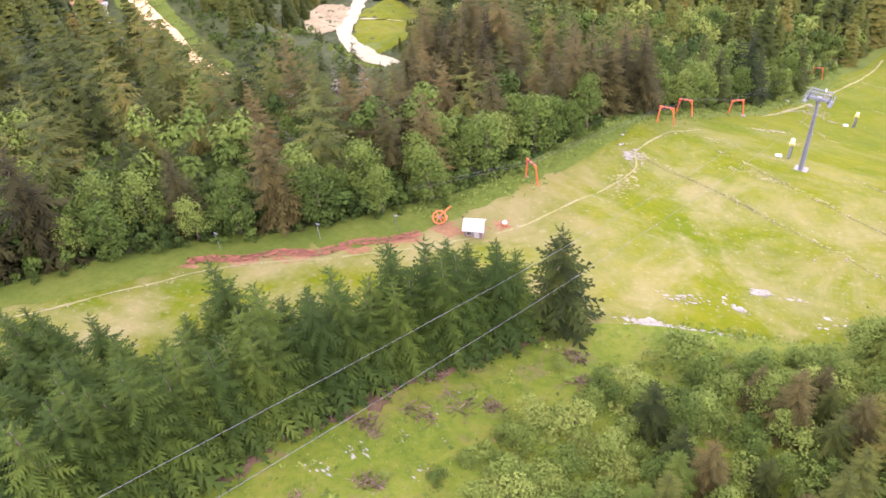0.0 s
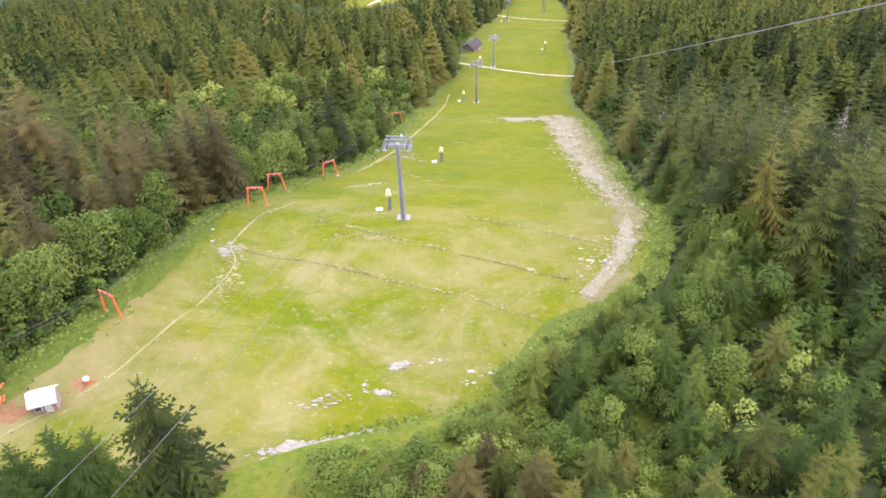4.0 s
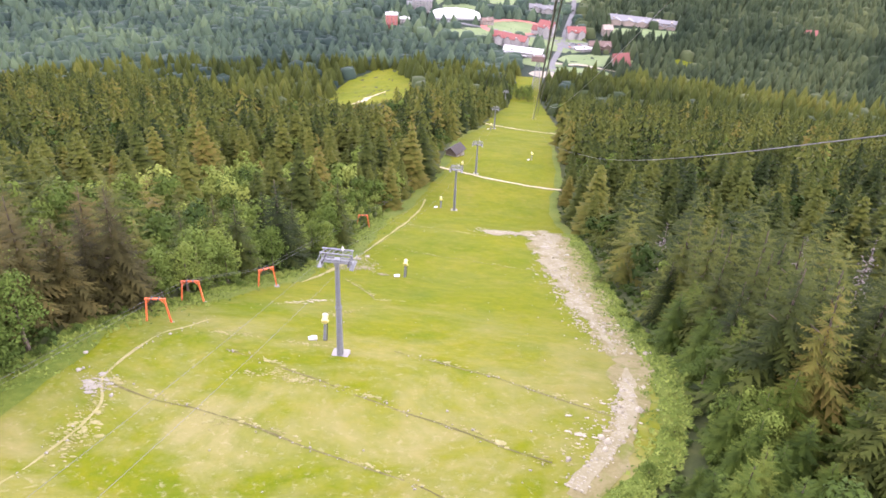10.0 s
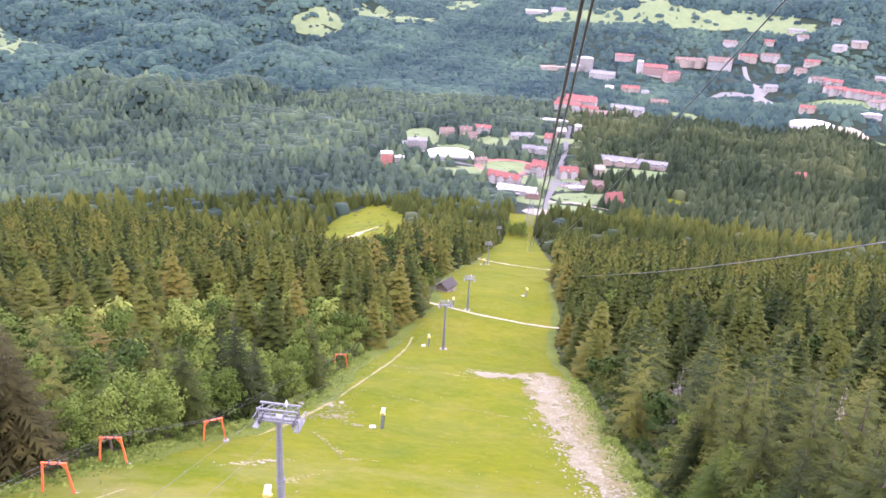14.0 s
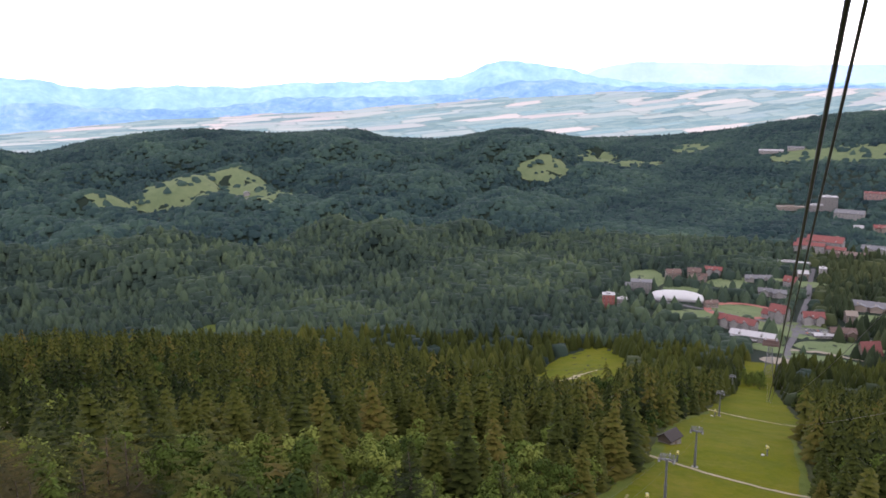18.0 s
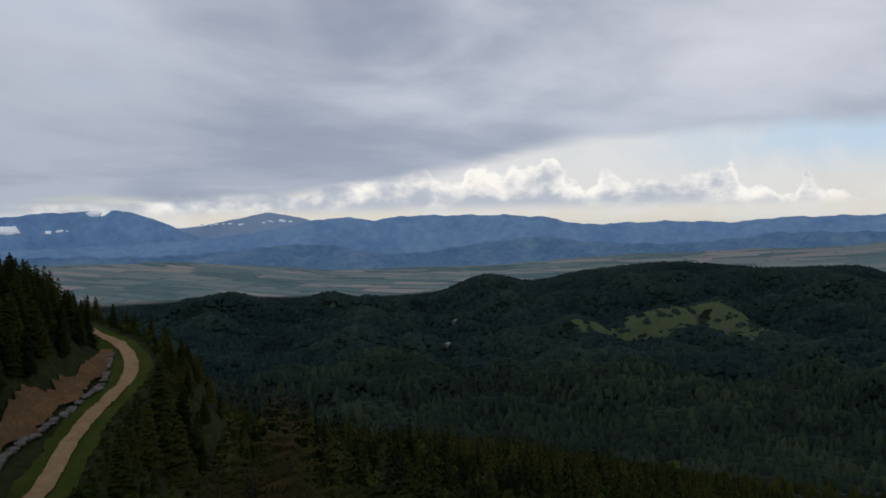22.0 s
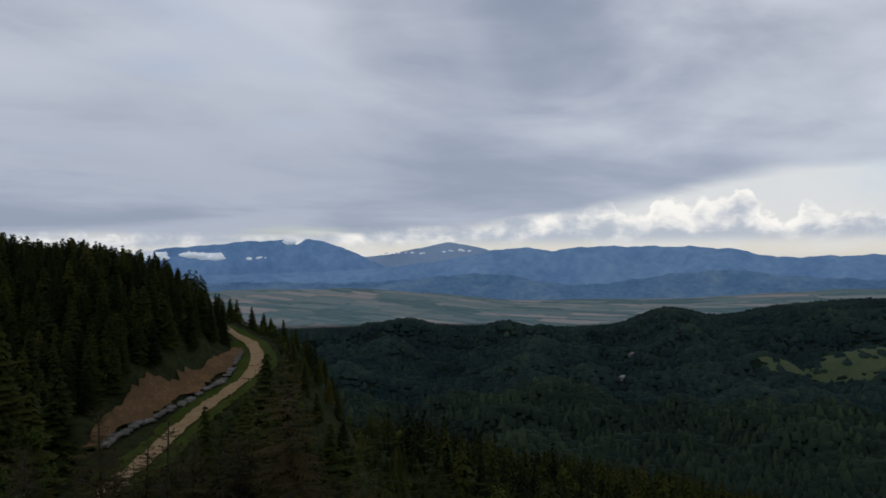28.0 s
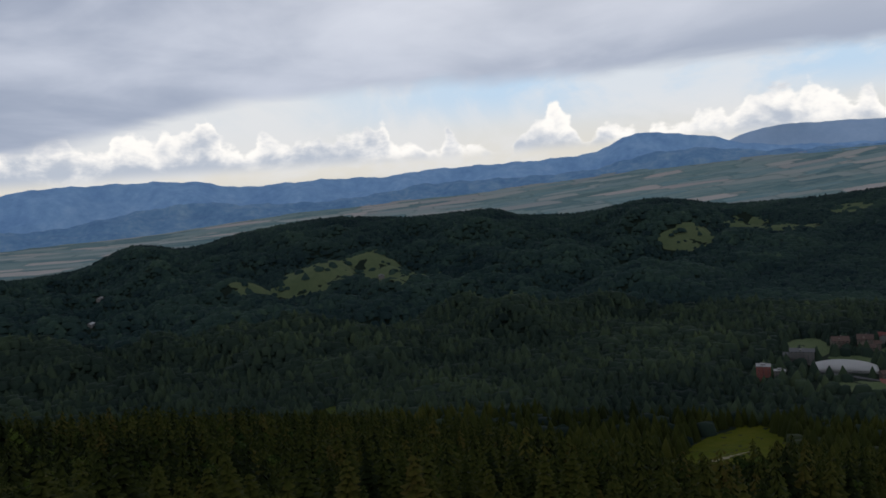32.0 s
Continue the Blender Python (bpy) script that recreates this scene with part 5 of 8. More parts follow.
            s = s[~right]
            right = (l[:, 0] > 60) | (np.hypot(l[:, 0], l[:, 1]) < 800)
            mass("broadleaf_village_woods", TINY_L, l[right] - (0, 0, 0, 0, 0.05), M_VALLEY, "mixed woods round the resort village", True)
            l = l[~right]
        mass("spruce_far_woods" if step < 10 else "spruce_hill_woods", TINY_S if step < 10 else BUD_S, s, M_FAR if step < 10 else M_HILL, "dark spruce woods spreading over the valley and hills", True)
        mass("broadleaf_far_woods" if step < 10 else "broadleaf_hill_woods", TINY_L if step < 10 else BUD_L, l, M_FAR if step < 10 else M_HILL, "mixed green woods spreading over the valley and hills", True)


def in_hero(x, y):
    """The strips nearest the camera's way, where every tree is a thing of its own."""
    l, r = glide(LEFT_Y, LEFT_X, y), glide(RIGHT_Y, RIGHT_X, y)
    return ((x < l) & (x > l - 11) & (y > 20) & (y < 215)) | ((x > r) & (x < r + 24) & (y > 76) & (y < 175))


# ---------------------------------------------------------------- helpers for things
def part(name, bm, mat, parent=None, label="", smooth=False):
    """One mesh object out of a bmesh, under its thing or part."""
    me = bpy.data.meshes.new(name)
    bm.to_mesh(me)
    bm.free()
    me.materials.append(mat)
    if smooth:
        for p in me.polygons:
            p.use_smooth = True
    ob = new(name, me)
    ob.parent = parent
    return tagged(ob, label)


def thing(name, m, label, category, group=""):
    ob = new(name)
    ob.empty_display_size = 0.3
    ob.matrix_world = m
    return tagged(ob, label, category, group)


def box(bm, x0, x1, y0, y1, z0, z1, bevel=0.0):
    r = bmesh.ops.create_cube(bm, size=1.0, matrix=Matrix.LocRotScale(((x0 + x1) / 2, (y0 + y1) / 2, (z0 + z1) / 2), None, (x1 - x0, y1 - y0, z1 - z0)))
    if bevel:
        es = list({e for v in r["verts"] for e in v.link_edges})
        bmesh.ops.bevel(bm, geom=es, offset=bevel, segments=1, affect="EDGES")
    return bm


def boxes(*dims, bevel=0.0):
    bm = bmesh.new()
    for d in dims:
        box(bm, *d, bevel=bevel)
    return bm


def tube(bm, a, b, r0, r1=None, sides=10):
    """A straight round bar from a to b."""
    a, b = Vector(a), Vector(b)
    d = b - a
    m = Matrix.Translation((a + b) / 2) @ d.to_track_quat("Z", "Y").to_matrix().to_4x4()
    bmesh.ops.create_cone(bm, cap_ends=True, segments=sides, radius1=r0, radius2=r0 if r1 is None else r1, depth=d.length, matrix=m)
    return bm


def bars(pairs, r, sides=8):
    bm = bmesh.new()
    for a, b in pairs:
        tube(bm, a, b, r, sides=sides)
    return bm


def wheel_ring(bm, radius, thick, m, seg=24, ring=6):
    vs = []
    for i in range(seg):
        a = 2 * math.pi * i / seg
        vs.append([bm.verts.new(m @ Vector(((radius + thick * math.cos(6.283 * j / ring)) * math.cos(a), (radius + thick * math.cos(6.283 * j / ring)) * math.sin(a), thick * math.sin(6.283 * j / ring)))) for j in range(ring)])
    for i in range(seg):
        for j in range(ring):
            bm.faces.new((vs[i][j], vs[(i + 1) % seg][j], vs[(i + 1) % seg][(j + 1) % ring], vs[i][(j + 1) % ring]))
    return bm


def line(name, pts, radius, mat, label, category="cable"):
    """A rope hung through a few points."""
    cu = bpy.data.curves.new(name, "CURVE")
    cu.dimensions, cu.bevel_depth, cu.bevel_resolution = "3D", radius, 1
    sp = cu.splines.new("POLY")
    sp.points.add(len(pts) - 1)
    for p, q in zip(sp.points, pts):
        p.co = (*q, 1)
    cu.materials.append(mat)
    ob = new(name, cu)
    me = bpy.data.meshes.new_from_object(ob)
    bpy.data.objects.remove(ob)
    return tagged(new(name, me), label, category)


M_WHITE = surface("white_paint", (0.30, 0.30, 0.29), 0.6, vary=0.08, scale=0.8)
M_PINK = surface("faded_pink_render", (0.17, 0.115, 0.105), 0.8, vary=0.1, scale=0.8)
M_YELLOW = surface("yellow_paint", (0.38, 0.33, 0.11), 0.45, vary=0.1)
M_DARK = surface("black_rubber", (0.03, 0.03, 0.032), 0.7, vary=0.1)
M_CONCRETE = surface("concrete", (0.17, 0.165, 0.155), 0.9, vary=0.15, scale=1.0, bump=0.02)
M_WOOD = surface("weathered_wood", (0.10, 0.078, 0.06), 0.85, vary=0.2, scale=2.0, bump=0.03)
M_RED_EARTH = earth("red_earth", [(0.3, (0.075, 0.045, 0.022)), (0.5, (0.125, 0.066, 0.034)), (0.7, (0.165, 0.105, 0.062))], 0.3, 1.8, 0.1)
M_SHINGLE = surface("weathered_shingle", (0.035, 0.03, 0.028), 0.9, vary=0.2, scale=2.0, bump=0.03)
M_BRASH = surface("dead_brash", (0.15, 0.095, 0.075), 0.95, vary=0.25, scale=1.5)
M_NET = surface("orange_netting", (0.14, 0.045, 0.028), 0.8, vary=0.22, scale=0.5)
M_RED_ROOF = surface("red_roof", (0.125, 0.038, 0.034), 0.75, vary=0.15, scale=0.3)
M_BROWN_ROOF = surface("brown_roof", (0.085, 0.056, 0.048), 0.8, vary=0.15, scale=0.3)
M_GREY_ROOF = surface("grey_roof", (0.095, 0.097, 0.105), 0.7, vary=0.12, scale=0.3)
M_WALL = surface("white_render", (0.165, 0.16, 0.155), 0.85, vary=0.12, scale=0.3)
M_CREAM = surface("cream_render", (0.150, 0.125, 0.105), 0.85, vary=0.08, scale=0.3)
M_REDWALL = surface("red_panel_wall", (0.26, 0.095, 0.08), 0.8, vary=0.1, scale=0.3)
M_TENT = surface("white_membrane", (0.58, 0.585, 0.59), 0.5, vary=0.04, scale=0.2)
M_CLAY = surface("red_running_track", (0.22, 0.075, 0.06), 0.9, vary=0.15, scale=0.2)
M_SAND_ASPHALT = surface("pale_worn_asphalt", (0.10, 0.10, 0.102), 0.95, vary=0.12, scale=0.1)
M_SHEET = surface("white_sheet_metal", (0.24, 0.24, 0.245), 0.6, vary=0.1, scale=0.3)
M_SAND = surface("sand", (0.17, 0.15, 0.115), 0.95, vary=0.12, scale=0.1)


def glass_material():
    m, n, l, b = material("window_glass", 0.08, 0.0, 0.6)
    b.inputs["Base Color"].default_value = (0.035, 0.045, 0.055, 1)
    return m


M_GLASS = glass_material()

# ---------------------------------------------------------------- lift line on the slope
HEAD_H = 15.0


def lift_tower(x, y, group, h=HEAD_H):
    b = thing("lift_tower", Matrix.Translation(on_ground(x, y, 0.2)), "grey galvanised steel chairlift tower with sheave crosshead standing on the slope", "lift tower", group)
    part("footing", boxes((-1.1, 1.1, -1.1, 1.1, -1.6, 0.35), bevel=0.08), M_CONCRETE, b, "pale concrete footing")
    bm = bmesh.new()
    tube(bm, (0, 0, 0.3), (0, 0, h * 0.52), 0.46, 0.36, 12)
    part("lower_shaft", bm, M_GALV, b)
    bm = bmesh.new()
    tube(bm, (0, 0, h * 0.52), (0, 0, h - 0.3), 0.31, 0.24, 12)
    part("upper_shaft", bm, M_GALV, b)
    bm = bmesh.new()
    tube(bm, (0, 0, h * 0.515), (0, 0, h * 0.53), 0.46, 0.46, 12)
    part("flange", bm, M_GALV, b)
    part("ladder", bars([((-0.2, -0.56, 0.4), (-0.2, -0.38, h - 0.6)), ((0.2, -0.56, 0.4), (0.2, -0.38, h - 0.6))] + [((-0.2, -0.56 + 0.18 * k / 30, 0.6 + k * (h - 1.4) / 30), (0.2, -0.56 + 0.18 * k / 30, 0.6 + k * (h - 1.4) / 30)) for k in range(31)], 0.035, 5), M_GALV, b, "narrow steel ladder")
    part("crossarm", boxes((-1.9, 1.9, -0.2, 0.2, h - 0.45, h - 0.05), (-0.35, 0.35, -0.32, 0.32, h - 0.7, h + 0.1), bevel=0.03), M_GALV, b)
    for s in (-0.55, 0.55):
        part("upper_beam", boxes((-1.95, 1.95, s - 0.07, s + 0.07, h + 1.0, h + 1.16)), M_GALV, b)
        part("lower_beam", boxes((-1.95, 1.95, s - 0.06, s + 0.06, h - 0.2, h - 0.06)), M_GALV, b)
    for xx in (-1.95, -1.3, -0.65, 0.0, 0.65, 1.3):
        part("gantry_tie", bars([((xx, -0.55, h + 1.08), (xx + 0.65, 0.55, h + 1.08))], 0.035, 5), M_GALV, b)
    for s in (-1.75, -0.6, 0.6, 1.75):
        for yy in (-0.55, 0.55):
            part("gantry_post", bars([((s, yy, h - 0.1), (s, yy, h + 1.05))], 0.05, 6), M_GALV, b)
    for s in (-1, 1):
        for yy in (-0.55, 0.55):
            part("gantry_brace", bars([((s * 1.75, yy, h), (s * 0.6, yy, h + 1.05))], 0.04, 6), M_GALV, b)
    for s in (-1, 1):
        fr = part("sheave_train", boxes((s * 1.6 - 0.07, s * 1.6 + 0.07, -1.05, 1.05, h - 0.42, h - 0.2), bevel=0.02), M_GALV, b)
        fr.rotation_euler = (0, 0, 0)
        for k in range(4):
            bm = bmesh.new()
            yy = -0.81 + 0.54 * k
            tube(bm, (s * 1.6 - 0.11, yy, h - 0.12), (s * 1.6 + 0.11, yy, h - 0.12), 0.22, sides=12)
            part("sheave", bm, M_DARK, fr, "black rubber-lined sheave wheel")
        part("catwalk", boxes((s * 1.95 - 0.28, s * 1.95 + 0.28, -1.1, 1.1, h - 0.72, h - 0.66), bevel=0.01), M_GALV, b)
        part("catwalk_rail", bars([((s * 2.2, -1.1, h - 0.7), (s * 2.2, -1.1, h + 0.25)), ((s * 2.2, 1.1, h - 0.7), (s * 2.2, 1.1, h + 0.25)), ((s * 2.2, -1.1, h + 0.25), (s * 2.2, 1.1, h + 0.25)), ((s * 2.2, 0, h - 0.7), (s * 2.2, 0, h + 0.25))], 0.035, 5), M_GALV, b)
    bm = bmesh.new()
    tube(bm, (0.75, 0, h + 1.18), (0.75, 0, h + 1.75), 0.05, sides=6)
    tube(bm, (0.75, 0, h + 1.5), (0.75, 0, h + 1.95), 0.17, 0.05, sides=8)
    part("wind_gauge", bm, M_WHITE, b, "small white wind gauge")
    return b


TOWERS = [(-21.4, 124.0), (-22.0, 286.0), (-19.5, 352.0), (-20.5, 527.0), (-20.0, 690.0)]
lift_tower(*TOWERS[0], "chairlift towers")
lift_tower(*TOWERS[1], "chairlift towers", 16.0)
for p in TOWERS[2:]:
    lift_tower(*p, "chairlift towers", 14.0)


def sagged(a, b, sag, n=14):
    a, b = Vector(a), Vector(b)
    return [a.lerp(b, k / n) - Vector((0, 0, 4 * sag * (k / n) * (1 - k / n))) for k in range(n + 1)]


for s in (-1, 1):
    heads = [Vector((-21.4 + s * 1.6, -90, 20))] + [on_ground(x, y, 0.2 + h) + Vector((s * 1.6, 0, 0.12)) for (x, y), h in zip(TOWERS, (15.0, 16.0, 14.0, 14.0, 14.0))]
    pts = []
    for i, (a, b) in enumerate(zip(heads, heads[1:])):
        pts += sagged(a, b, (5.5, 3.0, 0.8, 3.5, 3.0)[i])[(1 if i else 0):]
    line("chairlift_rope", pts, 0.013, M_ROPE, "thin grey steel haul rope of the chairlift")

# our own cableway
def cable_way(x0, kx, lift, above):
    pts, z, last = [], 5.5 + 58 * 0.517 - 24.5, 0.0
    z, last = -24.5 + 0.517 * 118, -60.0
    for y in list(range(-60, 140, 4)) + list(range(140, 812, 15)):
        mid = (y + last) / 2 - 58
        z += (y - last) * (-0.517 + 0.067 * float(sstep(-25, 35, mid)) + 18.6e-5 * max(0.0, mid))
        last = float(y)
        d = y - 58
        pts.append((x0 + kx * d, y, z + lift + above * (1 - max(0.0, d) / 745)))
    return pts


line("track_rope", cable_way(-0.02, 0.0075, 0.0, 0.0), 0.045, M_TRACK, "thick dark track rope of the aerial tramway")
line("track_rope", cable_way(0.10, 0.0098, -0.15, 0.0), 0.03, M_TRACK, "dark haul rope hung beside the track rope")
line("track_rope", cable_way(9.5, 0.0075, 0.0, 9.5), 0.04, M_TRACK, "dark track rope of the second tramway lane")
line("haul_rope", cable_way(3.0, 0.008, -4.9, 0.0), 0.007, M_ROPE, "thin pale haul rope of the second tramway lane")


def tramway_pylon(x, y):
    z = float(land(x, y))
    top = 30.0
    b = thing("tramway_pylon", Matrix.Translation((x, y, z)), "tall dark steel lattice pylon of the tramway near the valley station", "pylon")
    legs = []
    for sx in (-1, 1):
        for sy in (-1, 1):
            bm = bmesh.new()
            tube(bm, (sx * 4.2, sy * 4.2, -1), (sx * 1.5, sy * 1.5, top), 0.28, 0.2, 6)
            part("leg", bm, M_GALV, b)
    for k in range(7):
        f0, f1 = k / 7, (k + 1) / 7
        w0, w1 = 4.2 - 2.7 * f0, 4.2 - 2.7 * f1
        prs = []
        for (ax, ay), (bx, by) in (((-1, -1), (1, -1)), ((1, -1), (1, 1)), ((1, 1), (-1, 1)), ((-1, 1), (-1, -1))):
            prs += [((ax * w0, ay * w0, f0 * top), (bx * w1, by * w1, f1 * top)), ((bx * w0, by * w0, f0 * top), (ax * w1, ay * w1, f1 * top)), ((ax * w1, ay * w1, f1 * top), (bx * w1, by * w1, f1 * top))]
        part("bracing", bars(prs, 0.1, 5), M_GALV, b)
    part("head_house", boxes((-7.0, 7.0, -2.6, 2.6, top, top + 2.2), (-6.4, 6.4, -2.2, 2.2, top + 2.2, top + 5.5), bevel=0.1), M_BROWN_ROOF, b, "dark brown clad pylon head")
    for s in (-1, 1):
        part("rope_saddle", boxes((s * 4.6 - 0.5, s * 4.6 + 0.5, -4.5, 4.5, top + 5.5, top + 6.3), bevel=0.15), M_GALV, b)
    return b


tramway_pylon(5.5, 812.0)

# ---------------------------------------------------------------- things on the slope
def drag_lift_portal(x, y, turn, h=4.2):
    b = thing("drag_lift_portal", Matrix.Translation(on_ground(x, y, 0.1)) @ pose(0, 0, 0, 0, 0, turn), "orange painted steel drag-lift portal standing at the wood's edge", "lift portal", "drag-lift portals")
    w0, w1 = 1.75, 1.25
    for s in (-1, 1):
        part("leg", boxes((-0.11, 0.11, -0.11, 0.11, -0.6, math.hypot(h + 0.0, w0 - w1)), bevel=0.02), M_ORANGE, b).matrix_basis = pose(s * w0, 0, 0, 0, -s * math.degrees(math.atan2(w0 - w1, h)), 0)
        part("footing", boxes((s * w0 - 0.4, s * w0 + 0.4, -0.4, 0.4, -0.9, 0.12), bevel=0.05), M_CONCRETE, b, "small concrete footing")
        part("gusset", bars([((s * (w1 + 0.08), 0, h - 0.75), (s * (w1 - 0.6), 0, h - 0.05))], 0.06, 5), M_ORANGE, b)
    part("crossbeam", boxes((-w1 - 0.18, w1 + 0.18, -0.12, 0.12, h - 0.1, h + 0.14), bevel=0.02), M_ORANGE, b)
    for s in (-0.5, 0.5):
        bm = bmesh.new()
        tube(bm, (s, -0.35, h + 0.1), (s, 0.35, h + 0.1), 0.13, sides=8)
        part("roller", bm, M_DARK, b, "dark cable roller")
    return b


for x, y, tn in ((-49, 129.7, 8), (-50, 142.6, 10), (-44.6, 161.5, 35), (-56.3, 91, -25), (-43.5, 238, 12), (-42.0, 276, 10), (-41.0, 330, 10)):
    drag_lift_portal(x, y, tn)
for s in (-0.5, 0.5):
    pts = [on_ground(x + s, y, 4.5) for x, y in ((-66, 71), (-56.3, 91), (-49, 129.7), (-50, 142.6), (-44.6, 161.5), (-43.5, 238), (-42.0, 276), (-41.0, 330))]
    line("drag_lift_rope", pts, 0.016, M_ROPE, "thin grey rope of the drag lift running through its portals")


def snow_gun(x, y, turn, h=3.1):
    b = thing("snow_gun", Matrix.Translation(on_ground(x, y, 0.25)) @ pose(0, 0, 0, 0, 0, turn), "yellow fan snow gun on a tall grey post on the slope", "snow gun", "snow guns")
    bm = bmesh.new()
    tube(bm, (0, 0, -0.4), (0.15, 0.35, h), 0.26, 0.19, 10)
    part("post", bm, M_GALV, b)
    part("hose", bars([((0.3, 0.2, 0), (0.42, 0.5, h * 0.6)), ((0.42, 0.5, h * 0.6), (0.3, 0.5, h + 0.2))], 0.06, 6), M_DARK, b, "black supply hose")
    bm = bmesh.new()
    tube(bm, (0.15, -0.35, h + 0.35), (0.15, 0.75, h + 0.74), 0.42, 0.36, 16)
    hs = part("fan_housing", bm, M_YELLOW, b, "yellow drum housing")
    bm = bmesh.new()
    tube(bm, (0.15, 0.73, h + 0.73), (0.15, 0.85, h + 0.77), 0.41, 0.41, 16)
    part("nozzle_ring", bm, M_WHITE, hs, "white nozzle ring")
    bm = bmesh.new()
    tube(bm, (0.15, 0.84, h + 0.77), (0.15, 0.88, h + 0.785), 0.3, 0.3, 12)
    part("fan_grille", bm, M_DARK, hs, "black grille")
    part("cradle", boxes((-0.35, 0.65, 0.1, 0.5, h - 0.05, h + 0.2), bevel=0.03), M_YELLOW, b)
    return b


def hydrant_box(x, y, turn):
    b = thing("hydrant_box", Matrix.Translation(on_ground(x, y, 0.22)) @ pose(0, 0, 0, 0, 0, turn), "low white snow-making hydrant box beside a gun", "box", "hydrant boxes")
    part("body", boxes((-0.55, 0.55, -0.38, 0.38, -0.3, 0.45), bevel=0.04), M_WHITE, b)
    part("lid", boxes((-0.6, 0.6, -0.42, 0.42, 0.45, 0.53), bevel=0.03), M_WHITE, b)
    return b


for x, y, tn in ((-25.0, 129.5, 10), (-22.9, 185.5, 0), (-27.0, 288.0, 20), (-26.0, 356.0, 0), (4.0, 390.0, 40), (-22.5, 520.0, 0)):
    snow_gun(x, y, tn)
    hydrant_box(x - 1.6, y - 0.3, tn + 15)


def lift_hut():
    b = thing("lift_hut", Matrix.Translation(on_ground(-54.6, 71.8, 0.15)) @ pose(0, 0, 0, 0, 0, 24), "small white lift hut with a gabled roof on red earth", "hut")
    bm = boxes((-1.35, 1.35, -1.1, 1.1, -0.6, 2.2), bevel=0.02)
    part("cabin", bm, M_PINK, b, "faded pinkish cabin")
    bm = bmesh.new()
    for s in (-1, 1):
        v = [bm.verts.new(c) for c in ((-1.6, s * 1.45, 1.85), (1.6, s * 1.45, 1.85), (1.6, 0, 2.95), (-1.6, 0, 2.95), (-1.6, s * 1.45, 1.95), (1.6, s * 1.45, 1.95), (1.6, 0, 3.05), (-1.6, 0, 3.05))]
        for f in ((0, 1, 2, 3), (4, 5, 6, 7), (0, 1, 5, 4), (1, 2, 6, 5), (2, 3, 7, 6), (3, 0, 4, 7)):
            bm.faces.new([v[i] for i in f])
    bmesh.ops.recalc_face_normals(bm, faces=bm.faces)
    part("roof", bm, M_WHITE, b, "white sheet-metal roof")
    d = part("door", boxes((0.1, 0.85, -1.14, -1.08, 0.0, 1.85), bevel=0.01), M_WHITE, b)
    part("handle", boxes((0.72, 0.78, -1.2, -1.14, 0.9, 1.05)), M_GALV, d)
    w = part("window", boxes((-1.05, -0.2, -1.14, -1.08, 0.9, 1.6), bevel=0.01), M_WHITE, b)
    part("pane", boxes((-0.98, -0.27, -1.16, -1.135, 0.97, 1.53)), M_GLASS, w, "dark window pane")
    part("gable_end", boxes((-1.34, -1.28, -0.55, 0.55, 2.2, 2.6)), M_WHITE, b)


lift_hut()


def bullwheel():
    b = thing("bullwheel_station", Matrix.Translation(on_ground(-60.2, 70.6, 0.1)) @ pose(0, 0, 0, 0, 0, 30), "orange drag-lift return wheel on a tilted steel frame", "lift wheel")
    tilt = pose(0, 0, 1.5, 38, 0, 0)
    w = part("wheel_rim", wheel_ring(bmesh.new(), 1.0, 0.11, tilt), M_ORANGE, b)
    for k in range(6):
        a = math.pi * k / 3
        part("spoke", bars([(tilt @ Vector((0, 0, 0)), tilt @ Vector((0.98 * math.cos(a), 0.98 * math.sin(a), 0)))], 0.06, 6), M_ORANGE, w)
    bm = bmesh.new()
    tube(bm, tilt @ Vector((0, 0, -0.3)), tilt @ Vector((0, 0, 0.3)), 0.22, sides=10)
    part("hub", bm, M_GALV, w, "grey hub")
    for s in (-1, 1):
        part("strut", bars([((s * 0.8, 1.3, -0.4), (0, 0.1, 1.5))], 0.1, 6), M_ORANGE, b)
        part("skid", boxes((s * 0.8 - 0.12, s * 0.8 + 0.12, -0.6, 2.2, -0.3, 0.0), bevel=0.02), M_ORANGE, b)
    part("tension_arm", bars([((0, 0.1, 1.5), (1.6, 1.6, 2.3))], 0.11, 6), M_ORANGE, b)


bullwheel()


def marker_barrel(x, y):
    b = thing("marker_barrel", Matrix.Translation(on_ground(x, y, 0.3)), "red and white padded marker barrel on the grass", "barrel")
    bm = bmesh.new()
    tube(bm, (0, 0, -0.1), (0, 0, 0.55), 0.42, 0.42, 14)
    part("drum", bm, M_ORANGE, b, "orange-red drum")
    bm = bmesh.new()
    tube(bm, (0, 0, 0.55), (0, 0, 0.8), 0.44, 0.36, 14)
    part("cap", bm, M_WHITE, b, "white cap")


marker_barrel(-52.4, 76.6)


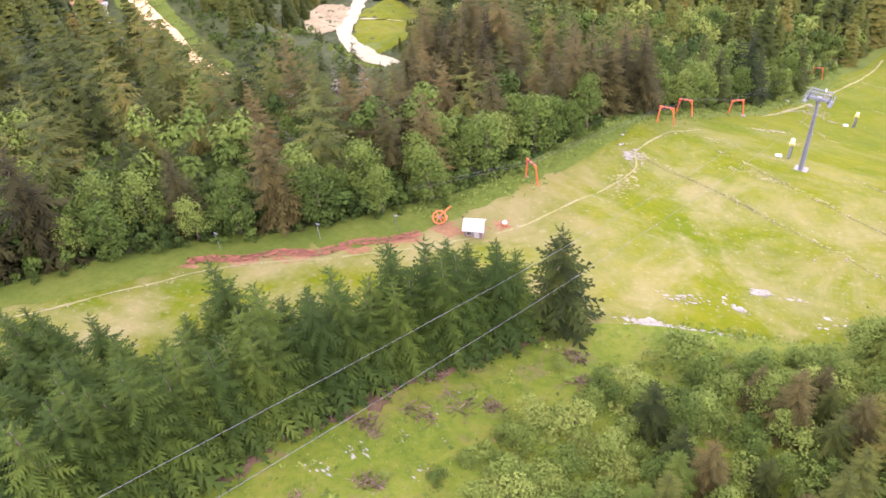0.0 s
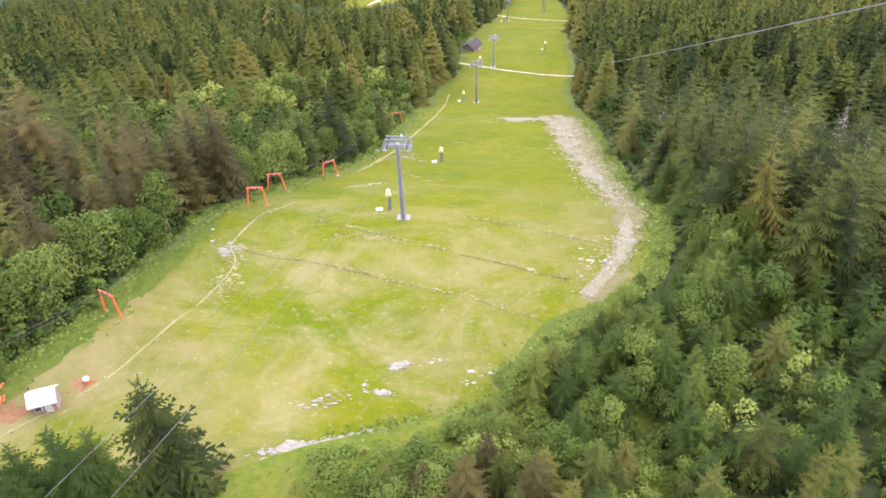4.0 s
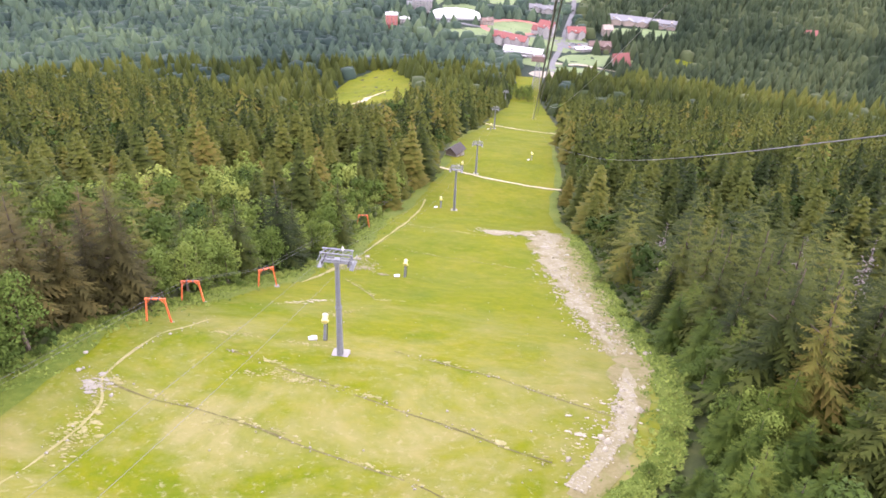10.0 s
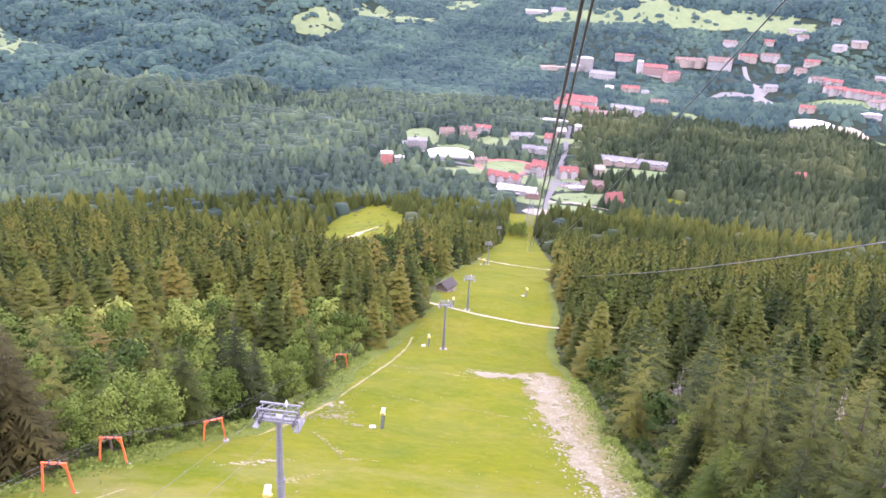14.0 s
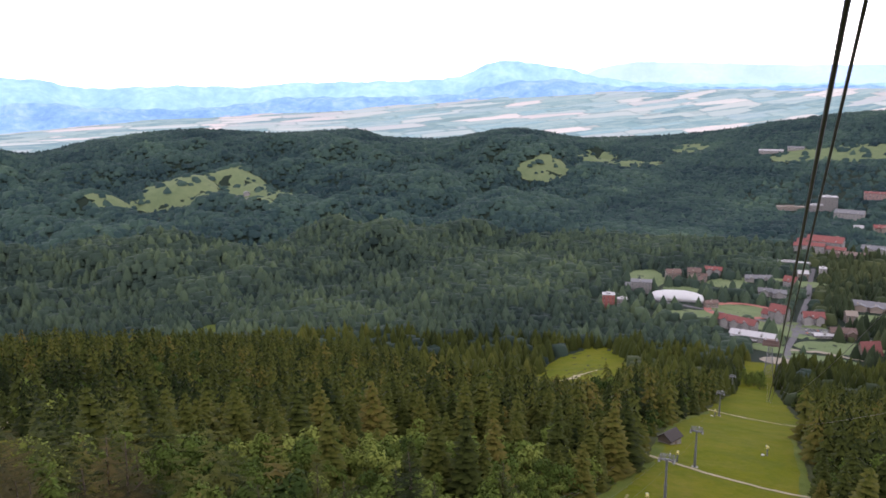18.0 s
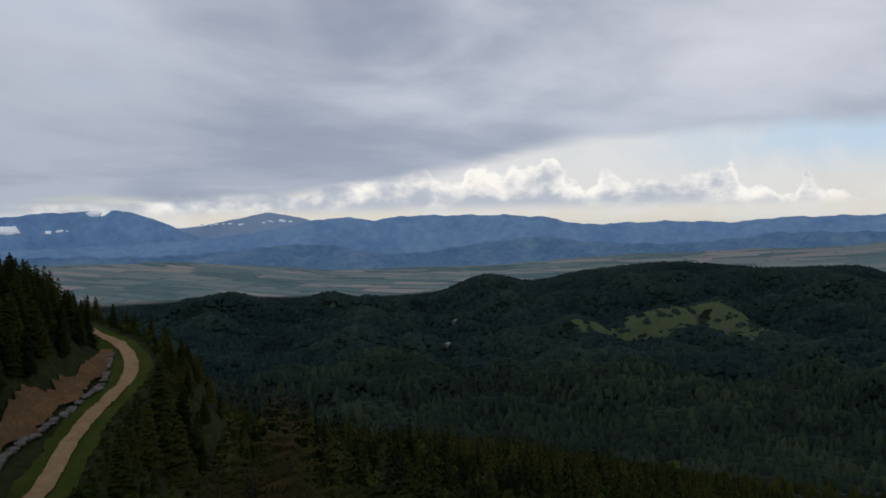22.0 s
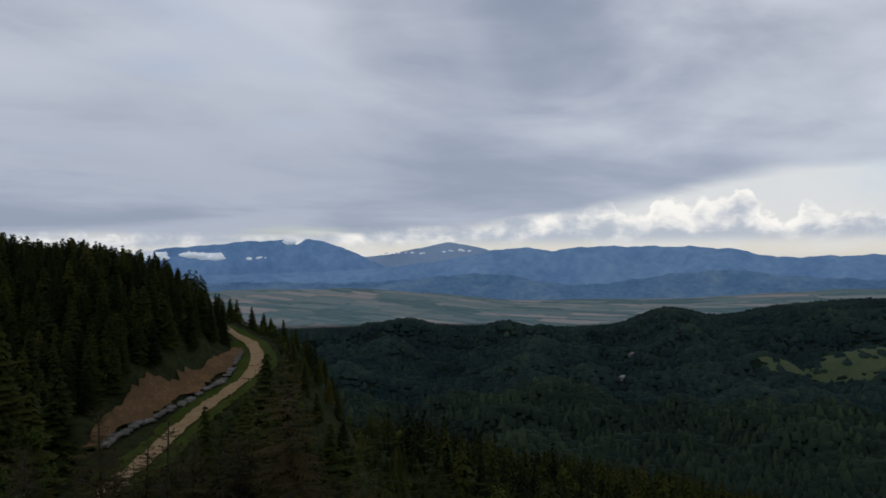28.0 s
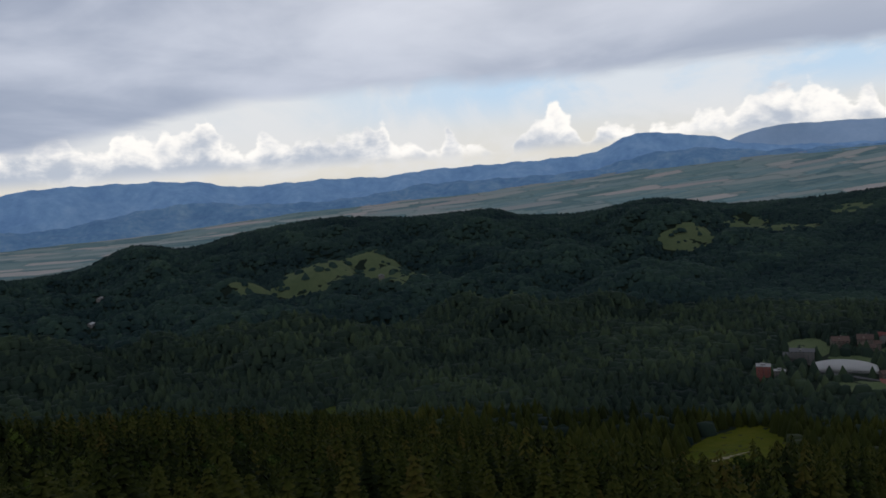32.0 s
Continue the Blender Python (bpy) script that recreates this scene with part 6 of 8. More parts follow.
def netting():
    """Safety net pulled down along the wood's edge: a crumpled strip of open mesh."""
    q, n = along([(-82, 41), (-76, 47), (-70, 53.5), (-64, 62), (-60.5, 66.5)], 0.5)
    rng = np.random.default_rng(3)
    k = np.linspace(-0.9, 0.9, 12)[None, :]
    wob = 0.35 * np.sin(np.arange(len(q)) * 0.31)[:, None]
    xs, ys = q[:, :1] + n[:, :1] * (k + wob), q[:, 1:] + n[:, 1:] * (k + wob)
    zs = land(xs, ys) + 0.42 + np.abs(rng.normal(0, 0.10, xs.shape))
    t = grid_tris(*xs.shape)
    keep = rng.random(len(t)) < 0.6
    ob = new("safety_net", tri_mesh("safety_net", np.stack([xs.ravel(), ys.ravel(), zs.ravel()], 1), t[keep], M_NET))
    tagged(ob, "orange-red safety netting lying along the slope's edge", "netting")
    ribbon("red_earth", [(-92, 28), (-81, 42), (-70, 53.5), (-59.5, 68), (-54, 75), (-50.5, 79)], [2.4, 3.4, 3.8, 4.0, 3.6, 2.0], M_RED_EARTH, 0.36, "bare reddish earth strip beside the hut", "earth", 1.0, 0.3)


netting()


def light_post(x, y, h=3.2):
    b = thing("lamp_post", Matrix.Translation(on_ground(x, y, 0.2)), "thin grey lamp post behind the safety netting", "lamp post", "lamp posts")
    bm = bmesh.new()
    tube(bm, (0, 0, -0.3), (0, 0, h), 0.06, 0.045, 6)
    part("post", bm, M_GALV, b)
    part("lamp_head", boxes((-0.1, 0.6, -0.09, 0.09, h - 0.02, h + 0.1), bevel=0.02), M_GALV, b)


for p in ((-81, 46), (-71.5, 56.5), (-64, 65)):
    light_post(*p)
light_post(-266, 270, 9.0)


# ---------------------------------------------------------------- barn beside the slope
def barn(x, y, turn, w, d, h, name="barn", label="dark weathered wooden barn with a steep roof at the slope's edge"):
    b = thing(name, Matrix.Translation(on_ground(x, y, 0.1)) @ pose(0, 0, 0, 0, 0, turn), label, "barn")
    part("foundation", boxes((-w / 2 - 0.1, w / 2 + 0.1, -d / 2 - 0.1, d / 2 + 0.1, -2.0, 1.7)), M_STONE, b, "pale stone base")
    n = int(w / 0.4)
    for s in (-1, 1):
        bm = bmesh.new()
        for k in range(n):
            x0 = -w / 2 + w * k / n
            box(bm, x0 + 0.01, x0 + w / n - 0.01, s * d / 2 - 0.04, s * d / 2 + 0.04, 1.7, h)
        part("plank_wall", bm, M_WOOD, b)
        part("end_wall", boxes((s * w / 2 - 0.06, s * w / 2 + 0.06, -d / 2 + 0.05, d / 2 - 0.05, 1.7, h)), M_WOOD, b)
    part("roof", gable_roof(w, d, h, 0.75, 0.7), M_SHINGLE, b, "dark weathered steep roof")
    for s in (-1, 1):
        part("gable", gable_ends(w, d, h, 0.75, s), M_WOOD, b)
    part("door", boxes((-0.9, 0.9, -d / 2 - 0.2, -d / 2 - 0.12, 0.4, 2.5), bevel=0.02), M_WOOD, b)
    return b


def gable_roof(w, d, h, pitch, over):
    """Two slabs that meet in a ridge along x."""
    bm = bmesh.new()
    rise = d / 2 * pitch
    for s in (-1, 1):
        y1, z1 = s * (d / 2 + over), h - over * pitch
        c = [(-w / 2 - over, y1, z1), (w / 2 + over, y1, z1), (w / 2 + over, 0, h + rise), (-w / 2 - over, 0, h + rise)]
        v = [bm.verts.new(p) for p in c] + [bm.verts.new((p[0], p[1], p[2] + 0.28)) for p in c]
        for f in ((0, 1, 2, 3), (4, 5, 6, 7), (0, 1, 5, 4), (1, 2, 6, 5), (2, 3, 7, 6), (3, 0, 4, 7)):
            bm.faces.new([v[i] for i in f])
    bmesh.ops.recalc_face_normals(bm, faces=bm.faces)
    return bm


def gable_ends(w, d, h, pitch, side):
    bm = bmesh.new()
    for s in (side,):
        c = [(s * w / 2, -d / 2, h), (s * w / 2, d / 2, h), (s * w / 2, 0, h + d / 2 * pitch)]
        v = [bm.verts.new(p) for p in c] + [bm.verts.new((p[0] - s * 0.25, p[1], p[2])) for p in c]
        for f in ((0, 1, 2), (5, 4, 3), (0, 1, 4, 3), (1, 2, 5, 4), (2, 0, 3, 5)):
            bm.faces.new([v[i] for i in f])
    bmesh.ops.recalc_face_normals(bm, faces=bm.faces)
    return bm


barn(-32.0, 386, 65, 7.5, 5.6, 3.2)

# ---------------------------------------------------------------- the resort village
WINDOW = {}


def window_meshes(w, h):
    """Frame and pane shared by all the windows of that size."""
    if (w, h) not in WINDOW:
        f = bpy.data.meshes.new("window")
        bm = boxes((-w / 2, w / 2, -0.08, 0.05, -h / 2, -h / 2 + 0.12), (-w / 2, w / 2, -0.08, 0.05, h / 2 - 0.12, h / 2), (-w / 2, -w / 2 + 0.12, -0.08, 0.05, -h / 2, h / 2), (w / 2 - 0.12, w / 2, -0.08, 0.05, -h / 2, h / 2), (-0.05, 0.05, -0.06, 0.05, -h / 2, h / 2))
        bm.to_mesh(f)
        bm.free()
        f.materials.append(M_SHEET)
        p = bpy.data.meshes.new("pane")
        bm = boxes((-w / 2 + 0.06, w / 2 - 0.06, -0.03, 0.03, -h / 2 + 0.06, h / 2 - 0.06))
        bm.to_mesh(p)
        bm.free()
        p.materials.append(M_GLASS)
        WINDOW[(w, h)] = (f, p)
    return WINDOW[(w, h)]


def house(name, x, y, turn, w, d, floors, roof, label, wall=None, flat=False, pitch=0.6, bays=None, balconies=False, wing=0.0, blocks=()):
    """A building with storeys of windows, eaves, roof and chimneys."""
    wall = wall or M_WALL
    h = 3.0 * floors + 0.6
    b = thing(name, Matrix.Translation(on_ground(x, y, 0.0)) @ pose(0, 0, 0, 0, 0, turn), label, "building")
    BUILT.append((x, y, max(w, d) * 0.5 + 2))
    part("wall", boxes((-w / 2, w / 2, -d / 2, d / 2, -4, h), bevel=0.05), wall, b)
    part("plinth", boxes((-w / 2 - 0.12, w / 2 + 0.12, -d / 2 - 0.12, d / 2 + 0.12, -4, 0.7)), M_CONCRETE, b)
    if flat:
        part("roof", boxes((-w / 2 - 0.5, w / 2 + 0.5, -d / 2 - 0.5, d / 2 + 0.5, h, h + 0.5), (-w * 0.2, w * 0.15, -d * 0.2, d * 0.2, h + 0.5, h + 2.4), bevel=0.05), roof, b)
    else:
        r = part("roof", gable_roof(w, d, h, pitch, 0.9), roof, b)
        for s in (-1, 1):
            part("gable", gable_ends(w, d, h, pitch, s), wall, b)
        for k in range(max(1, int(w / 16))):
            cx = -w / 2 + w * (k + 0.5) / max(1, int(w / 16)) + 1.4
            part("chimney", boxes((cx - 0.45, cx + 0.45, 0.8, 1.7, h + d * pitch * 0.2, h + d * pitch / 2 + 1.2), bevel=0.03), M_CONCRETE, r, "pale chimney")
            if w > 12:
                dm = part("dormer", boxes((cx - 4.0, cx - 1.8, -d / 2 + 0.6, -d * 0.1, h + 0.3, h + 2.4), bevel=0.02), wall, r)
    far = y > 1400 or x < -1000
    n = bays or max(2, int(w / (6.5 if far else 4.2)))
    fm, pm = window_meshes(1.5, 1.5)
    for f in range(floors):
        z = 0.6 + 3.0 * f + 1.7
        for k in range(n):
            o = new("window", fm)
            o.parent, o.matrix_basis = b, pose(-w / 2 + w * (k + 0.5) / n, -d / 2 - 0.03, z)
            q = new("pane", pm)
            q.parent = o
        if balconies and f:
            part("balcony", boxes((-w / 2 + 0.6, w / 2 - 0.6, -d / 2 - 1.2, -d / 2 - 0.05, z - 1.15, z - 0.95), (-w / 2 + 0.6, w / 2 - 0.6, -d / 2 - 1.25, -d / 2 - 1.15, z - 0.95, z - 0.1)), wall, b)
        for s in () if far else (-1, 1):
            for k in range(max(1, int(d / 7))):
                o = new("window", fm)
                o.parent, o.matrix_basis = b, pose(s * (w / 2 + 0.03), -d / 2 + d * (k + 0.5) / max(1, int(d / 7)), z, 0, 0, s * 90)
                q = new("pane", pm)
                q.parent = o
    # lower and higher blocks that step off the main one
    for bx, by, bw, bd, bf, bt in blocks:
        bh = 3.0 * bf + 0.6
        m = pose(bx, by, 0, 0, 0, bt)
        part("block_wall", boxes((-bw / 2, bw / 2, -bd / 2, bd / 2, -4, bh), bevel=0.05), wall, b).matrix_basis = m
        part("block_roof", gable_roof(bw, bd, bh, pitch, 0.7), roof, b).matrix_basis = m
        for sd in (-1, 1):
            part("gable", gable_ends(bw, bd, bh, pitch, sd), wall, b).matrix_basis = m
        for f in range(bf):
            for k in range(max(2, int(bw / 5))):
                o = new("window", fm)
                o.parent, o.matrix_basis = b, m @ pose(-bw / 2 + bw * (k + 0.5) / max(2, int(bw / 5)), -bd / 2 - 0.03, 0.6 + 3.0 * f + 1.7)
                q = new("pane", pm)
                q.parent = o
    if wing:
        part("entrance_canopy", boxes((-wing / 2, wing / 2, -d / 2 - 3.5, -d / 2 - 0.02, 3.0, 3.4), bevel=0.05), roof, b)
    return b


def tent_hall(name, x, y, turn, w, d, h, label):
    b = thing(name, Matrix.Translation(on_ground(x, y, 0)) @ pose(0, 0, 0, 0, 0, turn), label, "hall")
    BUILT.append((x, y, max(w, d) * 0.6))
    bm = bmesh.new()
    nu, nv = 25, 13
    vs = []
    for i in range(nu):
        u = -1 + 2 * i / (nu - 1)
        row = []
        for j in range(nv):
            a = math.pi * j / (nv - 1)
            k = (1 - 0.7 * abs(u) ** 2.4) * (1 + 0.02 * math.cos(u * 18))
            row.append(bm.verts.new((u * w / 2, -math.cos(a) * d / 2 * (1 - 0.1 * abs(u) ** 6), 2.2 + (h - 2.2) * math.sin(a) * k)))
        vs.append(row)
    for i in range(nu - 1):
        for j in range(nv - 1):
            bm.faces.new((vs[i][j], vs[i + 1][j], vs[i + 1][j + 1], vs[i][j + 1]))
    bmesh.ops.solidify(bm, geom=bm.faces[:], thickness=0.2)
    part("membrane_roof", bm, M_TENT, b, "white membrane roof", smooth=True)
    part("side_wall", boxes((-w / 2 + 0.3, w / 2 - 0.3, -d / 2 + 0.3, d / 2 - 0.3, -3, 2.4)), M_SHEET, b)
    for s in (-1, 1):
        bm = bmesh.new()
        vs = [bm.verts.new((s * (w / 2 - 0.35), -math.cos(math.pi * j / 12) * d / 2 * 0.88, 2.2 + (h - 2.2) * 0.29 * math.sin(math.pi * j / 12))) for j in range(13)]
        bm.faces.new(vs)
        bmesh.ops.solidify(bm, geom=bm.faces[:], thickness=0.15)
        part("end_wall", bm, M_SHEET, b)
    return b


house("apartment_tower", -186, 1064, 12, 15, 13, 6, M_SHEET, "tall white and red apartment block with a flat roof", M_REDWALL, flat=True, balconies=True)
house("annex", -172, 1082, 12, 12, 9, 3, M_SHEET, "low white annex beside the apartment block", flat=True)
house("apartment_house", -161, 1165, 8, 27, 14, 5, M_GREY_ROOF, "white apartment house with balconies and a grey roof", balconies=True, pitch=0.35, blocks=((-15, 4, 12, 12, 3, 0),))
house("guest_house", -130, 1258, 20, 20, 14, 4, M_BROWN_ROOF, "cream guest house with a brown roof", M_CREAM, balconies=True, blocks=((4, -5, 9, 8, 3, 90),))
house("guest_house", -101, 1262, 5, 18, 15, 5, M_BROWN_ROOF, "brown-roofed guest house with a cross gable", M_CREAM, blocks=((-2, -8, 8, 9, 4, 90), (12, 0, 12, 10, 3, 0)))
house("guest_house", -78, 1308, 0, 24, 13, 3, M_RED_ROOF, "white guest house with a bright red roof", blocks=((-5, -5, 8, 8, 3, 90), (6, -5, 8, 8, 3, 90)))
house("guest_house", -98, 1246, 30, 20, 11, 2, M_BROWN_ROOF, "low house with a wide brown roof", M_CREAM)
tent_hall("tennis_hall", -113, 1146, 10, 70, 30, 12, "large white membrane tennis hall among trees")
house("small_house", -66, 1118, 30, 16, 9, 2, M_BROWN_ROOF, "small brown-roofed house beside the track", M_CREAM)
house("row_hotel", -30, 1030, -22, 44, 13, 3, M_RED_ROOF, "long white hotel with a red dormered roof", balconies=True, pitch=0.75, blocks=((-12, -5, 8, 8, 3, 90), (0, -5, 8, 8, 3, 90), (13, -5, 8, 8, 3, 90)))
house("ski_station", -12, 990, -8, 46, 20, 2, M_SHEET, "broad low ski station with a white sheet roof", pitch=0.3, wing=12, blocks=((-16, -10, 12, 12, 1, 0),))
house("chalet", 14, 1086, -25, 20, 15, 4, M_RED_ROOF, "white chalet hotel with a steep red roof", pitch=0.95, balconies=True, blocks=((5, -7, 9, 8, 4, 90), (-14, 0, 11, 10, 2, 0)))
house("chalet", 51, 1084, 12, 23, 14, 3, M_RED_ROOF, "white chalet hotel with a red hipped roof", pitch=0.8, balconies=True, blocks=((-7, -6, 7, 8, 3, 90), (6, -6, 7, 8, 3, 90)))
house("chalet", 28, 1262, -20, 16, 13, 4, M_RED_ROOF, "tall white chalet with a red roof beside the road", pitch=0.9)
for i, (x, y, tn) in enumerate(((-24, 1290, 12), (-5, 1294, 12), (-4, 1212, 6), (14, 1208, 6))):
    house("grey_villa", x, y, tn, 17, 11, 2, M_GREY_ROOF, "white villa with a grey roof among spruces", pitch=0.7, blocks=((0, -4, 6, 7, 2, 90),))
house("small_house", 45, 1336, 10, 14, 12, 3, M_SHEET, "white house beside the avenue", M_CREAM)
house("small_house", 72, 1350, 0, 10, 12, 5, M_SHEET, "narrow white house beside the avenue", flat=True)
house("sports_centre", 128, 1184, -8, 60, 24, 2, M_GREY_ROOF, "wide grey-roofed sports centre", M_CREAM, pitch=0.35, blocks=((-18, -9, 14, 14, 2, 90), (0, -9, 14, 14, 2, 90), (18, -9, 14, 14, 2, 90)))
house("sports_annex", 176, 1176, -8, 38, 18, 2, M_GREY_ROOF, "grey-roofed annex of the sports centre", M_CREAM, pitch=0.3, blocks=((-8, -7, 12, 12, 1, 90), (8, -7, 12, 12, 1, 90)))
house("restaurant", 80, 1040, 10, 26, 13, 2, M_BROWN_ROOF, "wooden restaurant with a brown roof", M_WOOD, wing=14, blocks=((8, -6, 10, 9, 2, 90),))
house("kiosk", 62, 1030, 14, 24, 10, 1, M_SHEET, "low terrace kiosk with a white roof", pitch=0.25)
house("small_house", 93, 1112, 10, 12, 14, 3, M_CREAM, "cream house at the wood's edge", M_CREAM)
house("timber_hall", 101, 976, 25, 20, 15, 1, M_RED_ROOF, "timber hall with a very steep bright red roof", M_WOOD, pitch=1.6)
house("grand_hotel", 84, 1560, -12, 56, 28, 6, M_RED_ROOF, "grand hotel with stepped red roofs and balconies", balconies=True, pitch=0.55,
      blocks=((-32, -6, 22, 26, 4, 0), (-14, -20, 34, 16, 4, 0), (20, -20, 30, 14, 3, 0), (16, 8, 14, 14, 7, 90), (-40, -16, 12, 16, 3, 0)))
house("conference_hall", 122, 1528, -8, 50, 30, 2, M_BROWN_ROOF, "low conference hall with a brown roof", M_CREAM, pitch=0.2)
house("conference_hall", 172, 1582, -14, 60, 24, 3, M_GREY_ROOF, "pale gabled hall beside the grand hotel", pitch=0.35, blocks=((-18, -10, 16, 16, 3, 90), (2, -10, 16, 16, 3, 90), (22, -10, 14, 14, 2, 90)))
house("entrance_pavilion", 31, 1438, 0, 62, 9, 1, M_SHEET, "long low pavilion with a pale roof across the avenue", flat=True)
house("stepped_hotel", 104, 1955, 8, 34, 24, 10, M_SHEET, "high white terraced hotel", flat=True, balconies=True)
house("stepped_hotel_wing", 78, 1930, 8, 30, 20, 6, M_SHEET, "white terraced wing of the high hotel", flat=True, balconies=True)
house("hotel_block", 142, 1884, -12, 54, 34, 4, M_GREY_ROOF, "white hotel block with a vaulted grey roof", pitch=0.3)
house("hotel_block", 32, 1955, 10, 56, 18, 2, M_CREAM, "low cream hotel block at the wood's edge", M_CREAM, flat=True)
house("small_house", 151, 1780, 0, 16, 12, 2, M_SHEET, "small white house below the hotels")
house("villa", 195, 1786, 5, 36, 16, 3, M_RED_ROOF, "red-roofed villa with a cross gable below the hotels", M_CREAM, blocks=((0, -7, 12, 12, 3, 90),))
house("small_house", 224, 1770, 5, 14, 12, 3, M_GREY_ROOF, "narrow grey-roofed house below the hotels")
house("villa", 244, 1700, 10, 34, 16, 2, M_BROWN_ROOF, "villa with a wide brown roof on the wooded slope", M_CREAM)
house("red_hotel", 258, 1934, -6, 56, 22, 6, M_RED_ROOF, "hotel with red roof and pink walls", M_PINK, balconies=True, pitch=0.5)
house("red_hotel_wing", 294, 1912, 30, 34, 20, 6, M_RED_ROOF, "red-roofed terraced wing of the pink hotel", M_PINK, balconies=True, pitch=0.35)
house("hotel_tower", 226, 1930, 0, 12, 18, 9, M_SHEET, "narrow white stair tower of the hotel", flat=True)
house("hotel_block", 198, 2020, 0, 42, 18, 5, M_RED_ROOF, "pale hotel with a pink-red roof", M_PINK, pitch=0.3)
house("dark_hotel", 358, 2075, 6, 70, 26, 4, M_BROWN_ROOF, "large hotel with dark brown roofs", M_CREAM, pitch=0.45, blocks=((-20, -12, 20, 18, 4, 90), (16, -12, 20, 18, 4, 90)))
house("dark_hotel_wing", 424, 2052, -14, 54, 26, 5, M_BROWN_ROOF, "brown-roofed wing with a pale gable", M_WALL, pitch=0.8, blocks=((18, -12, 18, 18, 6, 90),))
for x, y, w, fl in ((491, 2080, 40, 4), (548, 2102, 42, 4), (565, 2044, 30, 4), (595, 2004, 24, 3), (492, 1844, 26, 3), (627, 2040, 32, 3), (694, 2080, 30, 3), (739, 2092, 34, 3), (507, 1632, 26, 3), (676, 1752, 34, 3)):
    house("villa", x, y, (x * 7) % 30 - 15, w, 15, fl, (M_RED_ROOF, M_BROWN_ROOF, M_GREY_ROOF)[(x + y) % 3], "villa with pitched roof in the spread-out resort", (M_WALL, M_CREAM)[x % 2], pitch=0.6, blocks=((w * 0.2, -6, w * 0.3, 10, fl, 90),))
house("small_house", 356, 1133, 10, 14, 10, 2, M_RED_ROOF, "lone red-roofed house in the wood", M_WOOD, pitch=1.0)
house("white_block", 614, 1612, 8, 36, 14, 2, M_SHEET, "low white block beside the sports field", flat=True)
for x, y, w, tn in ((596, 1882, 34, 10), (624, 1868, 36, -15), (607, 1800, 42, 5), (640, 1790, 38, -10), (672, 1790, 44, 8), (700, 1800, 36, 0)):
    house("terrace_house", x, y, tn, w, 15, 4, M_RED_ROOF if w > 35 else M_BROWN_ROOF, "white terraced guest house with a pink-red roof", M_WALL, pitch=0.6, balconies=True, blocks=((-w * 0.25, -6, 9, 9, 4, 90), (w * 0.2, -6, 9, 9, 3, 90)))
tent_hall("ice_rink_hall", 500, 1560, -12, 78, 36, 13, "white membrane hall beside a sandy field")
rngv = np.random.default_rng(8)
for x, y in ((760, 1960), (800, 2030), (840, 1900), (780, 1830), (560, 2180), (640, 2190), (720, 2220), (470, 2190), (880, 2140)):
    house("villa", x, y, float(rngv.uniform(-35, 35)), float(rngv.uniform(18, 34)), float(rngv.uniform(12, 17)), int(rngv.integers(2, 5)), (M_RED_ROOF, M_BROWN_ROOF, M_RED_ROOF, M_GREY_ROOF)[int(rngv.integers(0, 4))],
          "villa with pitched roof in the spread-out resort", (M_WALL, M_CREAM, M_WALL)[int(rngv.integers(0, 3))], pitch=float(rngv.uniform(0.5, 0.8)))
for x, y, w in ((-1739, 1288, 36), (-1481, 1088, 24), (-1215, 1650, 24), (-1195, 1690, 18), (-1150, 1640, 20), (-20, 2395, 60), (40, 2400, 40), (640, 2250, 40)):
    house("farmstead", x, y, -50 if x < -500 else 0, w, 9 if x < -1400 else 14, 1 if x < -1400 else 2, M_SHEET if w > 50 or x < -1400 else M_GREY_ROOF, "pale farm building on the hill pasture", pitch=0.4)

# streets, squares and sports grounds
AVENUE = [(26, 880), (23, 955), (31, 1021), (42, 1139), (49, 1207), (54, 1301), (62, 1412)]
STREETS += [(AVENUE, 9), ([(25, 962), (55, 966), (76, 957)], 7), ([(36, 1060), (-40, 1090), (-150, 1130)], 7), ([(486, 1745), (462, 1810), (472, 1850), (479, 2050)], 15), ([(462, 1815), (405, 1828), (350, 1778)], 12), ([(445, 1760), (460, 1815)], 14)]
ribbon("village_street", AVENUE, 7, M_ASPHALT, 0.55, "grey asphalt village avenue", "road", 6, 0.02)
ribbon("village_street", [(25, 962), (40, 964), (55, 966), (76, 957), (100, 950)], 7, M_SAND, 0.6, "pale forecourt road", "road", 6, 0.05)
ribbon("village_street", [(36, 1060), (0, 1075), (-40, 1090), (-90, 1110), (-150, 1130)], 7, M_ASPHALT, 0.5, "asphalt side street between hotels", "road", 6, 0.02)
ribbon("village_street", [(488, 1735), (476, 1770), (458, 1815), (468, 1850), (474, 1930), (480, 2050)], [10, 26, 44, 26, 14, 10], M_SAND_ASPHALT, 0.7, "broad grey street among woods", "road", 8, 0.1)
ribbon("village_street", [(462, 1815), (430, 1826), (400, 1826), (350, 1778)], [24, 22, 12, 6], M_SAND_ASPHALT, 0.7, "grey street with parked cars", "road", 8, 0.1)
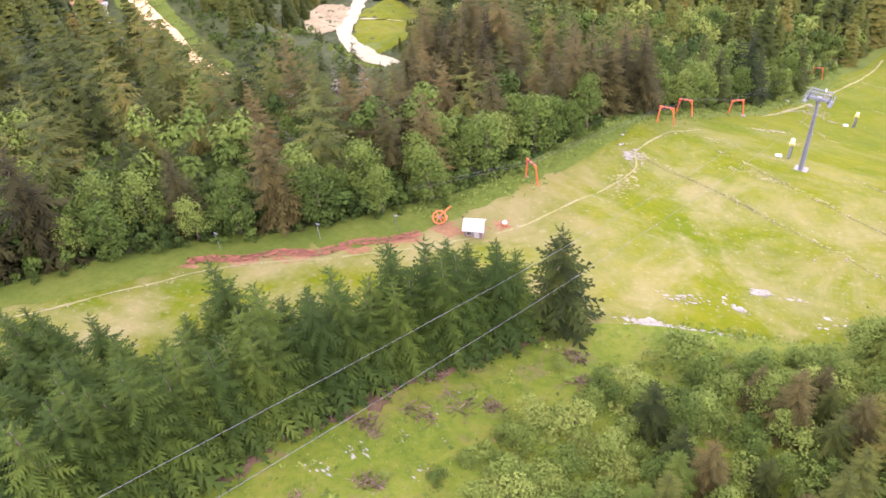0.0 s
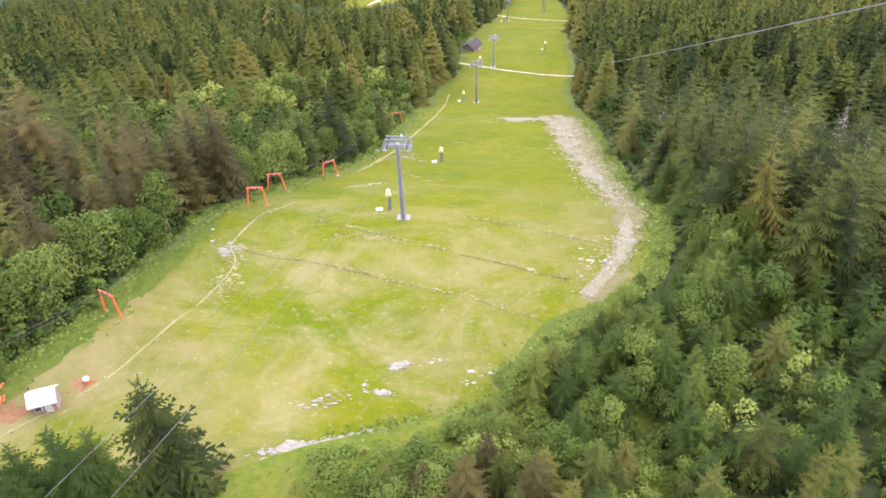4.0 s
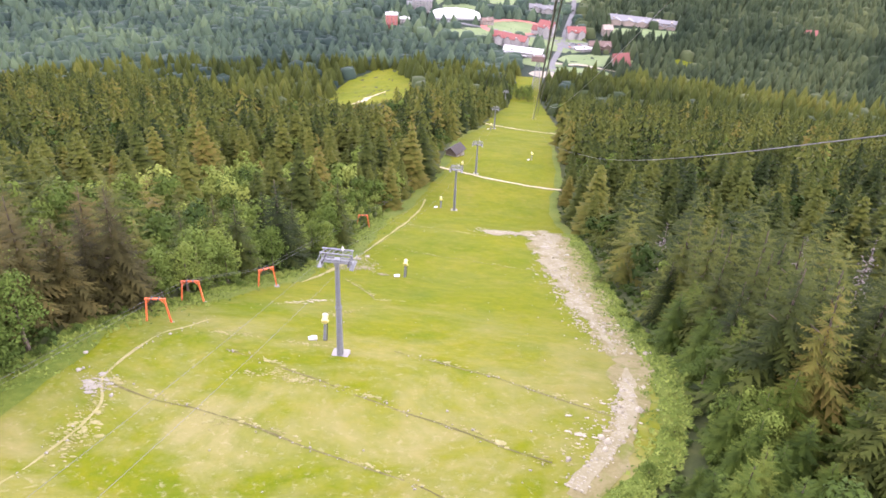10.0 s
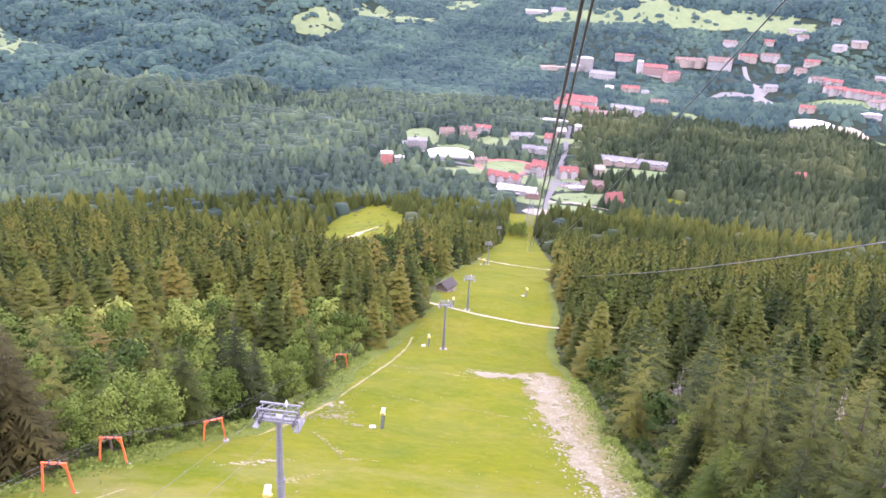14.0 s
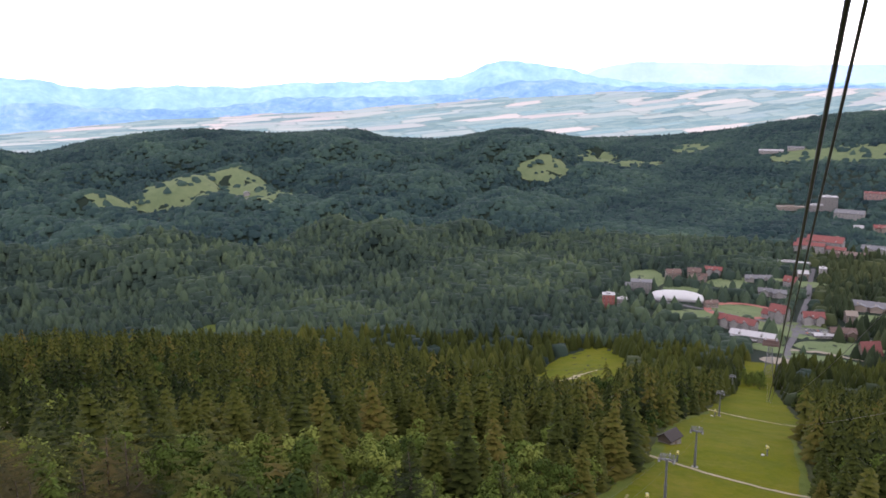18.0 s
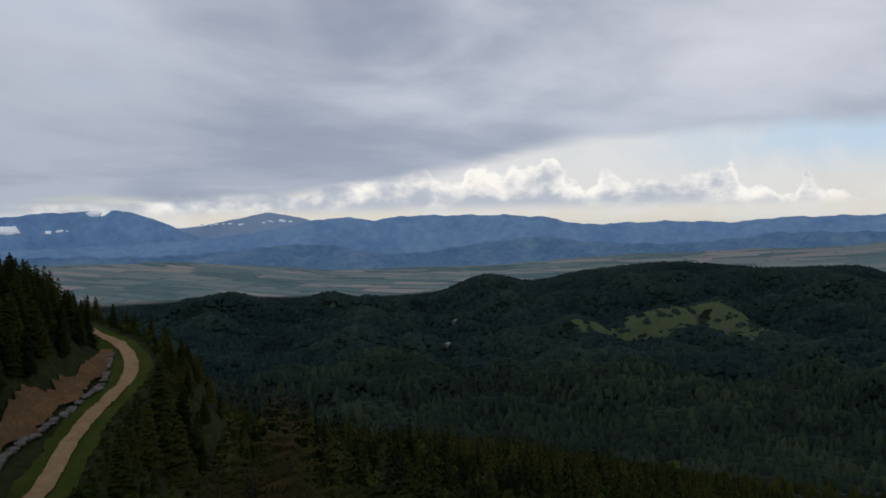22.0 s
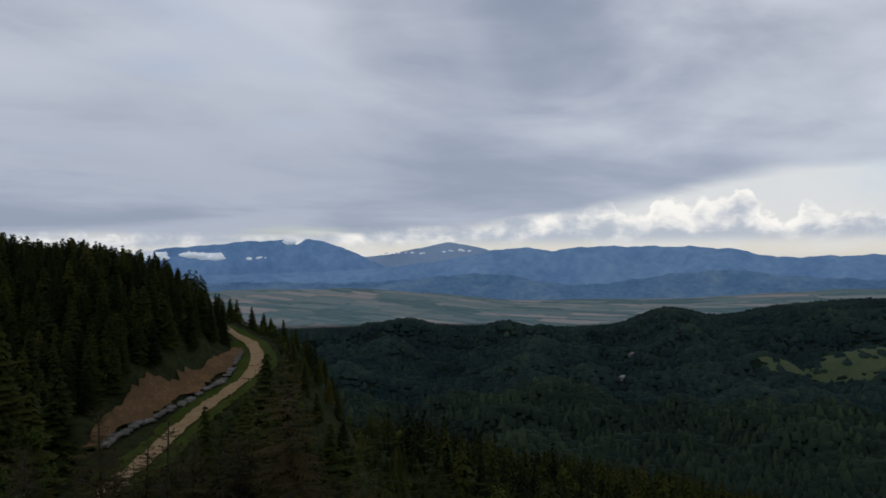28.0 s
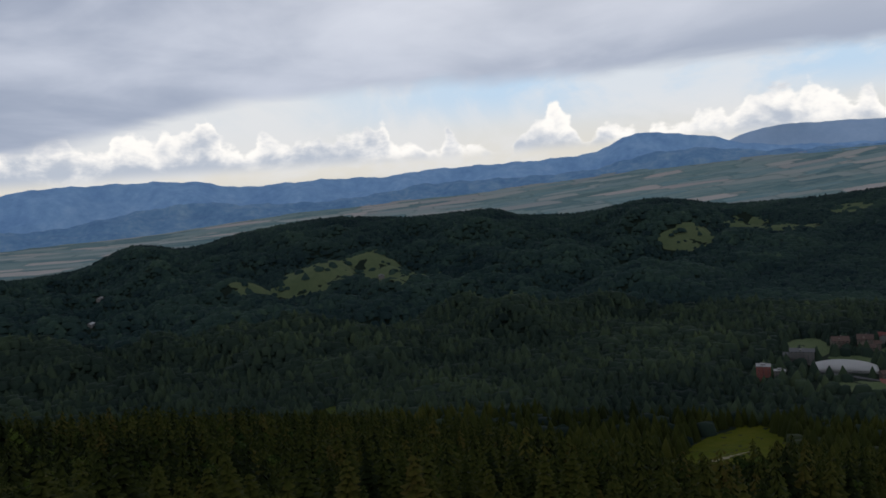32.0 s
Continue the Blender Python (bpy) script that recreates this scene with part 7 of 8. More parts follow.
for cx, cy, rx, ry, tn, mat, lab in ((-30, 1114, 38, 32, 20, M_PASTURE, "sports lawn inside the running track"), (76, 990, 46, 26, 8, M_PASTURE, "mown lawn beside the station"), (54, 925, 34, 30, 0, M_PASTURE, "mown lawn beside the station"),
                                     (60, 1045, 34, 18, 0, M_ASPHALT, "asphalt car park"), (-168, 1250, 30, 62, 10, M_PASTURE, "village lawn"), (-52, 1262, 30, 34, 0, M_PASTURE, "village lawn"), (525, 1515, 70, 34, 10, M_SAND, "sandy sports field"), (575, 1500, 60, 24, 10, M_PASTURE, "grass beside the sports field"),
                                     (615, 1745, 80, 26, 0, M_PASTURE, "grassy field among villas"), (30, 1050, 44, 34, 0, M_PASTURE, "lawn between the hotels"), (10, 960, 26, 18, 0, M_PASTURE, "lawn before the station"), (-100, 1200, 40, 20, 0, M_PASTURE, "village lawn"), (20, 1300, 60, 24, 0, M_PASTURE, "village lawn"), (-75, 1068, 40, 30, 0, M_PASTURE, "village lawn"), (14, 905, 18, 16, 0, M_SAND, "trodden forecourt under the tramway"), (150, 1130, 60, 30, 0, M_PASTURE, "lawn at the sports centre"),
                                     (292, 1622, 34, 22, -40, M_PASTURE, "bright grassy clearing beside the hotels"), (178, 1005, 14, 22, 0, M_MEADOW, "bright grassy clearing")):
    GROUNDS.append((cx, cy, rx, ry, tn))
    blotch("village_ground", cx, cy, rx, ry, tn, mat, 0.45 if mat in (M_PASTURE, M_MEADOW) else 0.62, lab, "ground", 0.15, 8, 48)
a = np.linspace(0, 2 * math.pi, 60)
ring_pts = [(-30 + 40 * math.cos(t) * math.cos(0.35) - 35 * math.sin(t) * math.sin(0.35), 1114 + 40 * math.cos(t) * math.sin(0.35) + 35 * math.sin(t) * math.cos(0.35)) for t in a]
GROUNDS.append((-30, 1114, 50, 44, 20))
ribbon("running_track", ring_pts, 9, M_CLAY, 0.7, "red clay running track", "track", 4, 0.03)


def parked_car(m, mat):
    b = thing("parked_car", m, "small parked car on the village square", "car", "parked cars")
    bm = boxes((-0.85, 0.85, -2.1, 2.1, 0.35, 0.85), bevel=0.12)
    part("body", bm, mat, b)
    bm = boxes((-0.75, 0.75, -1.3, 1.0, 0.85, 1.42), bevel=0.2)
    part("cabin", bm, M_GLASS, b, "dark glazed cabin")
    for sx in (-1, 1):
        for sy in (-1.3, 1.3):
            bm = bmesh.new()
            tube(bm, (sx * 0.72, sy, 0.33), (sx * 0.9, sy, 0.33), 0.33, sides=12)
            part("wheel", bm, M_DARK, b)
    return b


for k in range(14):
    x, y = (44 + 4 * (k % 7), 1052 - 12 * (k // 7))
    parked_car(Matrix.Translation(on_ground(x, y, 0.64)) @ pose(0, 0, 0, 0, 0, 15 * ((k * 7) % 3)), (M_WHITE, M_GALV, M_DARK, M_ORANGE)[k % 4] if k % 5 else M_WHITE)

# ---------------------------------------------------------------- bank and stone baskets at the mountain road
M_GABION = surface("grey_rubble", (0.25, 0.23, 0.205), 0.9, vary=0.25, scale=2.0, bump=0.05)


def gabion(m):
    b = thing("gabion", m, "wire basket of grey stones at the foot of the road bank", "stone basket", "gabions")
    rng = np.random.default_rng(4)
    for i in range(4):
        for j in range(2):
            bm = bmesh.new()
            r = bmesh.ops.create_icosphere(bm, subdivisions=1, radius=0.42, matrix=Matrix.Translation((-0.9 + 0.6 * i, -0.2 + 0.4 * j, 0.35)) @ pose(0, 0, 0, *rng.uniform(0, 180, 3)))
            for v in r["verts"]:
                v.co += Vector(rng.normal(0, 0.06, 3))
            part("stone", bm, M_GABION, b)
    part("basket", bars([((-1.2, -0.5, 0.8), (1.2, -0.5, 0.8)), ((-1.2, 0.5, 0.8), (1.2, 0.5, 0.8)), ((-1.2, -0.5, 0), (-1.2, -0.5, 0.8)), ((1.2, -0.5, 0), (1.2, -0.5, 0.8)), ((-1.2, -0.5, 0.8), (-1.2, 0.5, 0.8)), ((1.2, -0.5, 0.8), (1.2, 0.5, 0.8))], 0.03, 4), M_GALV, b, "steel wire basket")
    return b


gq, gn = along([(-209, 111.5), (-219, 115.5), (-228, 121.5), (-240, 129.5), (-253, 138), (-262, 144.5), (-277, 150), (-290, 153.5)], 2.3)
first = None
rngg = np.random.default_rng(52)
for (x, y), (nx, ny) in zip(gq, gn):
    if rngg.random() < 0.06:
        continue
    m = Matrix.Translation(on_ground(x + rngg.normal(0, 0.25), y + rngg.normal(0, 0.25), 0.45)) @ pose(0, 0, 0, rngg.normal(0, 7), rngg.normal(0, 6), math.degrees(math.atan2(-nx, ny)) + rngg.normal(0, 9)) @ Matrix.Diagonal((rngg.uniform(1.0, 1.3), rngg.uniform(1.6, 2.6), rngg.uniform(0.9, 1.5), 1))
    if first:
        copy_thing(first, m)
    else:
        first = gabion(Matrix(m).to_quaternion().to_matrix().to_4x4())
        first.location = m.translation
ribbon("earth_bank", EARTH_BANK, [4, 7, 8, 9, 8, 6, 4], M_BANK, 1.3, "bare ochre earth bank above the mountain road", "bank", 2.0, 0.25, 10)

# ---------------------------------------------------------------- single trees near the way
def trunk_mesh(rng, h, r):
    bm = bmesh.new()
    rings = []
    for k in range(5):
        f = k / 4
        off = Vector((rng.normal(0, 0.05), rng.normal(0, 0.05), h * f - 0.6 * (k == 0)))
        rings.append([bm.verts.new(off + Vector((math.cos(6.283 * j / 7), math.sin(6.283 * j / 7), 0)) * r * (1 - 0.88 * f) * (1.35 if k == 0 else 1)) for j in range(7)])
    for a, b in zip(rings, rings[1:]):
        for j in range(7):
            bm.faces.new((a[j], a[(j + 1) % 7], b[(j + 1) % 7], b[j]))
    for k in range(5):
        a, z = rng.uniform(0, 6.28), h * rng.uniform(0.3, 0.75)
        tube(bm, (0, 0, z), (math.cos(a) * h * 0.08, math.sin(a) * h * 0.08, z + h * 0.05), r * 0.3, r * 0.1, 4)
    me = bpy.data.meshes.new("trunk")
    bm.to_mesh(me)
    bm.free()
    me.materials.append(M_BARK)
    return me


def tree_kind(name, label, trunk, crown):
    b = new(name)
    tagged(b, label, "tree")
    for n, me in (("trunk", trunk), ("crown", crown)):
        o = new(n, me)
        o.parent = b
    return b


def tree_kinds():
    sp, lf, sh, ol, ru = [], [], [], [], []
    for i in range(6):
        rng = np.random.default_rng(100 + i)
        v, t, c = spruce_crown(rng, 12.0, 2.6 + 0.3 * (i % 3), 20, 11, twigs=6)
        sp.append((trunk_mesh(rng, 11.6, 0.22), tri_mesh("crown", v, t, M_SPRUCE, c + 0.20)))
    for i in range(5):
        rng = np.random.default_rng(200 + i)
        v, t, c = leaf_crown(rng, 8.0, 2.9, 26, 1900, 0.135)
        lf.append((trunk_mesh(rng, 6.2, 0.2), tri_mesh("crown", v, t, M_LEAF, c + 0.55)))
    for i in range(4):
        rng = np.random.default_rng(300 + i)
        v, t, c = leaf_crown(rng, 2.6, 1.7, 15, 1300, 0.075)
        sh.append((trunk_mesh(rng, 1.8, 0.09), tri_mesh("crown", v, t, M_LEAF, c + (0.48, 0.56, 0.64, 0.72)[i])))
    for i in range(4):
        rng = np.random.default_rng(500 + i)
        v, t, c = spruce_crown(rng, 12.0, 2.8, 20, 11, twigs=6)
        ol.append((trunk_mesh(rng, 11.4, 0.2), tri_mesh("crown", v, t, M_SPRUCE, c + (0.32, 0.40, 0.48, 0.54)[i])))
    for i in range(4):
        rng = np.random.default_rng(520 + i)
        v, t, c = spruce_crown(rng, 12.0, 2.7, 20, 11, twigs=6)
        ru.append((trunk_mesh(rng, 11.4, 0.2), tri_mesh("crown", v, t, M_RUSTY, c + (0.25, 0.36, 0.46, 0.56)[i])))
    yg = []
    for i in range(4):
        rng = np.random.default_rng(400 + i)
        v, t, c = spruce_crown(rng, 12.0, 2.9, 21, 11, twigs=7)
        yg.append((trunk_mesh(rng, 11.4, 0.2), tri_mesh("crown", v, t, M_YOUNG, c + (0.10, 0.17, 0.32, 0.42)[i])))
    return sp, lf, sh, yg, ol, ru


M_DEAD = surface("dead_twigs", (0.13, 0.11, 0.11), 0.95, vary=0.2, scale=1.5)


def dead_kind():
    rng = np.random.default_rng(640)
    v, t, c = spruce_crown(rng, 12.0, 2.2, 16, 7)
    keep = rng.random(len(t)) < 0.42
    return [(trunk_mesh(rng, 11.8, 0.2), tri_mesh("crown", v, t[keep], M_DEAD, c))]


KIND_DEAD = dead_kind()
KIND_SPRUCE, KIND_LEAF, KIND_SHRUB, KIND_YOUNG, KIND_OLIVE, KIND_RUSTY = tree_kinds()
COUNT = {"spruce": 0, "clearing_spruce": 0, "dead_spruce": 0, "young_spruce": 0, "broadleaf_tree": 0, "shrub": 0}


def plant(name, kinds, x, y, size, rng, label, group, wide=1.0):
    tr, cr = kinds[int(rng.integers(0, len(kinds)))]
    COUNT[name] += 1
    b = tree_kind(name, label, tr, cr)
    b["group"] = group
    b.matrix_world = Matrix.Translation(on_ground(x, y, -0.05)) @ pose(0, 0, 0, float(rng.normal(0, 1.2)), float(rng.normal(0, 1.2)), float(rng.uniform(0, 360))) @ Matrix.Diagonal((size * wide, size * wide, size, 1))
    return b


SPRUCE_L = "dark green spruce with drooping boughs at the edge of the slope"
LEAF_L = "fresh green broad-leaved tree at the edge of the wood"
SHRUB_L = "bushy green shrub in the scrubby clearing"


def plant_single():
    rng = np.random.default_rng(77)
    # the hedge of spruces along the clearcut
    line_y, line_x = [10, 16.5, 22, 28, 36, 45, 56, 60], [-50.5, -49.8, -49.5, -47.5, -45.5, -41.5, -35.7, -33.4]
    for row, gap, off, lo, hi in ((0, 2.3, 1.6, 1.15, 1.55), (1, 2.6, 4.6, 1.2, 1.6), (2, 3.4, 8.5, 1.0, 1.4)):
        yy = 59.0 - row * 3.0
        while yy > (9, 6, 6)[row]:
            yy -= gap * rng.uniform(0.75, 1.25)
            if row == 2 and yy > 34:
                continue
            xx = float(np.interp(yy, line_y, line_x)) - off * rng.uniform(0.8, 1.25) - (6 * rng.random() if row == 2 else 0)
            plant("spruce", KIND_YOUNG[:2], xx, yy, rng.uniform(lo, hi), rng, "dark green spruce in a dense row beside the felled clearing", "row of spruces", rng.uniform(0.98, 1.22))
    for k in range(24):
        plant("spruce", KIND_YOUNG[:2], rng.uniform(-76, -58), rng.uniform(-4, 22), rng.uniform(0.85, 1.25), rng, "dark green spruce in a dense row beside the felled clearing", "row of spruces", 1.1)
    plant("spruce", KIND_SPRUCE, -33.6, 60.4, 1.5, rng, "broad dark spruce at the end of the row", "row of spruces", 1.15)
    for xx, yy in ((-51.5, 19), (-53, 14), (-51, 25), (-55, 10)):
        plant("shrub", KIND_SHRUB, xx + 2.0, yy, rng.uniform(1.3, 1.9), rng, "leafy green bush at the foot of the spruces", "bushes at the wood's edge")
    # strips along both edges of the slope
    x, y = jitter_grid(-110, 60, 20, 215, 5.2, 9)
    u, v = jitter_grid(-10, 60, 76, 128, 3.9, 10)
    x, y = np.concatenate([x[~((x > -15) & (y < 128))], u]), np.concatenate([y[~((x > -15) & (y < 128))], v])
    ok = wooded(x, y) & in_hero(x, y)
    order = np.argsort(y[ok])
    for px, py in zip(x[ok][order], y[ok][order]):
        if px < -20:
            p = 0.85 if py < 112 else 0.12 if py < 142 else 0.85
            if rng.random() < p:
                plant("broadleaf_tree", KIND_LEAF, px, py, rng.uniform(1.0, 1.6), rng, LEAF_L, "trees at the slope's edge", rng.uniform(0.95, 1.2))
            else:
                plant("spruce", KIND_RUSTY if py < 142 else KIND_SPRUCE, px, py, rng.uniform(1.3, 1.9), rng, "brownish-olive spruce with drooping boughs at the slope's edge" if py < 142 else SPRUCE_L, "trees at the slope's edge", 1.05)
            continue
        d = px - float(glide(RIGHT_Y, RIGHT_X, py))
        if rng.random() < (0.30 if py < 128 else 0.10 if d < 8 else 0.03):
            plant("broadleaf_tree", KIND_LEAF, px, py, rng.uniform(0.75, 1.25), rng, LEAF_L, "trees at the slope's edge", 1.1)
        elif d < 7 and rng.random() < 0.8:
            plant("spruce", KIND_YOUNG, px, py, rng.uniform(0.7, 1.15) if py > 128 else rng.uniform(0.4, 0.75), rng, "fresh green young spruce at the edge of the slope", "trees at the slope's edge", 1.25)
        elif py < 128 and d < 19 and rng.random() < 0.8:
            plant("spruce", KIND_YOUNG, px, py, rng.uniform(0.65, 1.1), rng, "fresh green young spruce at the edge of the slope", "trees at the slope's edge", 1.15)
        elif py < 104:
            plant("spruce", KIND_YOUNG, px, py, rng.uniform(0.5, 0.9), rng, "fresh green young spruce at the edge of the slope", "trees at the slope's edge", 1.15)
        elif py < 128 or rng.random() < 0.75:
            plant("spruce", KIND_OLIVE if rng.random() < 0.35 else KIND_SPRUCE, px, py, rng.uniform(1.2, 2.05), rng, SPRUCE_L, "trees at the slope's edge", rng.uniform(1.0, 1.2))
    # scrub and young trees over the lower clearing
    x, y = jitter_grid(-36, 18, -6, 78, 2.9, 13)
    for px, py in zip(x, y):
        edge = float(np.interp(py, [-6, 28, 41, 51, 62, 69], [-33, -32, -31.5, -30, -26, -21])) + rng.normal(0, 1.5)
        d = px - edge
        if d < 0 or rng.random() < 0.45 - 0.03 * d:
            continue
        if py > float(np.interp(px, [-30, -22, -8, 0, 5, 11, 18], [55, 62, 70, 76, 84, 90, 100])):
            continue
        if d < 16 or rng.random() < 0.5:
            if rng.random() < 0.42:
                continue
            plant("shrub", KIND_SHRUB, px, py, rng.uniform(0.5, 0.9) if d < 5 else rng.uniform(1.0, 1.8), rng, SHRUB_L, "shrubs of the clearing", rng.uniform(1.1, 1.5))
        elif rng.random() < 0.6 and COUNT["young_spruce"] < 299:
            plant("young_spruce", KIND_RUSTY[2:] if rng.random() < 0.25 else KIND_OLIVE if rng.random() < 0.6 else KIND_YOUNG, px, py, rng.uniform(0.5, 0.95), rng, "young olive-brown spruce among shrubs", "young trees", 1.2)
        elif COUNT["broadleaf_tree"] < 299:
            plant("broadleaf_tree", KIND_LEAF, px, py, rng.uniform(0.6, 1.1), rng, "young broad-leaved tree among shrubs", "young trees")
    # low bushes along the wood's edge
    for k in range(70):
        yy = rng.uniform(75, 210)
        left = rng.random() < 0.6
        xx = float(glide(LEFT_Y, LEFT_X, yy)) - 0.5 + rng.normal(0, 0.8) if left else float(glide(RIGHT_Y, RIGHT_X, yy)) + rng.normal(0.5, 1.0)
        plant("shrub", KIND_SHRUB, xx, yy, rng.uniform(0.45, 0.85), rng, "low bush at the edge of the wood", "bushes at the wood's edge")
    for xx, yy in ((-166, 106), (-152, 122), (-184, 110)):
        plant("spruce", KIND_SPRUCE, xx, yy, 0.55, rng, "lone young spruce beside the mountain road", "roadside spruces")
    for xx, yy, k in ((-88, 124, 1.0), (-95, 126.5, 1.05), (-99, 133, 1.1), (-103, 129, 1.0), (-100, 139, 1.1), (-107, 140, 1.15), (-111, 147, 1.15), (-105, 146, 1.1), (-117, 150, 1.1), (-114, 155, 1.2), (-122, 158, 1.15), (-92, 131, 1.05), (-84, 120, 0.95), (-128, 164, 1.2), (-121, 166, 1.2), (-96, 121, 1.0), (-104, 135, 1.1), (-96, 137, 1.1), (-101, 144, 1.15), (-109, 151, 1.1), (-108, 133.5, 1.0), (-113, 143, 1.05), (-90, 118, 1.0)):
        if near_line(np.array([xx]), np.array([yy]), GLADE, 7.0)[0]:
            continue
        plant("clearing_spruce", KIND_RUSTY if yy < 140 else KIND_SPRUCE, xx, yy, (1.25 if xx > -100 else 0.9) * k, rng, "tall dark spruce beside the forest road clearing", "spruces at the road clearing", 1.1)
    # bare dead spruces standing in the wood
    for xx, yy, k in ((-112, 103, 1.3), (-108, 107, 1.2), (-95, 97, 1.25), (-118, 96, 1.2), (58, 150, 1.5), (66, 162, 1.4), (40, 188, 1.6), (33, 205, 1.5), (60, 196, 1.6), (78, 205, 1.6), (96, 190, 1.6)):
        plant("dead_spruce", KIND_DEAD, xx, yy, k, rng, "bare grey dead spruce standing in the wood", "dead spruces", 0.8)
    # gappy scrub and lone trees near the stations
    for k in range(26):
        plant("broadleaf_tree", KIND_LEAF, rng.uniform(-24, 2), rng.uniform(740, 800), rng.uniform(0.9, 1.5), rng, "leafy tree near the valley station", "trees at the station") if COUNT["broadleaf_tree"] < 300 else None


plant_single()


# ---------------------------------------------------------------- ground litter
def heaps():
    """Brash heaps of thin dead branches, each a thing of its own."""
    rng = np.random.default_rng(21)
    for x, y, r in ((-41, 42.7, 2.0), (-44, 37, 1.8), (-46, 31, 2.2), (-38.5, 36.4, 2.4), (-35.8, 40.1, 2.6), (-32.5, 42.4, 1.8), (-29.2, 55.2, 1.8), (-25.5, 51.9, 1.6), (-41.3, 31.3, 2.2), (-48, 25, 2.2), (-49, 19, 2.2), (-37.5, 52, 1.5), (-40, 47, 1.8), (-34, 57, 1.2), (-36, 26, 1.8), (-40, 20, 2.0)):
        v, t = [], []
        for k in range(90):
            a, d = rng.uniform(0, 6.28), r * math.sqrt(rng.random())
            c = np.array((d * math.cos(a), d * math.sin(a), rng.uniform(0.05, 0.5) * (1 - d / r) + 0.1))
            u = rng.normal(size=3) * (1, 1, 0.25)
            u *= rng.uniform(0.5, 1.1) / np.linalg.norm(u)
            w = np.cross(u, (0, 0, 1)) * rng.uniform(0.05, 0.1)
            b = len(v)
            v += [c - u + w, c - u - w, c + u * 1.1, c - u * 0.4 + (0, 0, 0.09)]
            t += [(b, b + 1, b + 2), (b, b + 3, b + 2), (b + 1, b + 3, b + 2)]
        ob = new("brash_heap", tri_mesh("brash_heap", v, t, M_BRASH))
        ob.location = on_ground(x, y, 0.2)
        tagged(ob, "low heap of reddish-brown dead branches on the felled clearing", "dead brash", kind="stuff")


heaps()


def litter(name, places, size, mat, label, category, seed, flat=0.6):
    """Many small uneven stones in one object."""
    rng = np.random.default_rng(seed)
    ico = bmesh.new()
    bmesh.ops.create_icosphere(ico, subdivisions=1, radius=1)
    ico.verts.ensure_lookup_table()
    bv = np.array([v.co for v in ico.verts])
    bt = np.array([[v.index for v in f.verts] for f in ico.faces])
    ico.free()
    p = np.asarray(places, float)
    s = size * rng.lognormal(0, 0.45, len(p))
    v = bv[None] * (1 + rng.normal(0, 0.16, (len(p), len(bv), 1))) * s[:, None, None] * np.array((1, 1, flat)) * rng.uniform(0.7, 1.3, (len(p), 1, 3))
    v = v + np.stack([p[:, 0], p[:, 1], land(p[:, 0], p[:, 1]) + 0.42], 1)[:, None, :]
    t = bt[None] + (np.arange(len(p)) * len(bv))[:, None, None]
    ob = new(name, tri_mesh(name, v.reshape(-1, 3), t.reshape(-1, 3), mat))
    return tagged(ob, label, category, kind="stuff")


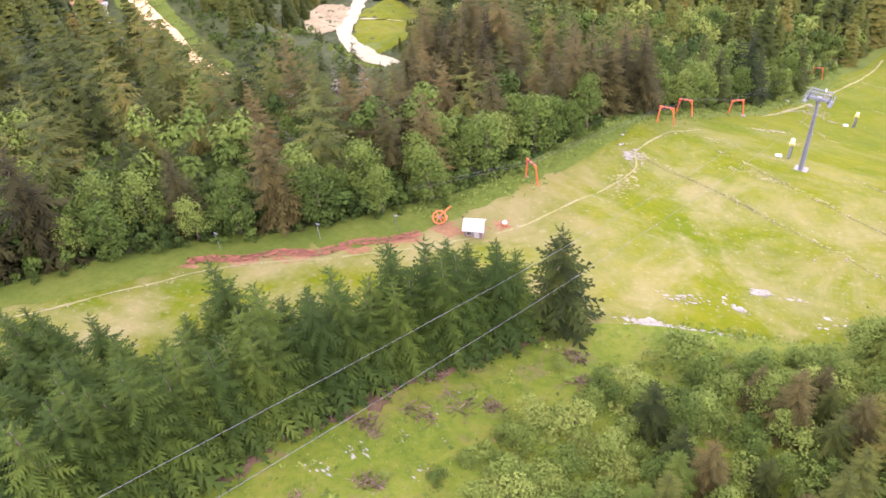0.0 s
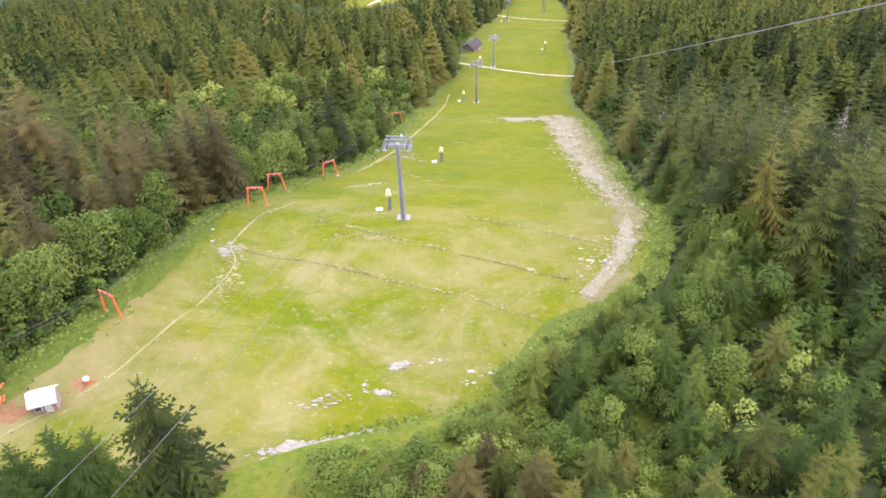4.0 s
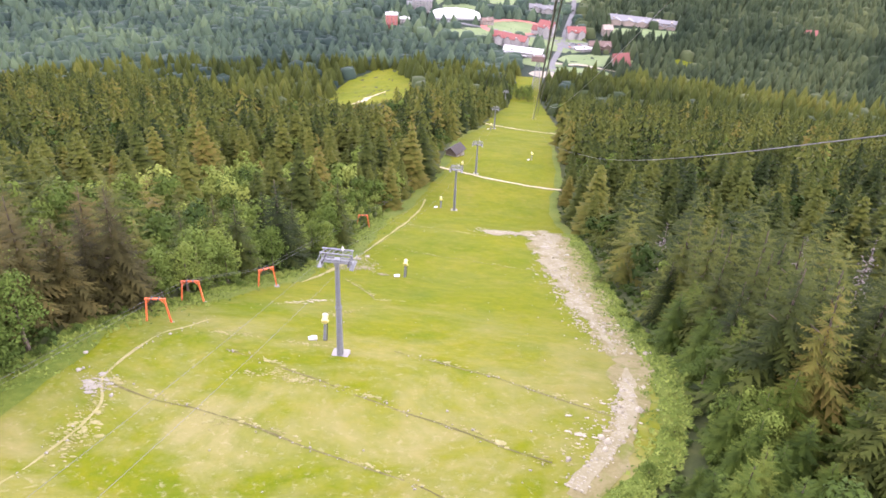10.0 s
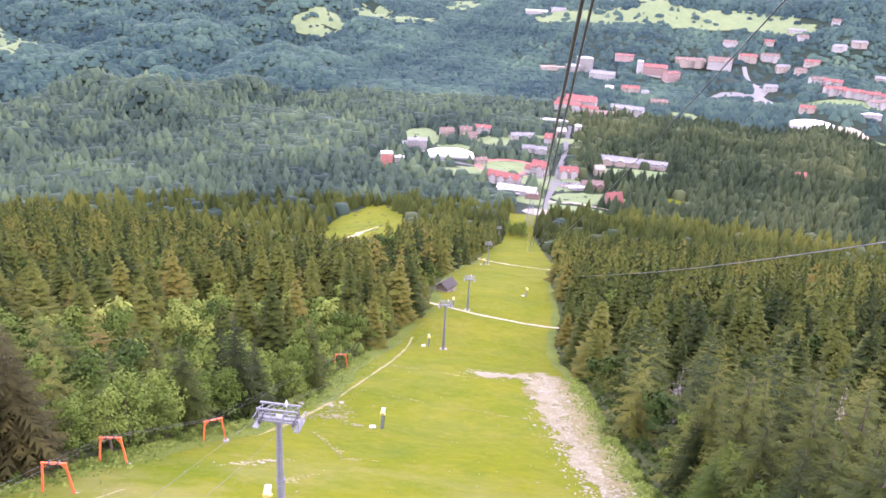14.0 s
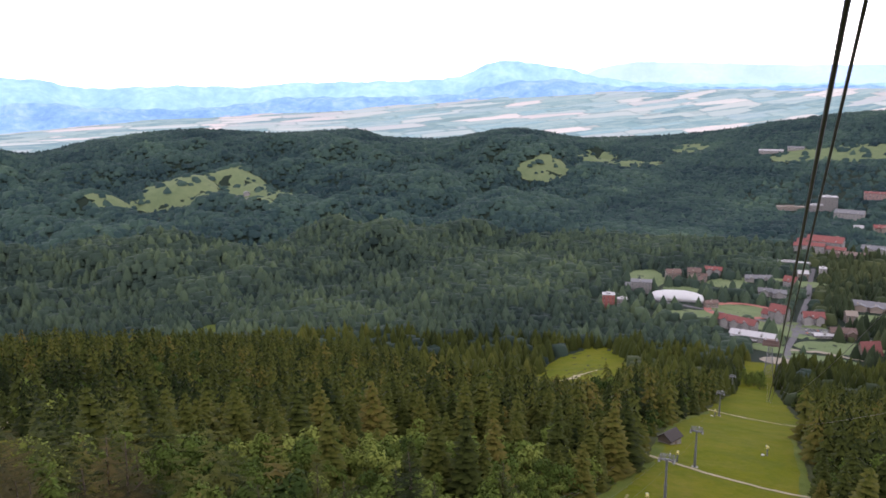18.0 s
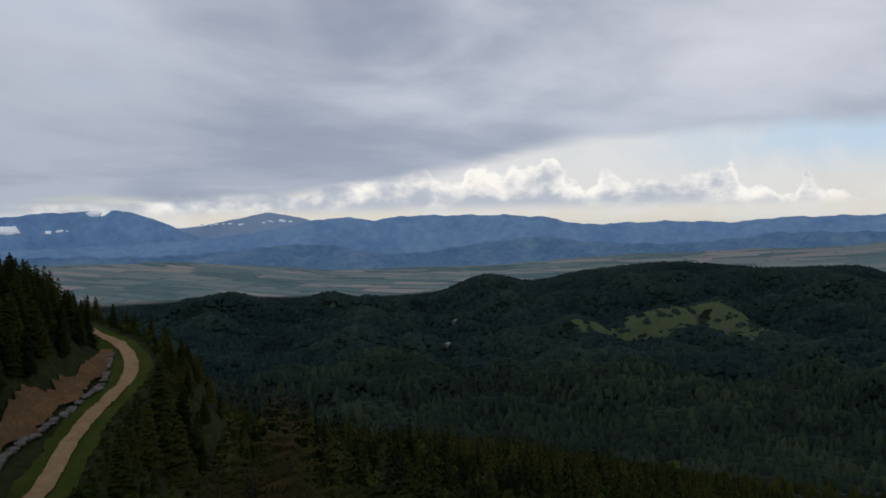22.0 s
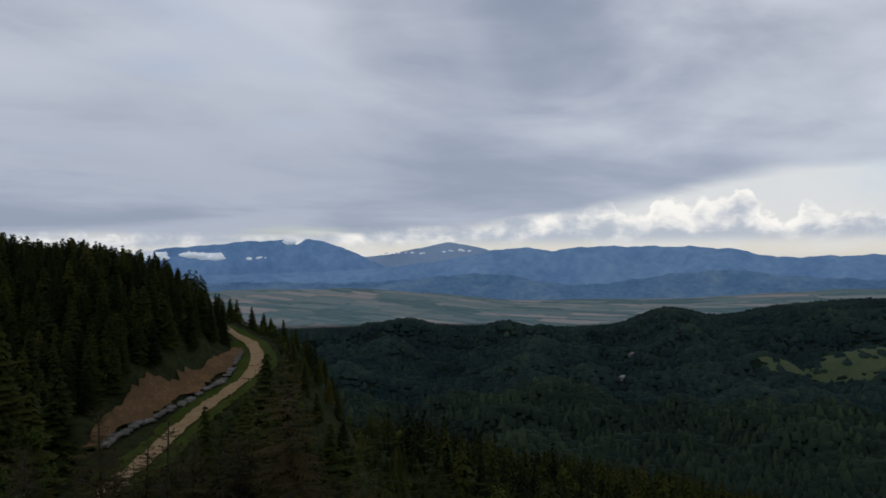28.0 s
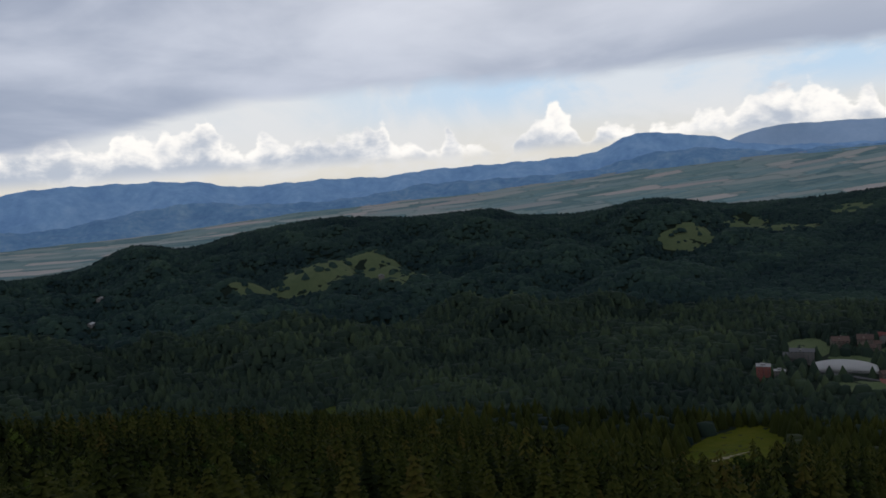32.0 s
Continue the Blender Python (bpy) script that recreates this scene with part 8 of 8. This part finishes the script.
def stones():
    rng = np.random.default_rng(31)
    pts = []
    for line_pts, w, n in (([(8.3, 102.5), (13, 112), (16.4, 128)], 1.5, 300), ([(16, 140), (15.4, 158), (14, 175), (12, 200), (10, 225), (9, 255)], 4.4, 1300), ([(-9, 252), (1, 251)], 2.4, 160)):
        q, n_ = along(line_pts, 0.5)
        i = rng.integers(0, len(q), n)
        pts += list(q[i] + n_[i] * rng.normal(0, w * 0.5, (n, 1)))
    litter("stone_litter", pts, 0.16, M_RUBBLE, "pale limestone rubble washed down the gully", "stones", 1)
    pts = []
    for line_pts in ([(-47, 111.5), (-30.6, 107), (-7, 99.5), (2, 95)], [(-36, 122), (-22, 116.5), (6, 106)], [(-15, 128), (0, 122), (14, 116)], [(-48, 88), (-45, 100), (-47, 112), (-43, 133)], [(-89, 18.5), (-77, 42.5), (-57, 66), (-50, 79)]):
        q, n_ = along(line_pts, 0.4)
        i = rng.integers(0, len(q), 60)
        pts += list(q[i] + n_[i] * rng.normal(0, 0.4, (60, 1)))
    x, y = rng.uniform(-52, 15, 150), rng.uniform(78, 260, 150)
    ok = (x > glide(LEFT_Y, LEFT_X, y) + 3) & (x < glide(RIGHT_Y, RIGHT_X, y) - 1)
    pts += list(np.stack([x[ok], y[ok]], 1))
    pts += list(np.stack([rng.normal(-50, 1.6, 25), rng.normal(112, 1.6, 25)], 1))
    pts += list(np.stack([rng.uniform(-55, -5, 160), rng.uniform(5, 66, 160)], 1))
    litter("loose_stones", pts, 0.075, M_STONE, "loose pale stones scattered in the grass", "stones", 2)
    for x, y, r in ((-15.6, 83.4, 0.5), (-14.6, 83.0, 0.4), (-16.4, 78.1, 0.45), (-50.5, 112.4, 0.4), (-52.0, 116.5, 0.4), (-42, 198, 0.9), (-36, 199, 0.8), (-34.8, 203, 0.7), (8, 236, 0.9), (14, 228, 0.8), (5, 250, 1.0)):
        bm = bmesh.new()
        bmesh.ops.create_icosphere(bm, subdivisions=2, radius=r * 0.7)
        for v in bm.verts:
            v.co = Vector((v.co.x * 1.25, v.co.y, v.co.z * 0.55)) * (1 + 0.16 * noise.noise(v.co * 2.3 + Vector((x, y, 0))))
        ob = part("boulder", bm, M_STONE)
        ob.location = on_ground(x, y, 0.45)
        tagged(ob, "pale limestone boulder half sunk in the grass", "boulder", "boulders")


stones()


def weeds():
    """Tufts of taller grass and weeds, uncountable."""
    rng = np.random.default_rng(41)
    x, y = rng.uniform(-60, 10, 17000), rng.uniform(0, 80, 17000)
    bare = waves(x, y, 14) + 0.5 * rng.normal(size=len(x)) > 0.1
    x, y = x[bare], y[bare]
    keep = ~((x < glide(RIGHT_Y, RIGHT_X, y)) & (x > glide(LEFT_Y, LEFT_X, y)))
    px, py = [x[keep]], [y[keep]]
    for tab_y, tab_x, s in ((LEFT_Y, LEFT_X, 1), (RIGHT_Y, RIGHT_X, -1)):
        yy = rng.uniform(70, 260, 5200)
        xx = glide(tab_y, tab_x, yy) + s * np.abs(rng.normal(0, 2.4, len(yy))) - s * 1.5
        px.append(xx)
        py.append(yy)
    x, y = np.concatenate(px), np.concatenate(py)
    n = len(x)
    a, hgt = rng.uniform(0, 6.28, (n, 3)), rng.uniform(0.12, 0.40, (n, 1))
    r = rng.uniform(0.30, 0.75, (n, 1))
    z = land(x, y)[:, None] + 0.3
    v = np.zeros((n, 9, 3))
    for k in range(3):
        c, s = np.cos(a[:, k:k + 1]), np.sin(a[:, k:k + 1])
        for j, (u, w, hh) in enumerate(((-0.35, 0.0, 0.0), (0.35, 0.1, 0.0), (0.0, 0.9, 1.0))):
            v[:, 3 * k + j, 0:1] = x[:, None] + r * (u * -s + w * c)
            v[:, 3 * k + j, 1:2] = y[:, None] + r * (u * c + w * s)
            v[:, 3 * k + j, 2:3] = z + hgt * hh
    t = (np.arange(9).reshape(3, 3)[None] + (np.arange(n) * 9)[:, None, None]).reshape(-1, 3)
    tone = np.repeat(rng.uniform(0.45, 1.05, n), 9)
    tagged(new("weeds", tri_mesh("weeds", v.reshape(-1, 3), t, M_LEAF, tone)), "tufts of tall weeds and grass along the slope's edges", "weeds", kind="stuff")


weeds()
plant_masses()
